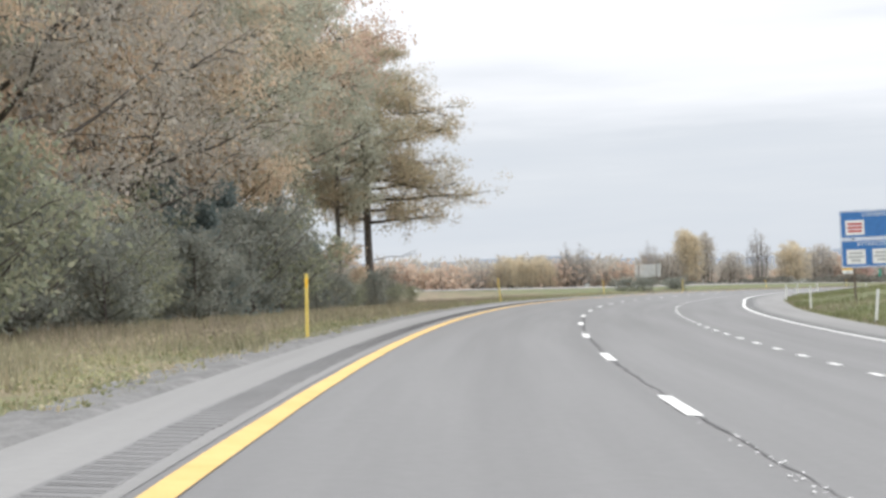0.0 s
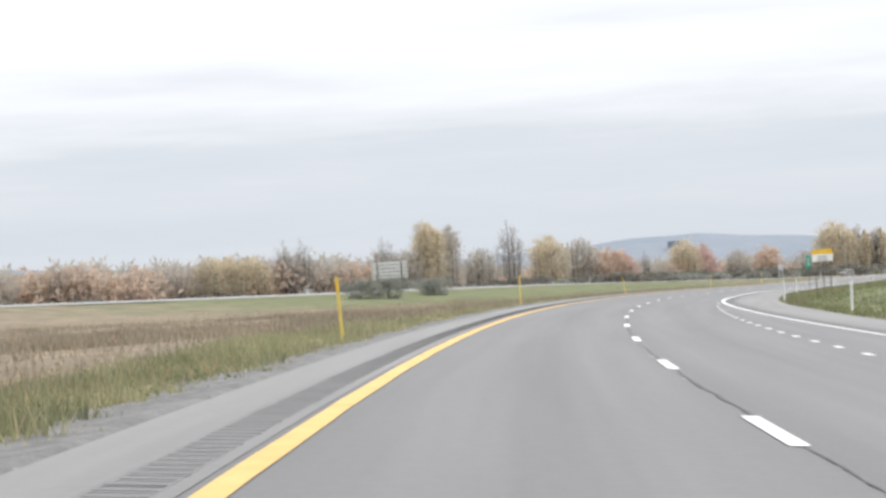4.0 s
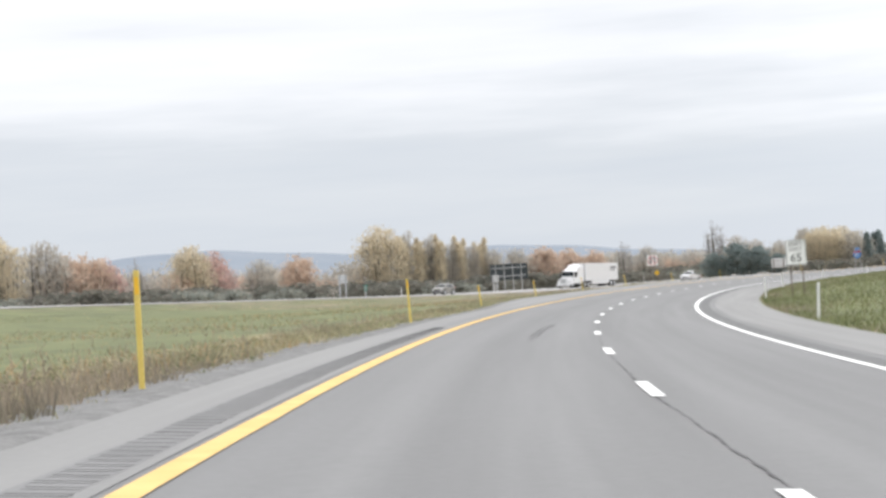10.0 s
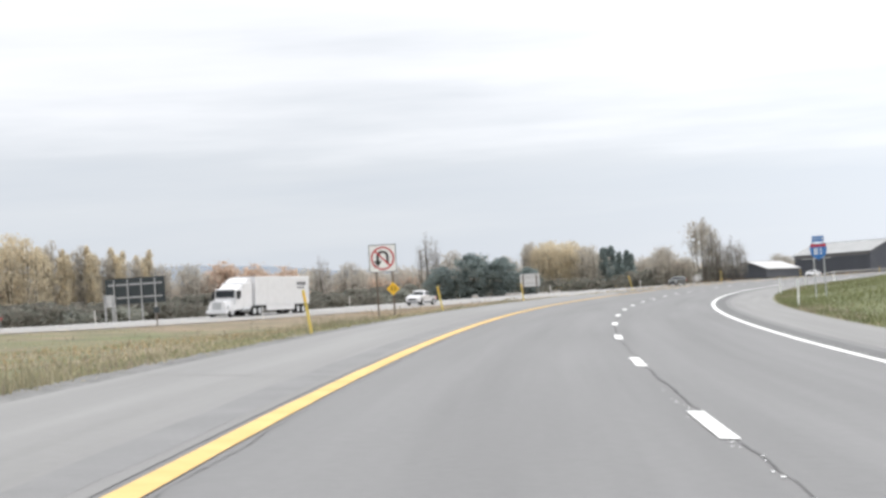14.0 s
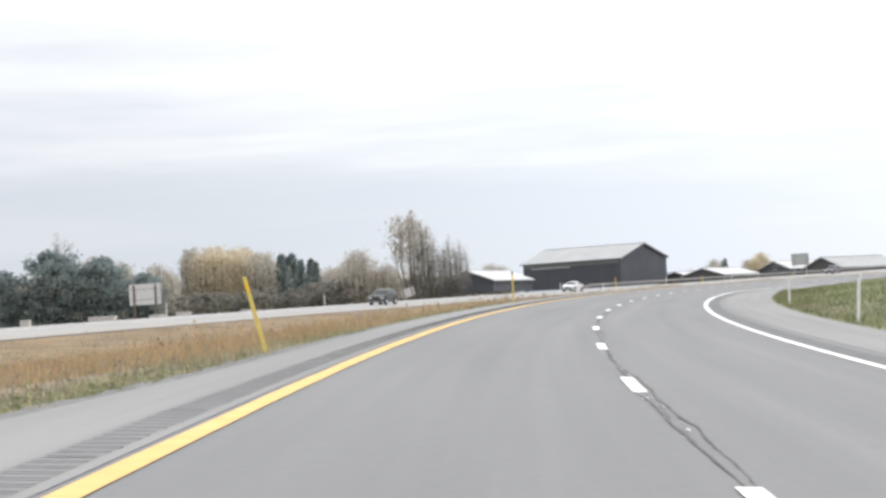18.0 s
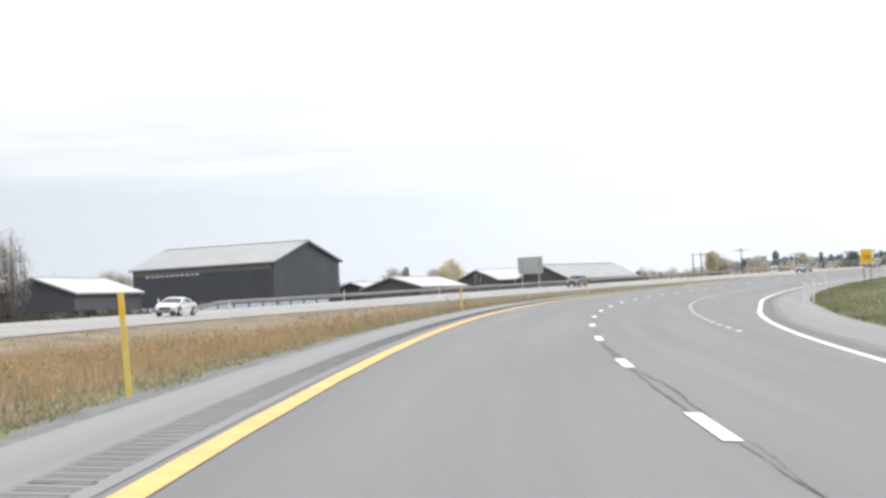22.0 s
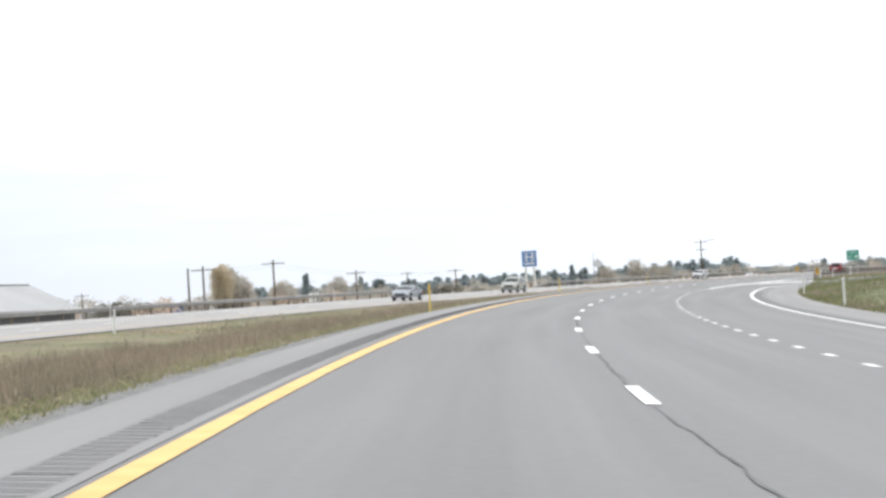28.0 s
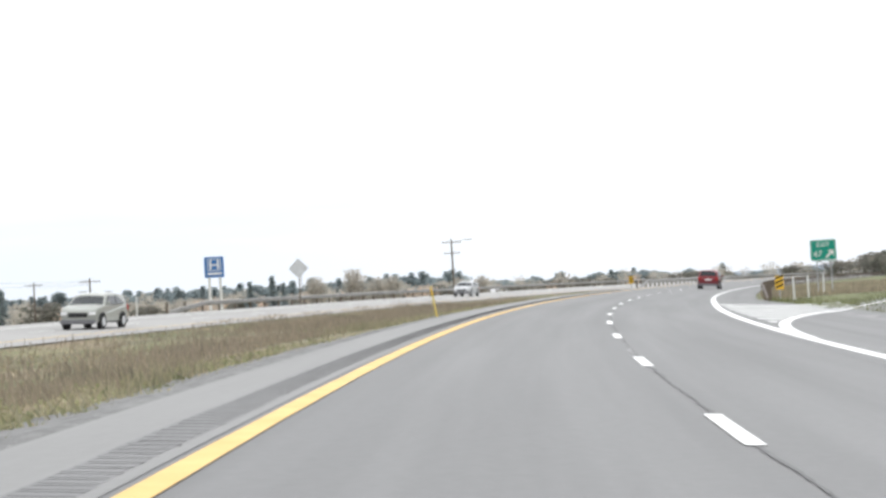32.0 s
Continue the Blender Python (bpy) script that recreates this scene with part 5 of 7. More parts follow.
grass("verge_grass", M_GREEN, 210000, (-10, 1130), lambda s, u: ragged(s, u, 0.46, 3.6), (0.05, 0.15), (0.012, 0.03), 1, "short green verge grass beside the shoulder", lush, 1.1)
grass("verge_grass", M_TAN, 210000, (-10, 1130), lambda s, u: ragged(s, u, 0.55, 4.2), (0.04, 0.16), (0.010, 0.03), 2, "dry tan verge grass beside the shoulder", dry, 1.2)
grass("verge_weeds", M_WEED, 90000, (-10, 1130), lambda s, u: ragged(s, u, 1.0, 5.0, 1.3), (0.08, 0.30), (0.010, 0.03), 3, "brown dry weeds behind the verge", lambda s, o, r: r < 1.5 * field(s * 2.3, o * 2, 5) ** 2.5 * np.interp(s, [380, 400, 560, 600], [1, 1.1, 1.1, 1]), 0.7)
grass("median_grass", M_TAN, 130000, (-10, 1130), median, (0.06, 0.20), (0.03, 0.10), 4, "dry tan grass in the median", dry, 1.0)
grass("median_grass", M_GREEN, 150000, (-10, 1130), median, (0.05, 0.14), (0.03, 0.10), 5, "green grass in the median", lush, 1.0)
grass("median_weeds", M_WEED, 50000, (40, 1130), median, (0.12, 0.42), (0.03, 0.08), 6, "brown weeds in the median", lambda s, o, r: r < field(s, o, 8) ** 2 * np.interp(s, [40, 330, 380, 570, 620, 760, 820, 1150], [0.9, 0.7, 0.1, 0.1, 0.4, 0.8, 1.6, 1.6]), 0.5)
grass("tall_grass", M_ORANGE, 150000, (555, 800), lambda s, u: ragged(s, u, 1.1, 20, 1.3), (0.15, 0.52), (0.012, 0.045), 7, "tall orange-brown dry grass in the median", lambda s, o, r: r < rustiness(s, o) * 0.8 + 0.7 * (field(s * 1.4, o * 2, 5) - 0.55), 0.6)
grass("reddish_grass", M_ORANGE, 60000, (60, 520), lambda s, u: ragged(s, u, 1.0, 24, 1.5), (0.08, 0.26), (0.015, 0.06), 13, "low reddish dry grass in the median", rusty, 0.9)
grass("bank_grass", M_BANK, 190000, (0, 1150), right_verge, (0.10, 0.28), (0.02, 0.06), 8, "rough green grass on the outer bank", lambda s, o, r: r < 0.45 + 0.45 * field(s, o, 4), 1.0)
grass("bank_grass", M_TAN, 14000, (0, 1150), right_verge, (0.06, 0.2), (0.015, 0.05), 9, "dry tan grass on the outer bank", lambda s, o, r: r < 0.7, 1.0)
grass("bank_weeds", M_WEED, 60000, (0, 1150), lambda s, u: right_verge(s, u) + 0.6, (0.12, 0.35), (0.02, 0.05), 10, "brown weeds on the outer bank", lambda s, o, r: r < field(s, o, 6) ** 2 * np.interp(s, [0, 700, 780], [0.5, 0.5, 1.6]), 0.6)
grass("bank_weeds", M_PURPLE, 40000, (0, 1000), lambda s, u: right_edge(s) + 0.1 + 1.3 * u ** 1.4, (0.05, 0.2), (0.015, 0.04), 24, "brown weeds along the outer shoulder edge", lambda s, o, r: r < 0.3 + 0.7 * field(s * 2, o, 5), 1.0)
grass("median_weeds", M_WEED, 60000, (790, 1140), lambda s, u: ragged(s, u, 3.2, 14, 1.2), (0.12, 0.32), (0.02, 0.05), 14, "dark brown weeds across the median", lambda s, o, r: r < 1.7 * field(s * 1.5, o * 1.5, 2) ** 1.5, 0.7)
grass("dark_weeds", M_PURPLE, 110000, (225, 345), lambda s, u: ragged(s, u, 0.75, 6.5, 1.1), (0.08, 0.32), (0.012, 0.035), 15, "dense purple-brown weeds beside the shoulder", lambda s, o, r: r < 1.3 * np.interp(s, [225, 262, 330, 345], [0, 0.9, 0.8, 0]) * np.clip(field(s * 1.6, o * 1.2, 9) + 0.2, 0, 1), 0.7)
grass("verge_weeds", M_BANK, 60000, (-10, 1130), lambda s, u: ragged(s, u, 0.3, 1.5, 1.0), (0.04, 0.11), (0.015, 0.035), 16, "dark green weeds in clumps along the gravel", lambda s, o, r: r < 3.2 * np.clip(field(s * 6.1, o * 6, 9) - 0.62, 0, 1), 1.2)
grass("field_clumps", M_PURPLE, 60000, (175, 235), lambda s, u: ragged(s, u, 2.6, 16, 1.1), (0.2, 0.55), (0.02, 0.05), 17, "clumps of tall brown weeds in the field", lambda s, o, r: r < 3.0 * np.clip(field(s * 5.3, o * 1.6, 4) - 0.66, 0, 1), 0.6)
grass("green_clumps", M_OLIVE, 190000, (10, 1130), lambda s, u: ragged(s, u, 0.7, 2.6, 1.0), (0.12, 0.34), (0.025, 0.06), 18, "clumps of olive weeds beside the shoulder", lambda s, o, r: r < 3.0 * np.clip(field(s * 3.7, o * 3, 6) - 0.60, 0, 1), 1.0)
grass("gore_weeds", M_WEED, 16000, (1084, 1160), lambda s, u: 10.9 + np.maximum(ramp_left(s) - 1.4 - 10.9, 0.05) * u, (0.2, 0.5), (0.03, 0.07), 11, "brown weeds in the gore island")
grass("gore_weeds", M_TAN, 16000, (1084, 1160), lambda s, u: 10.9 + np.maximum(ramp_left(s) - 1.4 - 10.9, 0.05) * u, (0.12, 0.35), (0.03, 0.07), 12, "dry tan grass in the gore island")


grass("wood_edge_grass", M_OLIVE, 60000, (-10, 150), lambda s, u: left_edge(s) - 2.0 - 11 * u, (0.12, 0.36), (0.02, 0.05), 21, "rank olive grass in front of the wood", lambda s, o, r: r < 0.35 + 0.65 * field(s * 1.3, o * 1.1, 7), 0.8)
grass("wood_edge_weeds", M_WEED, 30000, (-10, 165), lambda s, u: left_edge(s) - 2.4 - 11 * u, (0.15, 0.48), (0.02, 0.045), 22, "brown weeds in front of the wood", lambda s, o, r: r < field(s * 1.9, o * 1.4, 3) ** 1.5, 0.6)
grass("tall_verge_grass", M_GREEN, 40000, (96, 180), lambda s, u: ragged(s, u, 0.75, 2.6, 1.1), (0.14, 0.34), (0.014, 0.035), 26, "tall fresh green grass beside the shoulder", lambda s, o, r: r < np.clip(field(s * 1.6, o * 2, 3) + 0.15, 0, 1), 0.8)
grass("field_weeds", M_WEED, 52000, (115, 245), lambda s, u: left_edge(s) - 3.0 - 34 * u, (0.12, 0.38), (0.03, 0.07), 25, "brown weeds over the field by the wood", lambda s, o, r: r < 1.2 * np.clip(field(s * 1.3, o * 1.1, 11) + 0.05, 0, 1), 0.7)
grass("dark_weeds", M_PURPLE, 120000, (760, 1130), lambda s, u: ragged(s, u, 1.0, 9.5, 1.0) - np.interp(s, [800, 860], [0.7, 2.4]), (0.22, 0.56), (0.018, 0.04), 23, "tall dark brown weeds along the median crest", lambda s, o, r: r < 1.25 * np.interp(s, [760, 790, 880, 960, 1130], [0, 1, 0.9, 0.55, 0.55]) * np.clip(field(s * 1.2, o * 1.5, 9) + 0.1, 0, 1), 0.55)


def leafy_weeds(n, s_rng, o_fun, size, seed, mat, label, keep):
    """Low broad-leaved weeds: a rosette of small leaves for each plant."""
    rng = np.random.RandomState(seed)
    s = rng.uniform(*s_rng, n)
    o = o_fun(s, rng.uniform(0, 1, n))
    ok = keep(s, o, rng.uniform(0, 1, n))
    s, o = s[ok], o[ok]
    x, y = xy(s, o)
    k = 7
    tall = np.repeat(rng.uniform(0.05, 0.2, len(s)) * (0.5 + field(s * 3.1, o * 4, seed)), k)
    c = np.repeat(np.stack([x, y, ground_z(s, o)], -1), k, 0)
    c = c + np.stack([rng.normal(0, 0.075, len(c)), rng.normal(0, 0.075, len(c)), tall * rng.uniform(0.2, 1.0, len(c))], -1)
    v, f = leaf_cloud(c, size, rng, 0.25, 0.55)
    return tagged(arrays("leafy_weeds", v, f, mat), label, "weeds", kind="stuff")


leafy_weeds(26000, (-10, 1130), lambda s, u: ragged(s, u, 0.6, 2.6, 1.3), 0.038, 51, M_GREEN, "low green broad-leaved weeds beside the shoulder", lambda s, o, r: r < 2.2 * lushness(s, o) * np.clip(field(s * 2.7, o * 3, 2) - 0.28, 0, 1))
leafy_weeds(15000, (-10, 1130), lambda s, u: ragged(s, u, 0.45, 4.5, 1.1), 0.04, 52, M_GREEN, "green broad-leaved weeds in patches", lambda s, o, r: r < 3.0 * np.clip(field(s * 0.9, o * 2, 12) - 0.5, 0, 1))
leafy_weeds(15000, (-10, 1130), lambda s, u: ragged(s, u, 0.6, 5.5, 1.1), 0.035, 53, M_TAN, "withered tan weeds in patches", lambda s, o, r: r < 3.0 * np.clip(field(s * 1.1, o * 1.6, 15) - 0.5, 0, 1))


def seed_heads(n, s_rng, o_fun, height, seed, mat, label, size=0.05):
    """Weed plants: a thin stem with a small bushy head."""
    rng = np.random.RandomState(seed)
    s = rng.uniform(*s_rng, n)
    o = o_fun(s, rng.uniform(0, 1, n))
    keep = rng.uniform(0, 1, n) < 1.6 * field(s * 2.1, o * 1.7, seed) ** 3
    s, o = s[keep], o[keep]
    n = len(s)
    x, y = xy(s, o)
    z = ground_z(s, o)
    h = rng.uniform(*height, n)
    lx, ly = rng.normal(0, 0.06, n) * h, rng.normal(0, 0.06, n) * h
    stem = np.stack([np.stack([x - 0.006, y, z], -1), np.stack([x + 0.006, y, z], -1), np.stack([x + lx + 0.005, y + ly, z + h], -1), np.stack([x + lx - 0.005, y + ly, z + h], -1)], 1).reshape(-1, 3)
    tips = np.stack([x + lx, y + ly, z + h], -1)
    k = 9
    c = np.repeat(tips, k, 0) + rng.normal(0, 1, (n * k, 3)) * np.array([0.05, 0.05, 0.10]) - np.array([0, 0, 0.06])
    lv, _ = leaf_cloud(c, size, rng)
    v = np.concatenate([stem, lv])
    return tagged(arrays("seed_heads", v, np.arange(len(v)).reshape(-1, 4), mat), label, "weeds", kind="stuff")


seed_heads(3000, (20, 1130), lambda s, u: left_edge(s) - 0.9 - 6 * u ** 1.3, (0.2, 0.46), 41, M_WEED, "dry brown goldenrod stems with seed heads", 0.03)
seed_heads(3600, (580, 800), lambda s, u: left_edge(s) - 1.8 - 12 * u, (0.4, 0.7), 42, M_ORANGE, "tall orange-brown reed stems with plumes", 0.045)
seed_heads(1500, (100, 400), lambda s, u: left_edge(s) - 2 - 22 * u, (0.25, 0.5), 43, M_WEED, "dry brown goldenrod stems with seed heads", 0.03)


def stones(n, seed):
    """Loose broken stone along the shoulder edge."""
    rng = np.random.RandomState(seed)
    s = rng.uniform(-5, 1150, n)
    o = left_edge(s) - 0.02 - 0.85 * rng.uniform(0, 1, n) ** 1.3
    x, y = xy(s, o)
    z = ground_z(s, o)
    r = rng.uniform(0.008, 0.028, n) * np.where(rng.uniform(0, 1, n) < 0.04, 1.9, 1)
    base = np.array([(1, 0, 0), (0, 1, 0), (-1, 0, 0), (0, -1, 0), (0, 0, 0.8), (0, 0, -0.5)], float)
    v = base[None] * r[:, None, None] * rng.uniform(0.6, 1.3, (n, 6, 1)) + np.stack([x, y, z], -1)[:, None]
    f = np.array([(0, 1, 4), (1, 2, 4), (2, 3, 4), (3, 0, 4), (1, 0, 5), (2, 1, 5), (3, 2, 5), (0, 3, 5)])
    F = (np.arange(n)[:, None, None] * 6 + f[None]).reshape(-1, 3)
    return tagged(arrays("loose_stones", v.reshape(-1, 3), F, M_STONE), "loose grey broken stones at the shoulder edge", "stones", kind="stuff")


M_STONE = material("loose_stone", (0.7, 0.7, 0.7), (1, 1, 1), 0.9, 5, 40, 0.3, island=[(0.21, 0.207, 0.205), (0.28, 0.275, 0.27), (0.24, 0.237, 0.235), (0.31, 0.305, 0.30)])
stones(26000, 8)

# bushes standing in the median near the far sign
for s_, o_, sc in ((sta(391), -55, 1.0), (sta(396), -58, 0.8), (sta(374), -55, 1.15), (sta(369), -57, 1.0), (612, -26, 0.25), (618, -27, 0.22)):
    plant("shrub", spot(s_, o_, s_ * 13 % 360, -0.5 * sc), sc * 0.85, "dark olive bush standing in the median", "bush", "bushes in the median", 1.7)


# ---- roadside posts ----
def delineator(name, m, mat, height, width, label, group, tip=False, reflector=M_SIGNY):
    t = thing(name, m, label, "post", group)
    bm = boxes((-width / 2, width / 2, -0.012, 0.012, -0.1, height), bevel=0.005)
    part("post_blade", bm, mat, t)
    part("reflector", boxes((-width * 0.36, width * 0.36, -0.016, -0.013, height - 0.28, height - 0.08)), reflector, t, "small reflective patch")
    if tip:
        part("post_tip", boxes((-width / 2 - 0.004, width / 2 + 0.004, -0.015, 0.015, height, height + 0.13), bevel=0.004), M_WOODPOST, t, "brown worn tip")
    return t


def tilted(m, side, along=0.0):
    return m @ pose(0, 0, 0, -along, side, 0)


YEL = "yellow marker posts along the shoulder"
for k, (s_, o_, side, h) in enumerate(((37.5, -2.05, 1, 1.32), (101, -2.1, -5, 1.4), (163, -2.2, -3, 1.35), (215.5, -2.0, -0.5, 1.5), (sta(276.6), -2.0, -8, 1.45), (sta(335.6), -2.12, 0, 1.42), (sta(370.8), -1.95, -2, 1.4),
                                      (sta(402.2), -2.6, -6, 1.1), (sta(430.6), -2.93, -7.5, 1.1), (sta(458), -3.2, -5, 1.1), (sta(485.4), -3.4, -8, 1.1), (sta(515.7), -3.4, -9, 1.1), (sta(549), -3.4, -6, 1.1), (sta(601.8), -2.0, -13, 1.4), (sta(659.5), -1.65, 0.5, 1.4),
                                      (687, -2.1, -2, 1.2), (741, -2.3, 0, 1.1), (800, -2.2, -2, 1.1), (866, -2.3, -1, 1.1), (sta(958.6), -1.98, 1, 1.1), (984.5, -2.1, -1, 1.1), (sta(1078), -2.05, -9, 1.1))):
    delineator("marker_post", tilted(spot(s_, o_), side), M_POST_Y, h, 0.068, "yellow plastic marker post beside the median shoulder", YEL, tip=(k in (3, 14)))
WHT = "white guide posts along the outer shoulder"
for s_, o_, side in ((20, 14.1, 0), (54, 14.2, 1), (70, 14.3, 6), (104, 14.5, 0), (150, 13.6, 3), (200, 12.2, 2), (236, 11.0, 0), (283, 11.3, 0), (333, 11.2, 7), (372, 11.1, 3), (416, 11.1, 0), (463, 11.2, -2), (514, 11.2, 1), (560, 11.1, 0),
                     (603, 11.1, 4), (633, 11.2, 2), (690, 11.2, 0), (757, 13.0, 5), (775, 14.2, 2), (830, 14.6, 0), (917, 14.4, 4), (935, 14.5, 0), (975, 14.6, 2), (1078, 12.2, 0), (1083, 13.2, 0), (1092, 14.5, 0)):
    delineator("guide_post", tilted(spot(s_, o_), side), M_POST_W, 1.25, 0.10, "white plastic guide post beside the outer shoulder", WHT, reflector=M_ALU)
OPPW = "white marker posts along the other carriageway"
for s_, far in ((430, 1), (470, 1), (560, 1), (588, 1), (592, 0), (640, 1), (700, 1), (735, 1), (790, 0), (812, 1), (860, 1), (893, 1), (950, 0), (985, 1), (1035, 1), (1060, 1), (1100, 1)):
    o_ = float(opp_o(s_)) + (-7.6 if far else 7.2)
    delineator("guide_post", tilted(spot(s_, o_), (s_ * 7) % 9 - 4), M_POST_W, 1.3, 0.11, "white plastic guide post by the other carriageway", OPPW, reflector=M_ALU)


# ---- signs ----
def square_post(t, x, z1, size=0.075, mat=M_WOODPOST, name="post"):
    return part(name, boxes((x - size / 2, x + size / 2, 0.03, 0.03 + size, -0.3, z1), bevel=0.006), mat, t)


def plate(t, name, x, z, w, h, mat, y=0.0, thick=0.006, label="", round_=0.05):
    """An upright sheet with rounded corners whose face looks to -y."""
    bm = bmesh.new()
    pts = []
    r = min(round_, w / 2.1, h / 2.1)
    for cx, cz, a0 in ((w / 2 - r, h / 2 - r, 0), (-w / 2 + r, h / 2 - r, 90), (-w / 2 + r, -h / 2 + r, 180), (w / 2 - r, -h / 2 + r, 270)):
        for k in range(4):
            a = radians(a0 + k * 30)
            pts.append((x + cx + r * math.cos(a), z + cz + r * math.sin(a)))
    prism(bm, pts, y - thick, y)
    return part(name, bm, mat, t, label)


def bars(t, name, x, z, w, h, rows, mat, y=-0.010):
    """Rows of plain bars for writing too small to read."""
    rng = random.Random(int(w * 1000 + z * 100))
    bm = bmesh.new()
    for r in range(rows):
        zz = z + h / 2 - (r + 0.5) * h / rows
        ww = w * rng.uniform(0.6, 1.0)
        box(bm, x - ww / 2, x + ww / 2, y, y + 0.003, zz - h / rows * 0.3, zz + h / rows * 0.3)
    return part(name, bm, mat, t)


def outline(t, x, z, w, h, band, mat, y=-0.0085):
    bm = boxes((x - w / 2, x + w / 2, y, y + 0.002, z + h / 2 - band, z + h / 2), (x - w / 2, x + w / 2, y, y + 0.002, z - h / 2, z - h / 2 + band),
               (x - w / 2, x - w / 2 + band, y, y + 0.002, z - h / 2 + band, z + h / 2 - band), (x + w / 2 - band, x + w / 2, y, y + 0.002, z - h / 2 + band, z + h / 2 - band))
    return part("sign_border", bm, mat, t)


# services board
t = thing("services_sign", spot(125, 19.6, 0, -0.7), "large blue services board on two posts", "road sign")
for z_, head in ((5.45, "LODGING"), (3.55, "ATTRACTIONS")):
    plate(t, "sign_panel", 0, z_, 4.5, 1.82, M_SIGNB, y=0.0, round_=0.06)
    outline(t, 0, z_, 4.44, 1.76, 0.05, M_SIGNW)
    lettering(head, 0.36, M_SIGNW, t, 0, -0.008, z_ + 0.62)
    for x_ in (-1.3, 0.35, 1.6):
        if x_ > 0 and z_ > 5:
            continue
        plate(t, "logo_panel", x_, z_ - 0.2, 1.2, 0.95, M_SIGNW, y=-0.007, round_=0.02, label="small white service panel")
        bars(t, "logo_bars", x_, z_ - 0.2, 1.0, 0.7, 3, M_RED if z_ > 5 else M_GALV, y=-0.018)
for x_ in (-1.45, 1.45):
    part("post", boxes((x_ - 0.07, x_ + 0.07, 0.01, 0.2, -0.3, 6.3), bevel=0.01), M_WOODPOST, t)
# yellow and white notice
t = thing("notice_sign", spot(247, 13.6), "yellow and white notice board on thin posts", "road sign")
plate(t, "sign_panel", 0, 2.55, 1.3, 0.75, M_SIGNW, round_=0.03)
plate(t, "sign_header", 0, 2.78, 1.3, 0.3, M_SIGNY, y=-0.007, round_=0.03, label="yellow header strip")
bars(t, "notice_bars", 0, 2.38, 1.0, 0.34, 2, M_GALV, y=-0.012)
for x_ in (-0.45, 0.0, 0.45):
    square_post(t, x_, 2.9, 0.06)
# tall reference marker
t = thing("reference_marker", spot(292, 12.0), "narrow green reference marker on a dark post", "road sign")
plate(t, "sign_panel", 0, 2.62, 0.40, 1.1, M_SIGNG, round_=0.03)
bars(t, "marker_bars", 0, 2.62, 0.13, 0.7, 4, M_SIGNW)
square_post(t, 0, 2.95, 0.06)
# speed limit
t = thing("speed_limit_sign", spot(sta(422.4), 12.9), "white speed limit sign on two posts", "road sign")
plate(t, "sign_panel", 0, 2.55, 1.16, 1.44, M_SIGNW, round_=0.06)
outline(t, 0, 2.55, 1.1, 1.38, 0.03, M_BLACK)
lettering("SPEED", 0.30, M_BLACK, t, 0, -0.008, 3.03)
lettering("LIMIT", 0.30, M_BLACK, t, 0, -0.008, 2.73)
lettering("65", 0.68, M_BLACK, t, 0, -0.008, 2.24)
for x_ in (-0.33, 0.33):
    square_post(t, x_, 3.1, 0.07)
# no u-turn with a small diamond
t = thing("no_turn_sign", spot(sta(528.8), -7.8, -4, -0.2), "white no U-turn sign with red ring on posts", "road sign")
plate(t, "sign_panel", 0, 3.1, 1.3, 1.3, M_SIGNW, round_=0.05)
outline(t, 0, 3.1, 1.29, 1.29, 0.03, M_BLACK)


def ring(t, x, z, r, w, mat, y):
    bm = bmesh.new()
    n = 40
    a = [[bm.verts.new((x + q * math.cos(6.2832 * k / n), yy, z + q * math.sin(6.2832 * k / n))) for k in range(n)] for q, yy in ((r, y), (r - w, y), (r - w, y + 0.003), (r, y + 0.003))]
    for k in range(n):
        j = (k + 1) % n
        for u in range(4):
            v = (u + 1) % 4
            bm.faces.new((a[u][k], a[u][j], a[v][j], a[v][k]))
    bmesh.ops.recalc_face_normals(bm, faces=bm.faces)
    return part("red_ring", bm, mat, t)


bm = bmesh.new()
for k in range(12):
    a0, a1 = radians(k * 15), radians((k + 1) * 15)
    prism(bm, [(0.17 * math.cos(a0), 3.18 + 0.17 * math.sin(a0)), (0.29 * math.cos(a0), 3.18 + 0.29 * math.sin(a0)), (0.29 * math.cos(a1), 3.18 + 0.29 * math.sin(a1)), (0.17 * math.cos(a1), 3.18 + 0.17 * math.sin(a1))], -0.0095, -0.0065)
box(bm, 0.17, 0.29, -0.0095, -0.0065, 2.8, 3.18)
prism(bm, [(-0.29, 3.18), (-0.17, 3.18), (-0.17, 2.98), (-0.29, 2.98)], -0.0095, -0.0065)
prism(bm, [(-0.42, 2.99), (-0.04, 2.99), (-0.23, 2.72)], -0.0095, -0.0065)
part("black_arrow", bm, M_BLACK, t)
ring(t, 0, 3.1, 0.55, 0.075, M_RED, -0.0135)
bm = bmesh.new()
prism(bm, [(-0.40, 3.46), (-0.34, 3.51), (0.40, 2.74), (0.34, 2.69)], -0.0140, -0.0105)
part("red_slash", bm, M_RED, t)
for x_ in (-0.33, 0.42):
    square_post(t, x_, 3.6, 0.08)
bm = bmesh.new()
prism(bm, [(0.42, 1.97), (0.74, 1.65), (0.42, 1.33), (0.10, 1.65)], -0.012, -0.004)
part("diamond_panel", bm, M_SIGNY, t, "small yellow diamond plate")
lettering("43", 0.3, M_BLACK, t, 0.42, -0.014, 1.65)
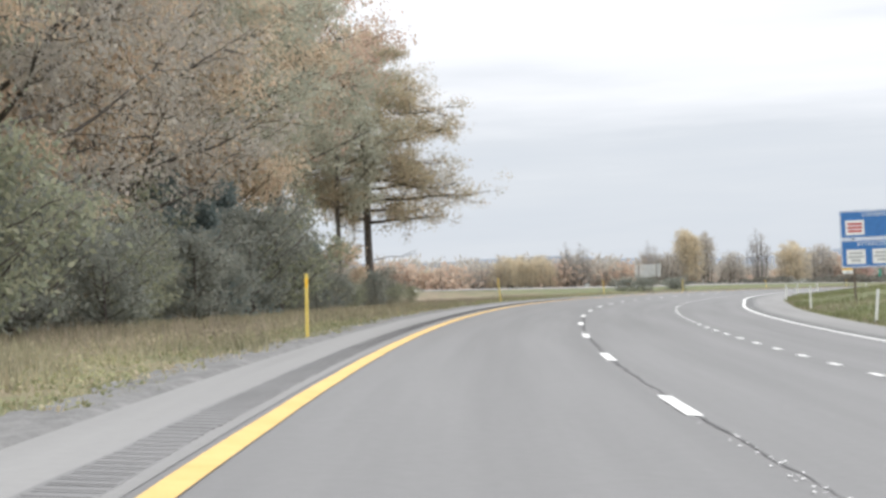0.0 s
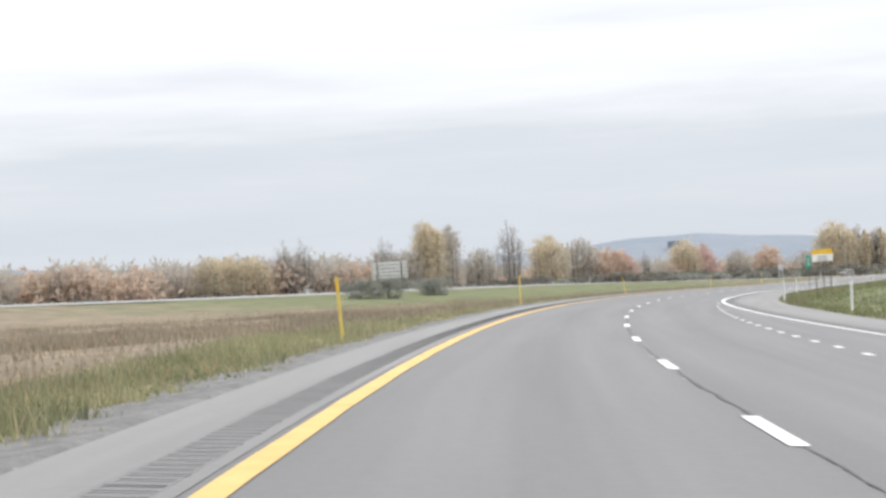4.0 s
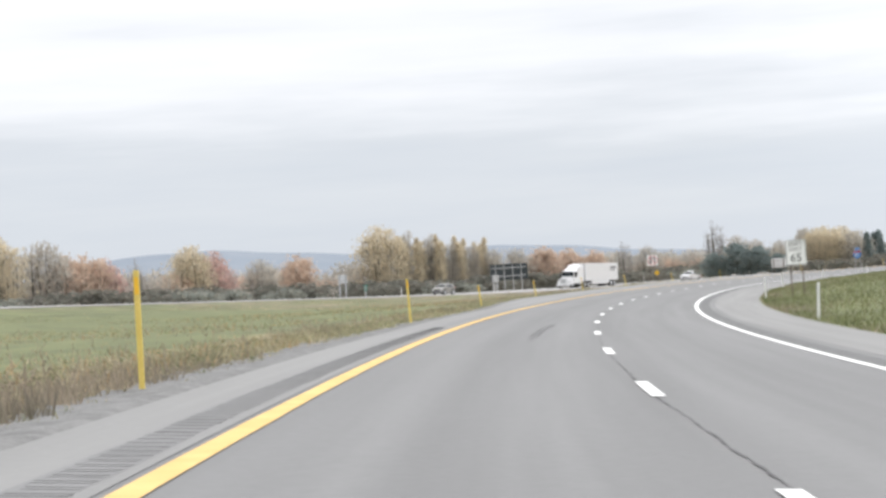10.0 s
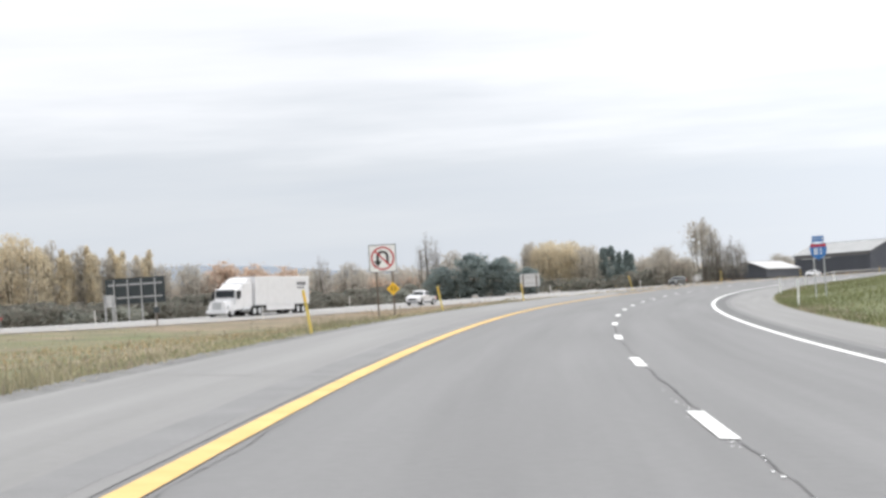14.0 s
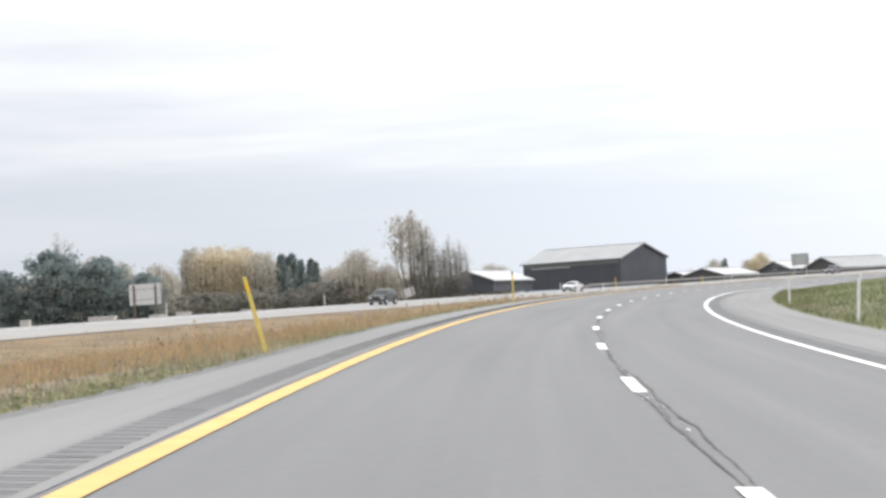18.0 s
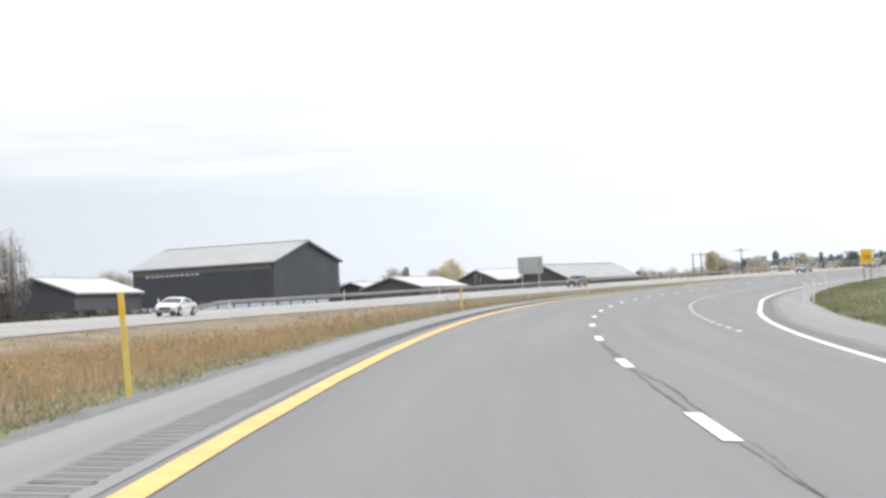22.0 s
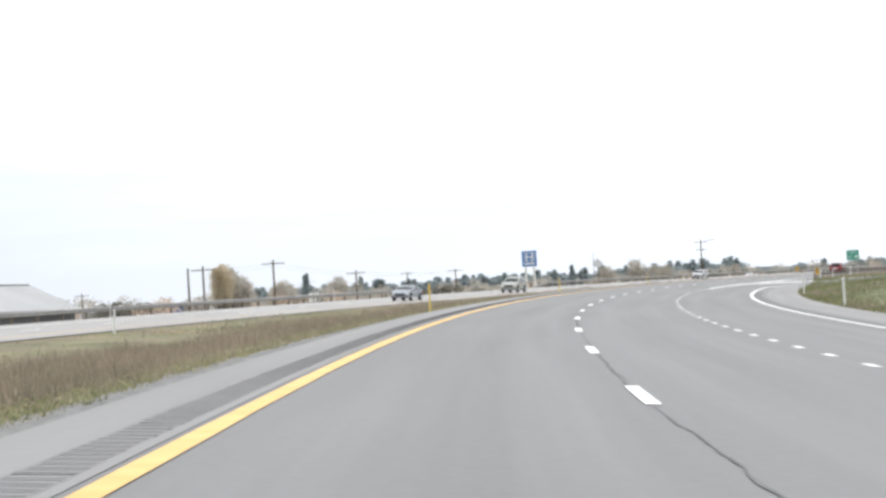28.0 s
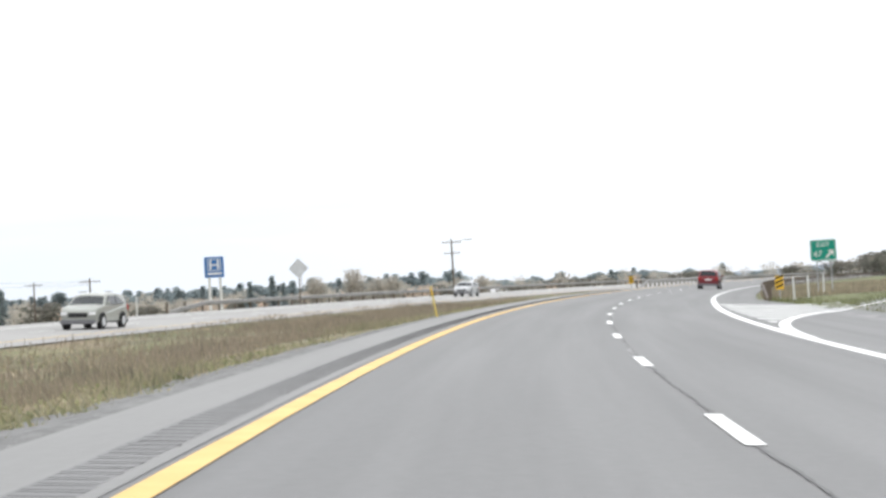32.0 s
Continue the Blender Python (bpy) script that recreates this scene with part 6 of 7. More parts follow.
# route shield
t = thing("route_sign", spot(534, 13.3, 0, -0.35), "blue route shield with direction plate on posts", "road sign")
plate(t, "direction_plate", 0, 3.62, 0.66, 0.33, M_SIGNB, round_=0.03)
lettering("SOUTH", 0.2, M_SIGNW, t, 0, -0.008, 3.62)
bm = bmesh.new()
prism(bm, [(-0.40, 3.38), (0, 3.33), (0.40, 3.38), (0.47, 3.05), (0.40, 2.72), (0.2, 2.55), (0, 2.45), (-0.2, 2.55), (-0.40, 2.72), (-0.47, 3.05)], -0.006, 0.0)
part("shield", bm, M_SIGNB, t)
bm = bmesh.new()
prism(bm, [(-0.38, 3.35), (0, 3.30), (0.38, 3.35), (0.43, 3.18), (-0.43, 3.18)], -0.0095, -0.0065)
part("shield_crown", bm, M_RED, t, "red band across the shield")
lettering("81", 0.55, M_SIGNW, t, 0, -0.008, 2.9)
for x_ in (-0.28, 0.28):
    square_post(t, x_, 3.75, 0.07, M_GALV)
# ramp speed
t = thing("ramp_speed_sign", spot(832, 18.2), "yellow ramp speed sign on two posts", "road sign")
plate(t, "sign_panel", 0, 2.7, 1.05, 1.25, M_SIGNY, round_=0.05)
lettering("30", 0.62, M_BLACK, t, 0, -0.008, 2.6)
for x_ in (-0.3, 0.3):
    square_post(t, x_, 3.2, 0.07)
# exit gore sign
t = thing("exit_sign", spot(sta(1131), 14.7, 0, -0.45), "green exit sign with arrow on two posts", "road sign")
plate(t, "sign_panel", 0, 3.1, 1.55, 1.28, M_SIGNG, round_=0.1)
outline(t, 0, 3.1, 1.5, 1.23, 0.03, M_SIGNW)
lettering("EXIT", 0.38, M_SIGNW, t, 0, -0.008, 3.42)
lettering("47", 0.52, M_SIGNW, t, -0.34, -0.008, 2.86)
bm = bmesh.new()
prism(bm, [(0.10, 2.68), (0.18, 2.60), (0.50, 2.93), (0.42, 3.01)], -0.0105, -0.0075)
prism(bm, [(0.25, 3.1), (0.60, 3.1), (0.60, 2.75)], -0.0105, -0.0075)
part("white_arrow", bm, M_SIGNW, t)
for x_ in (-0.42, 0.42):
    square_post(t, x_, 3.6, 0.08, M_GALV)
# hazard markers
for s_, o_, sgn in ((1081, 11.6, 1), (1162, -2.9, -1)):
    t = thing("hazard_marker", spot(s_, o_), "black and yellow striped hazard marker", "road sign", "striped hazard markers")
    plate(t, "marker_panel", 0, 1.0, 0.45, 0.75, M_SIGNY, round_=0.02)
    bm = bmesh.new()
    for k in range(3):
        z0 = 0.68 + 0.24 * k
        prism(bm, [(-0.2 * sgn, z0), (0.2 * sgn, z0 + 0.16), (0.2 * sgn, z0 + 0.27), (-0.2 * sgn, z0 + 0.11)], -0.0095, -0.0065)
    part("black_stripes", bm, M_BLACK, t)
    square_post(t, 0, 1.35, 0.06, M_GALV)


# signs of the other carriageway, seen from behind
def back_sign(s, o, w, h, z, posts, mat, label, slats=0, turn=0, name="sign_back", dark=M_WOODPOST):
    t = thing(name, spot(s, o, turn), label, "road sign")
    if slats:
        for k in range(slats):
            z0 = z - h / 2 + h * k / slats
            part("panel_strip", boxes((-w / 2, w / 2, -0.03, 0.0, z0 + 0.08, z0 + h / slats - 0.08), bevel=0.005), mat, t)
    else:
        plate(t, "sign_panel", 0, z, w, h, mat, y=0.0)
        part("back_rail", boxes((-w / 2 * 0.9, w / 2 * 0.9, -0.045, -0.006, z + h * 0.22, z + h * 0.28), (-w / 2 * 0.9, w / 2 * 0.9, -0.045, -0.006, z - h * 0.28, z - h * 0.22)), M_GALV, t)
    for k in range(posts):
        x = 0 if posts == 1 else -w * 0.34 + w * 0.68 * k / (posts - 1)
        part("post", boxes((x - 0.07, x + 0.07, -0.2, -0.05, -0.4, z + h * 0.45), bevel=0.01), dark, t)
    return t


back_sign(sta(439), -86.7, 7.2, 3.2, 5.0, 2, M_ALU, "pale metal back of a large guide sign on posts", 5)
back_sign(sta(642.1), -66.6, 7.6, 3.0, 4.6, 4, M_DARKBACK, "dark back of a large sign on four steel posts", dark=M_GALV)
back_sign(sta(632), -64.5, 1.3, 1.3, 3.3, 2, M_ALU, "small pale sign back on two posts", dark=M_GALV)
back_sign(sta(544.5), -51.7, 1.25, 1.1, 2.55, 2, M_ALU, "pale sign back on two posts in the median", dark=M_GALV)
back_sign(sta(585), -66, 0.5, 1.0, 2.4, 1, M_SIGNG, "narrow sign back on one post", dark=M_GALV)
back_sign(449, -119, 2.0, 1.3, 2.8, 2, M_ALU, "small white sign back beyond the road")
back_sign(sta(762.5), -61.5, 3.8, 2.3, 3.6, 2, M_ALU, "pale double sign back on two dark posts")
back_sign(sta(822), -53, 1.95, 1.25, 2.0, 2, M_ALU, "tilted pale board leaning by the thicket").matrix_world @= pose(0, 0, 0, 0, -14, 0)
back_sign(sta(968), -39, 3.9, 2.5, 3.4, 2, M_GALV, "pale grey back of a guide sign on two posts", dark=M_GALV)
back_sign(sta(1234.6), -108.4, 2.4, 2.6, 2.6, 1, M_SIGNW, "plain white board on a post beyond the road")
t = thing("diamond_sign_back", spot(1130, -27), "pale diamond sign back on a wooden post", "road sign")
bm = bmesh.new()
prism(bm, [(0, 4.0), (0.86, 3.14), (0, 2.28), (-0.86, 3.14)], -0.006, 0)
part("sign_panel", bm, M_ALU, t)
square_post(t, 0, 3.6, 0.09)
t = thing("mailbox_post", spot(575, -42), "dark mile post standing in the median", "post")
part("post", boxes((-0.05, 0.05, -0.05, 0.05, -0.2, 1.5), bevel=0.01), M_WOODPOST, t)
part("post_box", boxes((-0.25, 0.25, -0.12, 0.12, 1.15, 1.65), bevel=0.03), M_DARKBACK, t, "dark box on top")


# ---- guard rails ----
M_DULLRAIL = material("dull_grey_steel", (0.24, 0.235, 0.23), (0.33, 0.325, 0.32), 0.7, 1.5, 30, 0.15, 0.4)
M_RUSTRAIL = material("weathered_brown_steel", (0.13, 0.11, 0.095), (0.22, 0.19, 0.165), 0.8, 1.5, 30, 0.2, 0.3)
def guard_rail(s0, s1, off, label, face=1, first_drop=True, steel=M_GALV):
    """W-beam on posts along the road between s0 and s1."""
    t = thing("guard_rail", pose(0, 0, 0), label, "guard rail")
    ss = np.arange(s0, s1, 3.8)
    prof = [(0.0, 0.50), (0.07, 0.55), (0.07, 0.60), (0.0, 0.66), (0.07, 0.72), (0.07, 0.77), (0.0, 0.82)]
    V, F = [], []
    for s in ss:
        o = off(s)
        drop = 0.0
        if first_drop and s < s0 + 7.5:
            drop = 0.55 * (1 - (s - s0) / 7.6)
        for d, z in prof:
            x, y = xy(s, o + d * face)
            V.append((float(x), float(y), float(ground_z(s, off(s))) + z - drop))
    k = len(prof)
    for i in range(len(ss) - 1):
        for j in range(k - 1):
            F.append((i * k + j, i * k + j + 1, (i + 1) * k + j + 1, (i + 1) * k + j))
    beam = raw("rail_beam", V, F, steel, t)
    beam.modifiers.new("thickness", "SOLIDIFY").thickness = 0.012
    me = None
    for s in ss:
        o = off(s) - 0.12 * face
        if me is None:
            first = part("rail_post", boxes((-0.07, 0.07, -0.08, 0.08, -0.3, 0.85), bevel=0.008), M_WOODPOST, t)
            me = first.data
            ob = first
        else:
            ob = new("rail_post", me)
            ob.parent = t
        ob.matrix_local = spot(s, o)
    return t


guard_rail(818, 1056, lambda s: float(opp_o(s)) - 7.7, "dull grey guard rail along the other carriageway", 1, steel=M_DULLRAIL)
guard_rail(1107, 1420, lambda s: float(opp_o(s)) - 7.9, "long dull guard rail along the other carriageway", 1, steel=M_DULLRAIL)
guard_rail(1164, 1480, lambda s: -2.5, "dull galvanised guard rail along the median side", 1, steel=M_DULLRAIL)
guard_rail(1082, 1480, lambda s: 11.0, "weathered brown guard rail along the outer shoulder", -1, steel=M_RUSTRAIL)


# ---- utility poles and wires ----
WIRE = plain("dark_wire", (0.05, 0.05, 0.055), 0.6)


def utility_pole(x, y, top, label, arms=1, lamp=False, turn=-60):
    z = ground_at(x, y)
    h = top - z
    t = thing("utility_pole", pose(x, y, z, 0, 0, turn), label, "utility pole", "utility poles beyond the road")
    part("pole", tube(bmesh.new(), (0, 0, -0.5), (0, 0, h), 0.17, 0.12, 10), M_WOODPOST, t)
    for k in range(arms):
        zz = h - 0.5 - 1.6 * k
        part("crossarm", boxes((-1.5 + 0.3 * k, 1.5 - 0.3 * k, -0.06, 0.06, zz - 0.06, zz + 0.06), bevel=0.01), M_WOODPOST, t)
        for x_ in (-1.35, -0.6, 0.6, 1.35):
            part("insulator", tube(bmesh.new(), (x_ * (1 - 0.2 * k), 0, zz + 0.06), (x_ * (1 - 0.2 * k), 0, zz + 0.24), 0.05, 0.035, 8), M_GALV, t)
    if lamp:
        part("lamp_arm", tube(bmesh.new(), (0, 0, h - 0.6), (2.2, 0, h - 0.15), 0.05, 0.04, 8), M_GALV, t)
        part("lamp_head", boxes((2.0, 3.1, -0.17, 0.17, h - 0.25, h - 0.06), bevel=0.05), M_ALU, t)
    return (x, y, z + h - 0.3)


tops = [utility_pole(674, 812, 17.3, "wooden utility pole beside a tree"), utility_pole(691, 811, 18.0, "tall wooden utility pole with crossarm"), utility_pole(740, 822, 17.0, "wooden utility pole with crossarm"),
        utility_pole(831, 842, 18.0, "wooden utility pole with crossarm"), utility_pole(881, 875, 19.1, "wooden utility pole with crossarm")]
utility_pole(672, 813, 17.1, "wooden utility pole without crossarm", 0)
utility_pole(857, 796, 21.0, "wooden street light pole with two crossarms", 2, True, -60)
utility_pole(796, 911, 17.4, "short far utility pole with crossarm")
utility_pole(1337, 976, 31.0, "tall thin far mast", 0)


def wire(a, b, sag):
    cu = bpy.data.curves.new("wire", "CURVE")
    cu.dimensions, cu.bevel_depth, cu.bevel_resolution = "3D", 0.010, 1
    sp = cu.splines.new("POLY")
    sp.points.add(12)
    for k in range(13):
        u = k / 12
        q = Vector(a).lerp(Vector(b), u)
        sp.points[k].co = (q.x, q.y, q.z - sag * 4 * u * (1 - u), 1)
    tmp = bpy.data.objects.new("wire", cu)
    me = bpy.data.meshes.new_from_object(tmp)
    bpy.data.objects.remove(tmp)
    me.materials.clear()
    me.materials.append(WIRE)
    return tagged(new("overhead_wire", me), "thin dark overhead wire between utility poles", "wire", "overhead wires")


for a, b in zip(tops[:-1], tops[1:]):
    for dz in (0.0, -0.5):
        wire((a[0], a[1], a[2] + dz), (b[0], b[1], b[2] + dz), 0.3)
wire((600, 800, 11.5), (648, 783, 14.0), 0.6)


# ---- buildings ----
M_SIDING = material("dark_charcoal_siding", (0.052, 0.056, 0.072), (0.070, 0.075, 0.092), 0.6, 0.3, 8, 0.1, stretch=(1, 1, 0.2))
M_ROOF = material("pale_metal_roof", (0.33, 0.335, 0.335), (0.41, 0.415, 0.415), 0.6, 0.2, 6, 0.08, 0.2)
M_ROOFW = material("white_metal_roof", (0.42, 0.42, 0.42), (0.52, 0.52, 0.52), 0.6, 0.2, 6, 0.08)
M_FASCIA = plain("grey_fascia", (0.16, 0.16, 0.17), 0.6)
M_BROWNWALL = plain("dark_board_wall", (0.085, 0.085, 0.09), 0.8)


def gable_building(name, x, y, turn, length, half, z0, eave, ridge, wall, roof, label, overhang=0.45, band=False, windows=(), ribs=False):
    """A gabled hall: near gable at y = 0, ridge running along +y; turn: clockwise compass bearing of the ridge."""
    t = thing(name, pose(x, y, z0, 0, 0, -turn), label, "building")
    e, r = eave - z0, ridge - z0
    body = part("wall", prism(bmesh.new(), [(-half, -0.6), (half, -0.6), (half, e), (0, r), (-half, e)], 0, length), wall, t)
    # vertical ribs of the cladding
    if ribs:
        for k in range(1, int(2 * half / 0.9)):
            xx = -half + 0.9 * k
            top = e + (r - e) * (1 - abs(xx) / half) - 0.05
            part("cladding_rib", boxes((xx - 0.04, xx + 0.04, -0.035, 0.0, 0, top)), wall, body)
        for sgn in (-1, 1):
            first = None
            for k in range(1, int(length / 0.9)):
                if first is None:
                    ob = first = part("cladding_rib", boxes((sgn * half - (0.035 if sgn < 0 else 0), sgn * half + (0.035 if sgn > 0 else 0), -0.04, 0.04, 0, e - 0.1)), wall, body)
                else:
                    ob = new("cladding_rib", first.data)
                    ob.parent = body
                ob.location = (0, 0.9 * k, 0)
    for sgn in (-1, 1):
        slope = (r - e) / half
        ov = overhang
        bm = bmesh.new()
        prism(bm, [(0, r + 0.14), (sgn * (half + ov), e - slope * ov + 0.14), (sgn * (half + ov), e - slope * ov + 0.02), (0, r + 0.02)], -ov, length + ov)
        pan = part("roof", bm, roof, t)
        if ribs:
            n = int((length + 2 * ov) / 1.2)
            bm = prism(bmesh.new(), [(0, r + 0.19), (sgn * (half + ov), e - slope * ov + 0.19), (sgn * (half + ov), e - slope * ov + 0.13), (0, r + 0.13)], -0.03, 0.03)
            first = part("roof_seam", bm, roof, pan)
            for k in range(n + 1):
                ob = first if k == 0 else new("roof_seam", first.data)
                ob.parent = pan
                ob.location = (0, -ov + (length + 2 * ov) * k / n, 0)
        part("fascia", boxes((sgn * (half + ov) - 0.04, sgn * (half + ov) + 0.04, -ov, length + ov, e - slope * ov - 0.16, e - slope * ov + 0.06)), M_FASCIA, t)
        bm = bmesh.new()
        prism(bm, [(0, r + 0.06), (sgn * (half + ov), e - slope * ov + 0.06), (sgn * (half + ov), e - slope * ov - 0.16), (0, r - 0.16)], -ov - 0.04, -ov)
        part("barge_board", bm, M_FASCIA, t)
    part("ridge_cap", boxes((-0.25, 0.25, -overhang, length + overhang, r + 0.1, r + 0.2), bevel=0.03), roof, t)
    if band:
        for sgn in (-1, 1):
            part("clerestory_band", boxes((sgn * half - 0.06, sgn * half + 0.06, 0.4, length - 0.4, e - 1.05, e - 0.35)), M_FASCIA, t, "paler band under the eave")
        for k in range(11):
            yy = length * (0.52 + 0.036 * k)
            part("vent_opening", boxes((-half - 0.09, -half - 0.06, yy, yy + 0.55, e - 1.32, e - 1.14)), M_SIGNW, t, "pale vent under the eave")
    for wx, wz, ww, wh in windows:
        wn = part("window", boxes((wx - ww / 2, wx + ww / 2, -0.06, 0.0, wz - wh / 2, wz + wh / 2)), M_SIGNW, t, "white gable window")
        part("pane", boxes((wx - ww / 2 + 0.08, wx + ww / 2 - 0.08, -0.075, -0.06, wz - wh / 2 + 0.08, wz + wh / 2 - 0.08)), M_GLASSD, wn)
    return t


gable_building("barn", 520.0, 793.6, -12.4, 25.3, 10.3, 11.4, 16.8, 19.9, M_SIDING, M_ROOF, "large charcoal metal barn with pale gable roof", band=True, ribs=True)
gable_building("shed", 460.9, 787.9, 62, 26, 5.5, 11.4, 13.1, 15.2, M_SIDING, M_ROOFW, "low charcoal shed with white metal roof")
gable_building("long_shed", 604.3, 807.9, 82.0, 32.9, 5.6, 10.9, 12.7, 15.4, M_BROWNWALL, M_ROOF, "long low shed with pale grey roof", ribs=True)
gable_building("gable_house", 614.2, 830.9, 111.7, 25, 8.5, 10.9, 13.2, 15.4, M_SIDING, M_ROOFW, "dark gabled house with two white windows", windows=((-0.8, 2.9, 0.9, 1.5), (0.9, 2.9, 0.9, 1.5)))
gable_building("low_shed", 521.5, 778.3, 67, 28, 4.5, 10.9, 11.9, 13.4, M_BROWNWALL, M_ROOFW, "low shed with white roof behind a fence")
gable_building("low_shed", 536.5, 799.0, 72, 13, 4.0, 10.9, 11.8, 13.2, M_BROWNWALL, M_ROOFW, "low shed with bright white roof")
gable_building("far_hall", 718.9, 937.7, 75, 30, 8.0, 10.9, 14.2, 16.0, M_ROOFW, M_ROOFW, "far pale hall with white roof")
M_BLUEWALL = plain("blue_metal_wall", (0.04, 0.15, 0.42), 0.5)
gable_building("blue_shed", 879, 941, 40, 9, 4.2, 9.0, 14.2, 15.2, M_BLUEWALL, M_BLUEWALL, "far blue metal shed beyond the yard")

t = thing("paddock_fence", pose(0, 0, 0), "grey board fence along the sheds", "fence")
for k in range(34):
    x_, y_ = 521 + 2.8 * k, 766 + 0.94 * k + 0.01 * k * k
    z_ = ground_at(x_, y_)
    ob = part("fence_post", boxes((-0.07, 0.07, -0.07, 0.07, -0.2, 1.4), bevel=0.01), M_WOODPOST, t)
    ob.location = (x_, y_, z_)
    if k < 33:
        for h_ in (0.6, 1.15):
            x1, y1 = 521 + 2.8 * (k + 1), 766 + 0.94 * (k + 1) + 0.01 * (k + 1) ** 2
            a, b = Vector((x_, y_, z_ + h_)), Vector((x1, y1, ground_at(x1, y1) + h_))
            bm = bmesh.new()
            tube(bm, a, b, 0.06, 0.06, 5)
            part("fence_rail", bm, M_WOODPOST, t)

# dealer's pole sign
z_ = ground_at(962, 873)
t = thing("dealer_sign", pose(962, 873, z_, 0, 0, -62), "blue dealer sign on two tall white posts", "pole sign")
k_ = 21.9 - z_
plate(t, "sign_box", 0, k_, 4.1, 4.4, M_SIGNB, y=0.0, thick=0.5, round_=0.1)
bm = boxes((-1.0, -0.62, -0.53, -0.5, k_ - 0.5, k_ + 1.5), (0.62, 1.0, -0.53, -0.5, k_ - 0.5, k_ + 1.5), (-0.7, 0.7, -0.53, -0.5, k_ + 0.3, k_ + 0.62))
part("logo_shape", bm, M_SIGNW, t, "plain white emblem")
outline(t, 0, k_ + 0.5, 2.9, 2.5, 0.14, M_SIGNW, y=-0.53)
part("name_bar", boxes((-1.5, 1.5, -0.53, -0.5, k_ - 1.6, k_ - 1.15)), M_SIGNW, t, "white bar of lettering")
for x_ in (-1.15, 1.15):
    part("post", tube(bmesh.new(), (x_, -0.25, -0.5), (x_, -0.25, k_ - 2.1), 0.3, 0.3, 12), M_POST_W, t)


# ---- vehicles ----
def wheel(t, x, y, r, w):
    side = 1 if x > 0 else -1
    bm = tube(bmesh.new(), (x - w / 2, y, r), (x + w / 2, y, r), r, r, 20)
    edges = [e for e in bm.edges if len(e.link_faces) == 2 and e.calc_face_angle(0) > 1.0]
    bmesh.ops.bevel(bm, geom=edges, offset=0.03, segments=2, affect="EDGES")
    wh = part("wheel", bm, M_TYRE, t)
    part("rim", tube(bmesh.new(), (x + side * (w / 2 - 0.02), y, r), (x + side * (w / 2 + 0.008), y, r), r * 0.66, r * 0.6, 14), M_ALU, wh)
    part("hub", tube(bmesh.new(), (x + side * (w / 2), y, r), (x + side * (w / 2 + 0.02), y, r), r * 0.2, r * 0.15, 8), M_GALV, wh)


# side views of the bodies from the rear bumper over the roof to the nose: share of half length, share of height
SIDES = {
    "sedan": [(-0.97, 0.20), (-1.0, 0.40), (-0.985, 0.60), (-0.93, 0.675), (-0.68, 0.70), (-0.42, 0.90), (-0.18, 0.985), (0.02, 1.0), (0.20, 0.955), (0.54, 0.69), (0.80, 0.63), (0.94, 0.54), (1.0, 0.40), (0.985, 0.19)],
    "suv": [(-0.97, 0.20), (-1.0, 0.38), (-0.985, 0.56), (-0.95, 0.63), (-0.87, 0.90), (-0.74, 0.97), (-0.35, 1.0), (0.02, 0.995), (0.24, 0.94), (0.54, 0.66), (0.84, 0.60), (0.96, 0.52), (1.0, 0.38), (0.985, 0.20)],
    "van": [(-0.97, 0.20), (-1.0, 0.36), (-0.99, 0.52), (-0.965, 0.60), (-0.90, 0.90), (-0.80, 0.97), (-0.35, 1.0), (0.05, 0.99), (0.30, 0.93), (0.66, 0.62), (0.86, 0.55), (0.96, 0.47), (1.0, 0.35), (0.985, 0.19)],
    "pickup": [(-0.985, 0.24), (-1.0, 0.38), (-0.995, 0.54), (-0.98, 0.58), (-0.14, 0.60), (-0.10, 0.90), (-0.04, 0.975), (0.06, 1.0), (0.24, 0.95), (0.50, 0.66), (0.84, 0.61), (0.95, 0.53), (1.0, 0.40), (0.985, 0.24)],
}


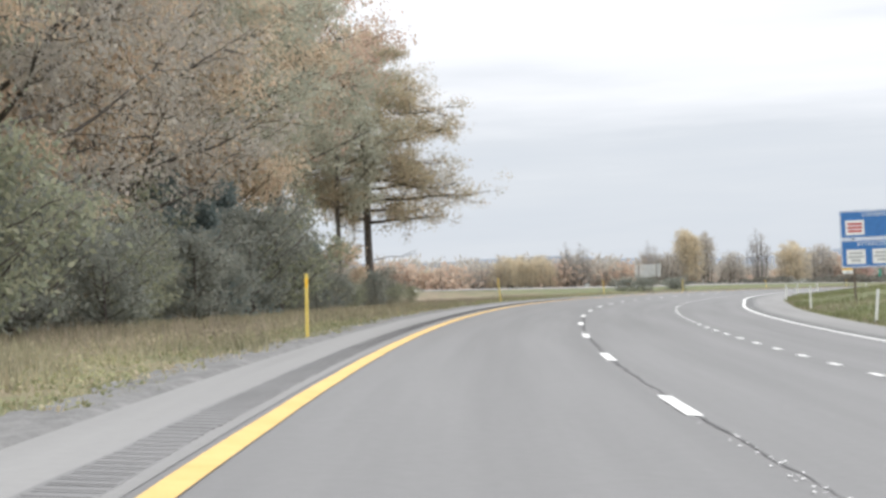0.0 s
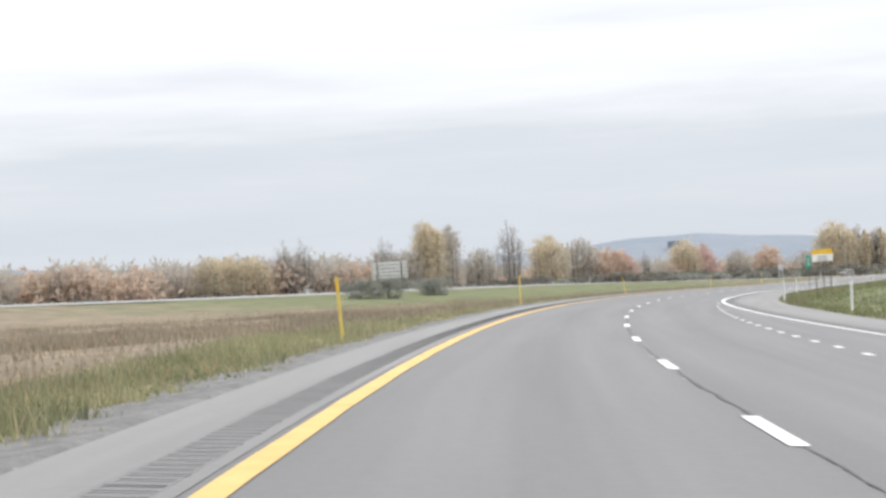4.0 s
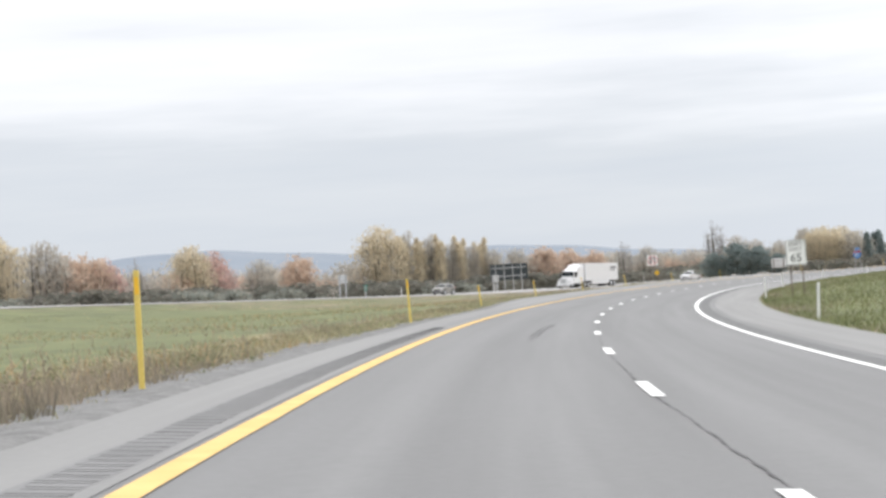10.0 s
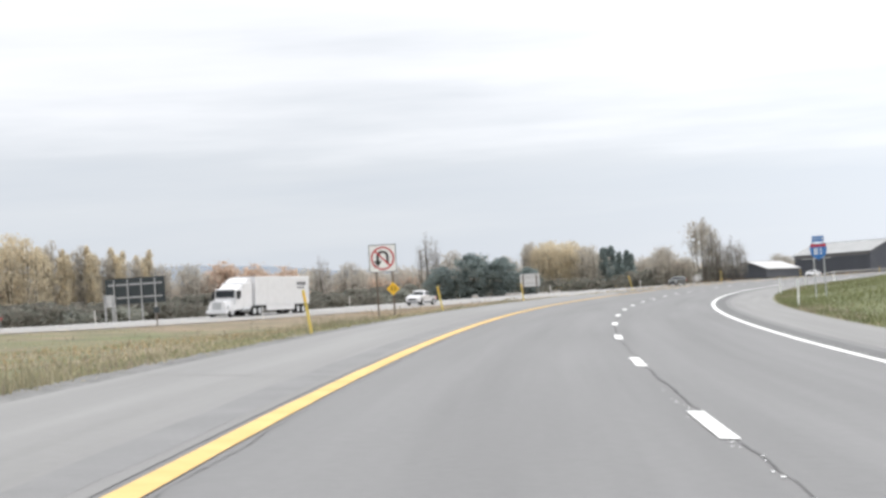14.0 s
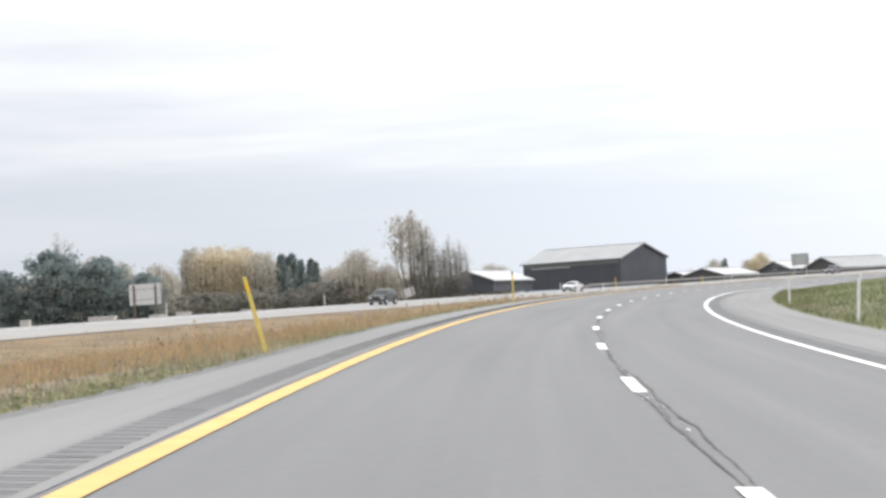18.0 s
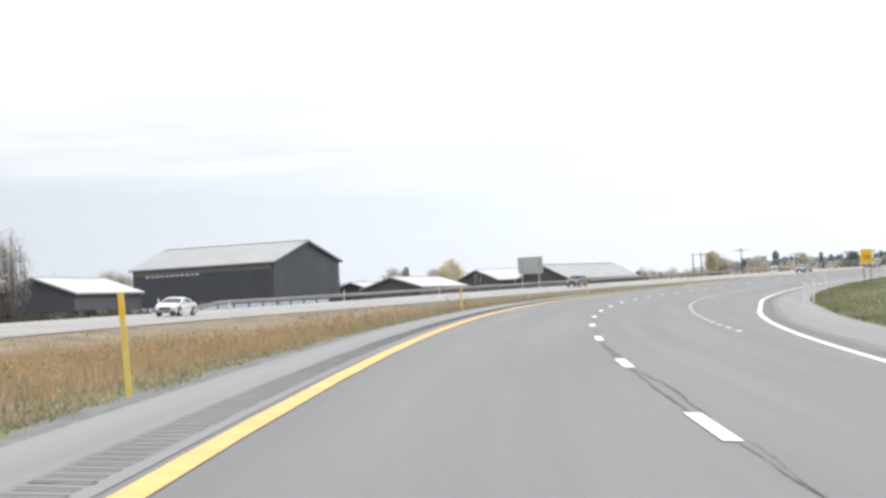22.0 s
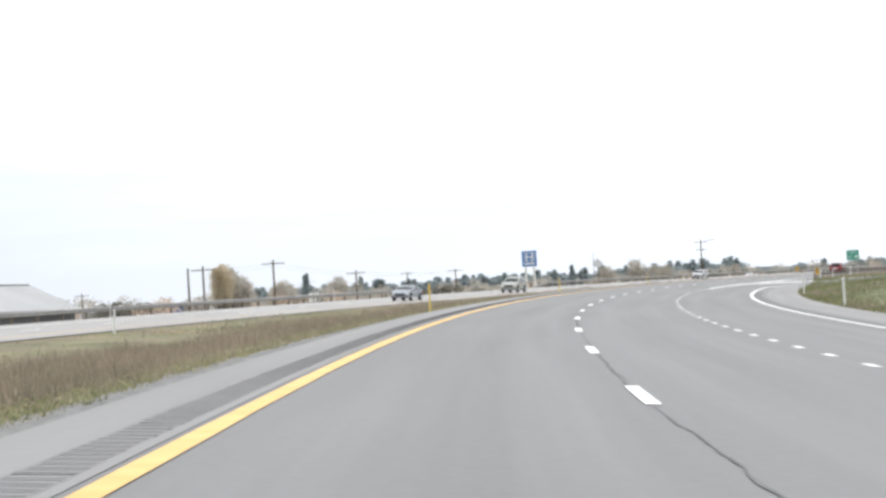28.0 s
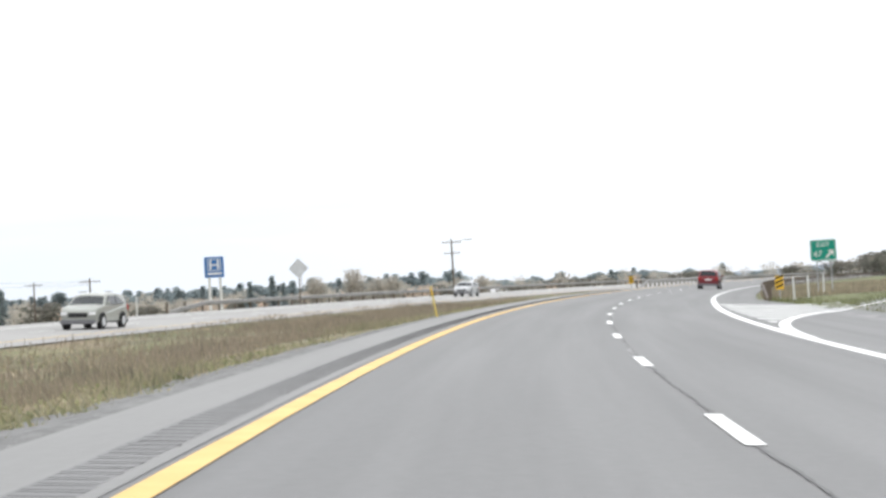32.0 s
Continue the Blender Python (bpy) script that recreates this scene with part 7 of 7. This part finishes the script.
def car(m, paint, length, width, height, style, label, category="car", name="car"):
    """A passenger vehicle, front towards +y, wheels on the ground."""
    t = thing(name, m, label, category)
    L, W, H = length / 2, width / 2, height
    knots = [(a * L, b * H) for a, b in SIDES[style]]
    belt, hood, low = knots[9][1], knots[11][1] * 1.06, 0.2
    b0, r0, r1, b1 = knots[4][0], knots[6][0], knots[8][0], knots[9][0]
    tail = knots[3][1]

    def along(u):
        """The side view at knot number u, rounded between the knots."""
        i = min(max(int(u), 0), len(knots) - 2)
        w = u - i
        p = [knots[min(max(j, 0), len(knots) - 1)] for j in (i - 1, i, i + 1, i + 2)]
        return tuple(b + 0.25 * w * (c - a_ + w * (2 * a_ - 5 * b + 4 * c - d + w * (3 * (b - c) + d - a_))) + 0.5 * w * (c - b) for a_, b, c, d in zip(*p))

    def skin(v, y, z, off=0.0):
        """The place on the body v of the way from the middle to the side."""
        k = abs(v) ** 3
        x = W * v * (1 - 0.19 * max(0.0, z - belt) / (H - belt)) * (1 - 0.10 * (abs(y) / L) ** 6)
        crown = 0.05 * H * k * min(1.0, max(0.0, (z - belt + 0.12) / 0.3))
        return Vector((x, y * (1 - 0.055 * k * (abs(y) / L) ** 3), z - crown + off))

    across = [-1.0, -0.94, -0.82, -0.5, 0.0, 0.5, 0.82, 0.94, 1.0]
    us = [i * 0.25 for i in range(4 * (len(knots) - 1) + 1)]
    bm = bmesh.new()
    rows = [[bm.verts.new(skin(v, *along(u))) for v in across] for u in us]
    n, c = len(rows), len(across)
    for i in range(n - 1):
        for j in range(c - 1):
            bm.faces.new((rows[i][j], rows[i][j + 1], rows[i + 1][j + 1], rows[i + 1][j]))
    bm.faces.new([rows[n - 1][j] for j in range(c)] + [rows[0][j] for j in range(c - 1, -1, -1)])
    # the sides: belly between the outline and a fuller waist line
    for j, sgn in ((0, -1), (c - 1, 1)):
        mid = []
        for r in rows:
            q = r[j].co
            mid.append(bm.verts.new((q.x * 1.0 + sgn * 0.025, q.y * 0.97, low + (q.z - low) * 0.93 if q.z > belt else (q.z - 0.5 * belt) * 0.9 + 0.5 * belt)))
        for i in range(n - 1):
            bm.faces.new((rows[i][j], rows[i + 1][j], mid[i + 1], mid[i]))
        bm.faces.new((rows[n - 1][j], rows[0][j], mid[0], mid[n - 1]))
        bm.faces.new(mid)
    bmesh.ops.recalc_face_normals(bm, faces=bm.faces)
    body = part("body", bm, paint, t, smooth=False)

    def pane(u0, u1, half):
        """A curved glass sheet lying on the body between two knots."""
        bm = bmesh.new()
        grid = []
        for off in (0.012, -0.03):
            grid.append([[bm.verts.new(skin(v * half, *along(u0 + (u1 - u0) * k / 4), off)) for v in (-1, -0.6, 0, 0.6, 1)] for k in range(5)])
        for g in grid:
            for k in range(4):
                for j in range(4):
                    bm.faces.new((g[k][j], g[k][j + 1], g[k + 1][j + 1], g[k + 1][j]))
        rim = [[g[0][j] for j in range(4)] + [g[k][4] for k in range(4)] + [g[4][j] for j in range(4, 0, -1)] + [g[k][0] for k in range(4, 0, -1)] for g in grid]
        for k in range(16):
            bm.faces.new((rim[0][k], rim[0][(k + 1) % 16], rim[1][(k + 1) % 16], rim[1][k]))
        bmesh.ops.recalc_face_normals(bm, faces=bm.faces)
        return bm

    part("windscreen", pane(8.15, 8.93, 0.88), M_GLASSD, t, "dark windscreen")
    part("rear_window", pane(3.25 if style in ("suv", "van") else 4.2, 4.3 if style in ("suv", "van") else 5.1, 0.84), M_GLASSD, t, "dark rear window")
    for sgn in (-1, 1):
        bm = bmesh.new()
        yb0, yb1 = b0 + (r0 - b0) * 0.25 + 0.1, b1 - 0.26
        yt0, yt1 = r0 + 0.1, r1 - 0.14
        zb, zt = belt + 0.03, H * 0.905
        mid = (yb0 + yb1) / 2 - 0.05
        for ya, yb_, yc, yd in ((yb0, mid - 0.05, mid - 0.05, yt0), (mid + 0.05, yb1, yt1, mid + 0.05)):
            def at(yy, zz, off):
                return (sgn * (W * (1 - 0.19 * (zz - belt) / (H - belt)) + 0.03 + off), yy, zz)
            o_ = [bm.verts.new(at(ya, zb, 0.012)), bm.verts.new(at(yb_, zb, 0.012)), bm.verts.new(at(yc, zt, 0.012)), bm.verts.new(at(yd, zt, 0.012))]
            i_ = [bm.verts.new(at(ya, zb, -0.03)), bm.verts.new(at(yb_, zb, -0.03)), bm.verts.new(at(yc, zt, -0.03)), bm.verts.new(at(yd, zt, -0.03))]
            bm.faces.new(o_)
            bm.faces.new(i_[::-1])
            for u in range(4):
                bm.faces.new((o_[u], o_[(u + 1) % 4], i_[(u + 1) % 4], i_[u]))
        bmesh.ops.recalc_face_normals(bm, faces=bm.faces)
        part("side_window", bm, M_GLASSD, t, "dark side windows")
        part("mirror", boxes((sgn * (W + 0.02), sgn * (W + 0.2), b1 - 0.35, b1 - 0.2, belt + 0.0, belt + 0.16), bevel=0.03) if sgn > 0 else boxes((-W - 0.2, -W - 0.02, b1 - 0.35, b1 - 0.2, belt, belt + 0.16), bevel=0.03), paint, t)
        x0, x1 = sorted((sgn * W * 0.58, sgn * W * 0.9))
        part("headlight", boxes((x0, x1, L - 0.16, L - 0.01, hood * 0.70, hood * 0.86), bevel=0.02), M_LAMP_W, t, "clear headlight")
        zt0, zt1 = (0.55 * belt, 0.88 * belt) if style in ("sedan", "pickup") else (0.75 * belt, 1.15 * belt)
        x0, x1 = sorted((sgn * W * 0.72, sgn * W * 0.94))
        part("tail_light", boxes((x0, x1, -L - 0.015, -L + 0.12, zt0, min(zt1, belt * 0.98)), bevel=0.015), M_LAMP_R, t, "red tail light")
        for yy in (-L * 0.60, L * 0.62):
            r_ = 0.33 if style == "sedan" else 0.37
            part("wheel_arch", tube(bmesh.new(), (sgn * (W - 0.16), yy, r_ + 0.02), (sgn * (W + 0.004), yy, r_ + 0.02), r_ + 0.07, r_ + 0.07, 20), M_BLACK, t, "dark wheel arch")
            wheel(t, sgn * (W - 0.08), yy, r_, 0.22)
    part("front_bumper", boxes((-W * 0.9, W * 0.9, L - 0.1, L + 0.05, low + 0.06, low + 0.26), bevel=0.04), M_FASCIA, t)
    part("grille", boxes((-W * 0.5, W * 0.5, L - 0.05, L + 0.012, hood * 0.60, hood * 0.82), bevel=0.015), M_BLACK, t, "dark grille")
    part("rear_bumper", boxes((-W * 0.9, W * 0.9, -L - 0.07, -L + 0.08, low + 0.06, low + 0.28), bevel=0.04), M_FASCIA, t)
    part("rear_plate_bar", boxes((-0.26, 0.26, -L - 0.02, -L, 0.52 * belt + 0.2, 0.52 * belt + 0.34)), M_SIGNW, t)
    if style == "pickup":
        part("bed_liner", boxes((-W * 0.84, W * 0.84, -L + 0.12, b0 - 0.1, tail - 0.06, tail + 0.02), bevel=0.01), M_BLACK, t, "dark open load bed")
    if style in ("suv", "van"):
        for sgn in (-1, 1):
            part("roof_rail", boxes((sgn * W * 0.7 - 0.02, sgn * W * 0.7 + 0.02, r0 + 0.15, r1 - 0.2, H, H + 0.06), bevel=0.01), M_GALV, t)
    return t


def paint(name, colour):
    return material(name, tuple(c * 0.9 for c in colour), colour, 0.28, 1.5, 40, 0.01, 0.2)


def lane_spot(s, lane):
    """A pose on the other carriageway, facing the oncoming way; lane: metres from its middle."""
    o = float(opp_o(s)) + lane
    x, y = xy(s, o)
    z = float(opp_z(s)) - OPP_BANK * lane
    slope = math.degrees(math.atan((float(opp_o(s + 10)) - float(opp_o(s - 10))) / 20))
    return pose(float(x), float(y), z, 0, 0, -math.degrees(float(heading(s))) - slope + 180) @ pose(0, 0, 0, 0, -math.degrees(OPP_BANK), 0)


def own_spot(s, o):
    x, y = xy(s, o)
    return pose(float(x), float(y), float(line_z(s) - BANK * o), 0, 0, -math.degrees(float(heading(s)))) @ pose(0, 0, 0, 0, math.degrees(BANK), 0)


car(own_spot(1150, 5.5), paint("dark_red_car_paint", (0.20, 0.028, 0.035)), 4.6, 1.85, 1.72, "van", "dark red hatchback van seen from behind", name="red_van")
car(lane_spot(sta(579.9), -1.9), paint("beige_grey_paint", (0.26, 0.25, 0.23)), 4.5, 1.8, 1.62, "suv", "grey-beige hatchback on the other carriageway")
car(lane_spot(sta(666.3), 1.8), paint("white_truck_paint", (0.66, 0.66, 0.67)), 5.5, 1.95, 1.85, "pickup", "white pickup truck on the other carriageway", "pickup", "pickup_truck")
car(lane_spot(sta(771.9), -1.0), paint("dark_green_grey_paint", (0.05, 0.055, 0.05)), 4.7, 1.88, 1.75, "suv", "dark grey off-road car on the other carriageway")
car(lane_spot(sta(839.4), -1.2), paint("white_car_paint", (0.68, 0.68, 0.69)), 4.8, 1.84, 1.48, "sedan", "white sedan on the other carriageway")
car(lane_spot(sta(968.4), -1.4), paint("grey_purple_car_paint", (0.16, 0.15, 0.165)), 4.7, 1.88, 1.74, "suv", "grey-purple off-road car on the other carriageway")
car(lane_spot(sta(1066.5), 1.7), paint("slate_blue_paint", (0.25, 0.285, 0.32)), 4.85, 1.84, 1.46, "sedan", "slate blue sedan on the other carriageway")
car(lane_spot(sta(1106.5), 1.2), paint("silver_green_paint", (0.37, 0.38, 0.35)), 4.8, 1.95, 1.80, "suv", "silver-green off-road car on the other carriageway")
car(lane_spot(1175, -1.0), paint("pale_silver_paint", (0.5, 0.51, 0.52)), 4.7, 1.85, 1.6, "suv", "pale silver car on the other carriageway")


def semi_truck(m):
    t = thing("semi_truck", m, "white semi truck with long white box trailer", "truck")
    wp = paint("truck_white_paint", (0.70, 0.70, 0.71))
    bm = prism(bmesh.new(), [(0, 0)] * 0 + [(-1.0, 0.55), (1.0, 0.55), (1.0, 1.55), (0.85, 1.75), (-0.85, 1.75), (-1.0, 1.55)], 7.6, 9.6)
    for v in bm.verts:
        if v.co.y > 9.5:
            v.co.x *= 0.88
            v.co.z = 0.55 + (v.co.z - 0.55) * 0.88
    bmesh.ops.bevel(bm, geom=list(bm.edges), offset=0.07, segments=2, affect="EDGES")
    part("hood", bm, wp, t)
    part("cab", boxes((-1.2, 1.2, 5.9, 7.75, 0.7, 2.85), bevel=0.09), wp, t)
    part("sleeper", boxes((-1.22, 1.22, 3.9, 6.0, 0.9, 3.5), bevel=0.1), wp, t)
    bm = bmesh.new()
    a = [bm.verts.new(q) for q in ((-1.15, 7.2, 2.8), (1.15, 7.2, 2.8), (1.15, 4.6, 3.95), (-1.15, 4.6, 3.95), (-1.15, 4.0, 3.95), (1.15, 4.0, 3.95), (1.15, 4.0, 2.8), (-1.15, 4.0, 2.8))]
    for f in ((0, 1, 2, 3), (3, 2, 5, 4), (4, 5, 6, 7), (0, 3, 4, 7), (1, 6, 5, 2), (0, 7, 6, 1)):
        bm.faces.new([a[i] for i in f])
    bmesh.ops.recalc_face_normals(bm, faces=bm.faces)
    bmesh.ops.bevel(bm, geom=list(bm.edges), offset=0.06, segments=2, affect="EDGES")
    part("roof_fairing", bm, wp, t)
    part("windscreen", boxes((-1.08, 1.08, 7.72, 7.79, 1.95, 2.7), bevel=0.02), M_GLASSD, t, "dark windscreen")
    part("sun_visor", boxes((-1.1, 1.1, 7.7, 8.0, 2.72, 2.82), bevel=0.02), wp, t)
    part("grille", boxes((-0.5, 0.5, 9.56, 9.64, 0.75, 1.5), bevel=0.03), M_GALV, t, "bright grille")
    part("front_bumper", boxes((-1.2, 1.2, 9.35, 9.75, 0.3, 0.72), bevel=0.08), wp, t)
    for sgn in (-1, 1):
        x0, x1 = sorted((sgn * 1.205, sgn * 1.225))
        part("side_window", boxes((x0, x1, 6.5, 7.5, 1.95, 2.65), bevel=0.008), M_GLASSD, t, "dark side window")
        x0, x1 = sorted((sgn * 0.62, sgn * 1.0))
        part("headlight", boxes((x0, x1, 9.3, 9.62, 0.85, 1.15), bevel=0.03), M_LAMP_W, t, "clear headlight")
        x0, x1 = sorted((sgn * 1.3, sgn * 1.6))
        part("mirror", boxes((x0, x1, 7.5, 7.65, 1.8, 2.6), bevel=0.03), M_BLACK, t)
        x0, x1 = sorted((sgn * 0.85, sgn * 1.25))
        part("front_fender", boxes((x0, x1, 7.7, 9.2, 0.55, 1.2), bevel=0.12), wp, t)
        part("fuel_tank", tube(bmesh.new(), (sgn * 0.95, 4.4, 0.75), (sgn * 0.95, 6.2, 0.75), 0.32, 0.32, 14), M_GALV, t)
        wheel(t, sgn * 1.05, 8.5, 0.5, 0.3)
        for yy in (2.2, 3.4, -7.4, -8.7):
            wheel(t, sgn * 0.95, yy, 0.5, 0.55)
        x0, x1 = sorted((sgn * 0.5, sgn * 1.24))
        part("side_skirt", boxes((x0 if sgn < 0 else 1.18, x1 if sgn > 0 else -1.18, -6.4, 0.6, 0.5, 1.15)), wp, t)
    part("chassis", boxes((-0.45, 0.45, -9.6, 8.0, 0.7, 1.05)), M_BLACK, t, "dark chassis frame")
    box_ = part("trailer_box", boxes((-1.29, 1.29, -10.2, 3.3, 1.12, 4.1), bevel=0.05), wp, t)
    part("trailer_rail", boxes((-1.31, 1.31, -10.22, 3.32, 1.08, 1.2)), M_ALU, t)
    for sgn in (-1, 1):
        x0, x1 = sorted((sgn * 1.292, sgn * 1.30))
        part("trailer_lettering_bar", boxes((x0, x1, -9.3, -6.9, 3.1, 3.5), (x0, x1, -8.9, -7.0, 2.75, 2.95)), M_FASCIA, box_, "dark bars of lettering")
        bm = bmesh.new()
        for k in range(22):
            yy = -9.9 + 0.6 * k
            box(bm, x0, x1 - 0.003, yy - 0.012, yy + 0.012, 1.25, 4.0)
        part("panel_seam", bm, M_ALU, box_)
    return t


semi_truck(lane_spot(sta(632), -2.2))
# clutter beyond the other carriageway
for k, (s_, o_, w_, h_) in enumerate(((700, -52, 2.6, 0.9), (709, -51, 1.8, 0.7), (719, -53, 3.2, 1.0), (690, -54, 1.2, 1.1), (728, -50, 1.5, 0.6))):
    t = thing("concrete_block", spot(s_, o_, 25 * k), "pale concrete block beyond the road", "concrete block", "pale blocks beyond the road")
    part("block", boxes((-w_ / 2, w_ / 2, -0.4, 0.4, -0.2, h_), bevel=0.06), plain("pale_concrete", (0.42, 0.41, 0.39), 0.9), t)

# small pale buildings far beyond the exit
for x_, y_, turn_, ln, hf, hh in ((1154, 796, 20, 8, 3.2, 3.0), (1205, 795, 65, 9, 3.4, 3.2), (1256, 790, 10, 8, 3.4, 3.0), (1047, 829, 60, 8, 1.8, 3.4)):
    z_ = ground_at(x_, y_)
    gable_building("far_house", x_, y_, turn_, ln, hf, z_, z_ + hh * 0.66, z_ + hh, M_SIGNW, M_ROOFW, "small pale far building beyond the exit")

# works building on the far hillside
t = thing("far_works", pose(909, 3330, 82, 0, 0, -16), "dark works building with white silos on the hillside", "building")
part("hall", boxes((-10, 10, 0, 14, -6, 31.5), bevel=0.3), plain("slate_blue_cladding", (0.15, 0.18, 0.23), 0.8), t)
for k in range(4):
    part("silo", tube(bmesh.new(), (-7.5 + 5 * k, -2, -6), (-7.5 + 5 * k, -2, 19), 1.7, 1.7, 14), M_SIGNW, t, "white silo")
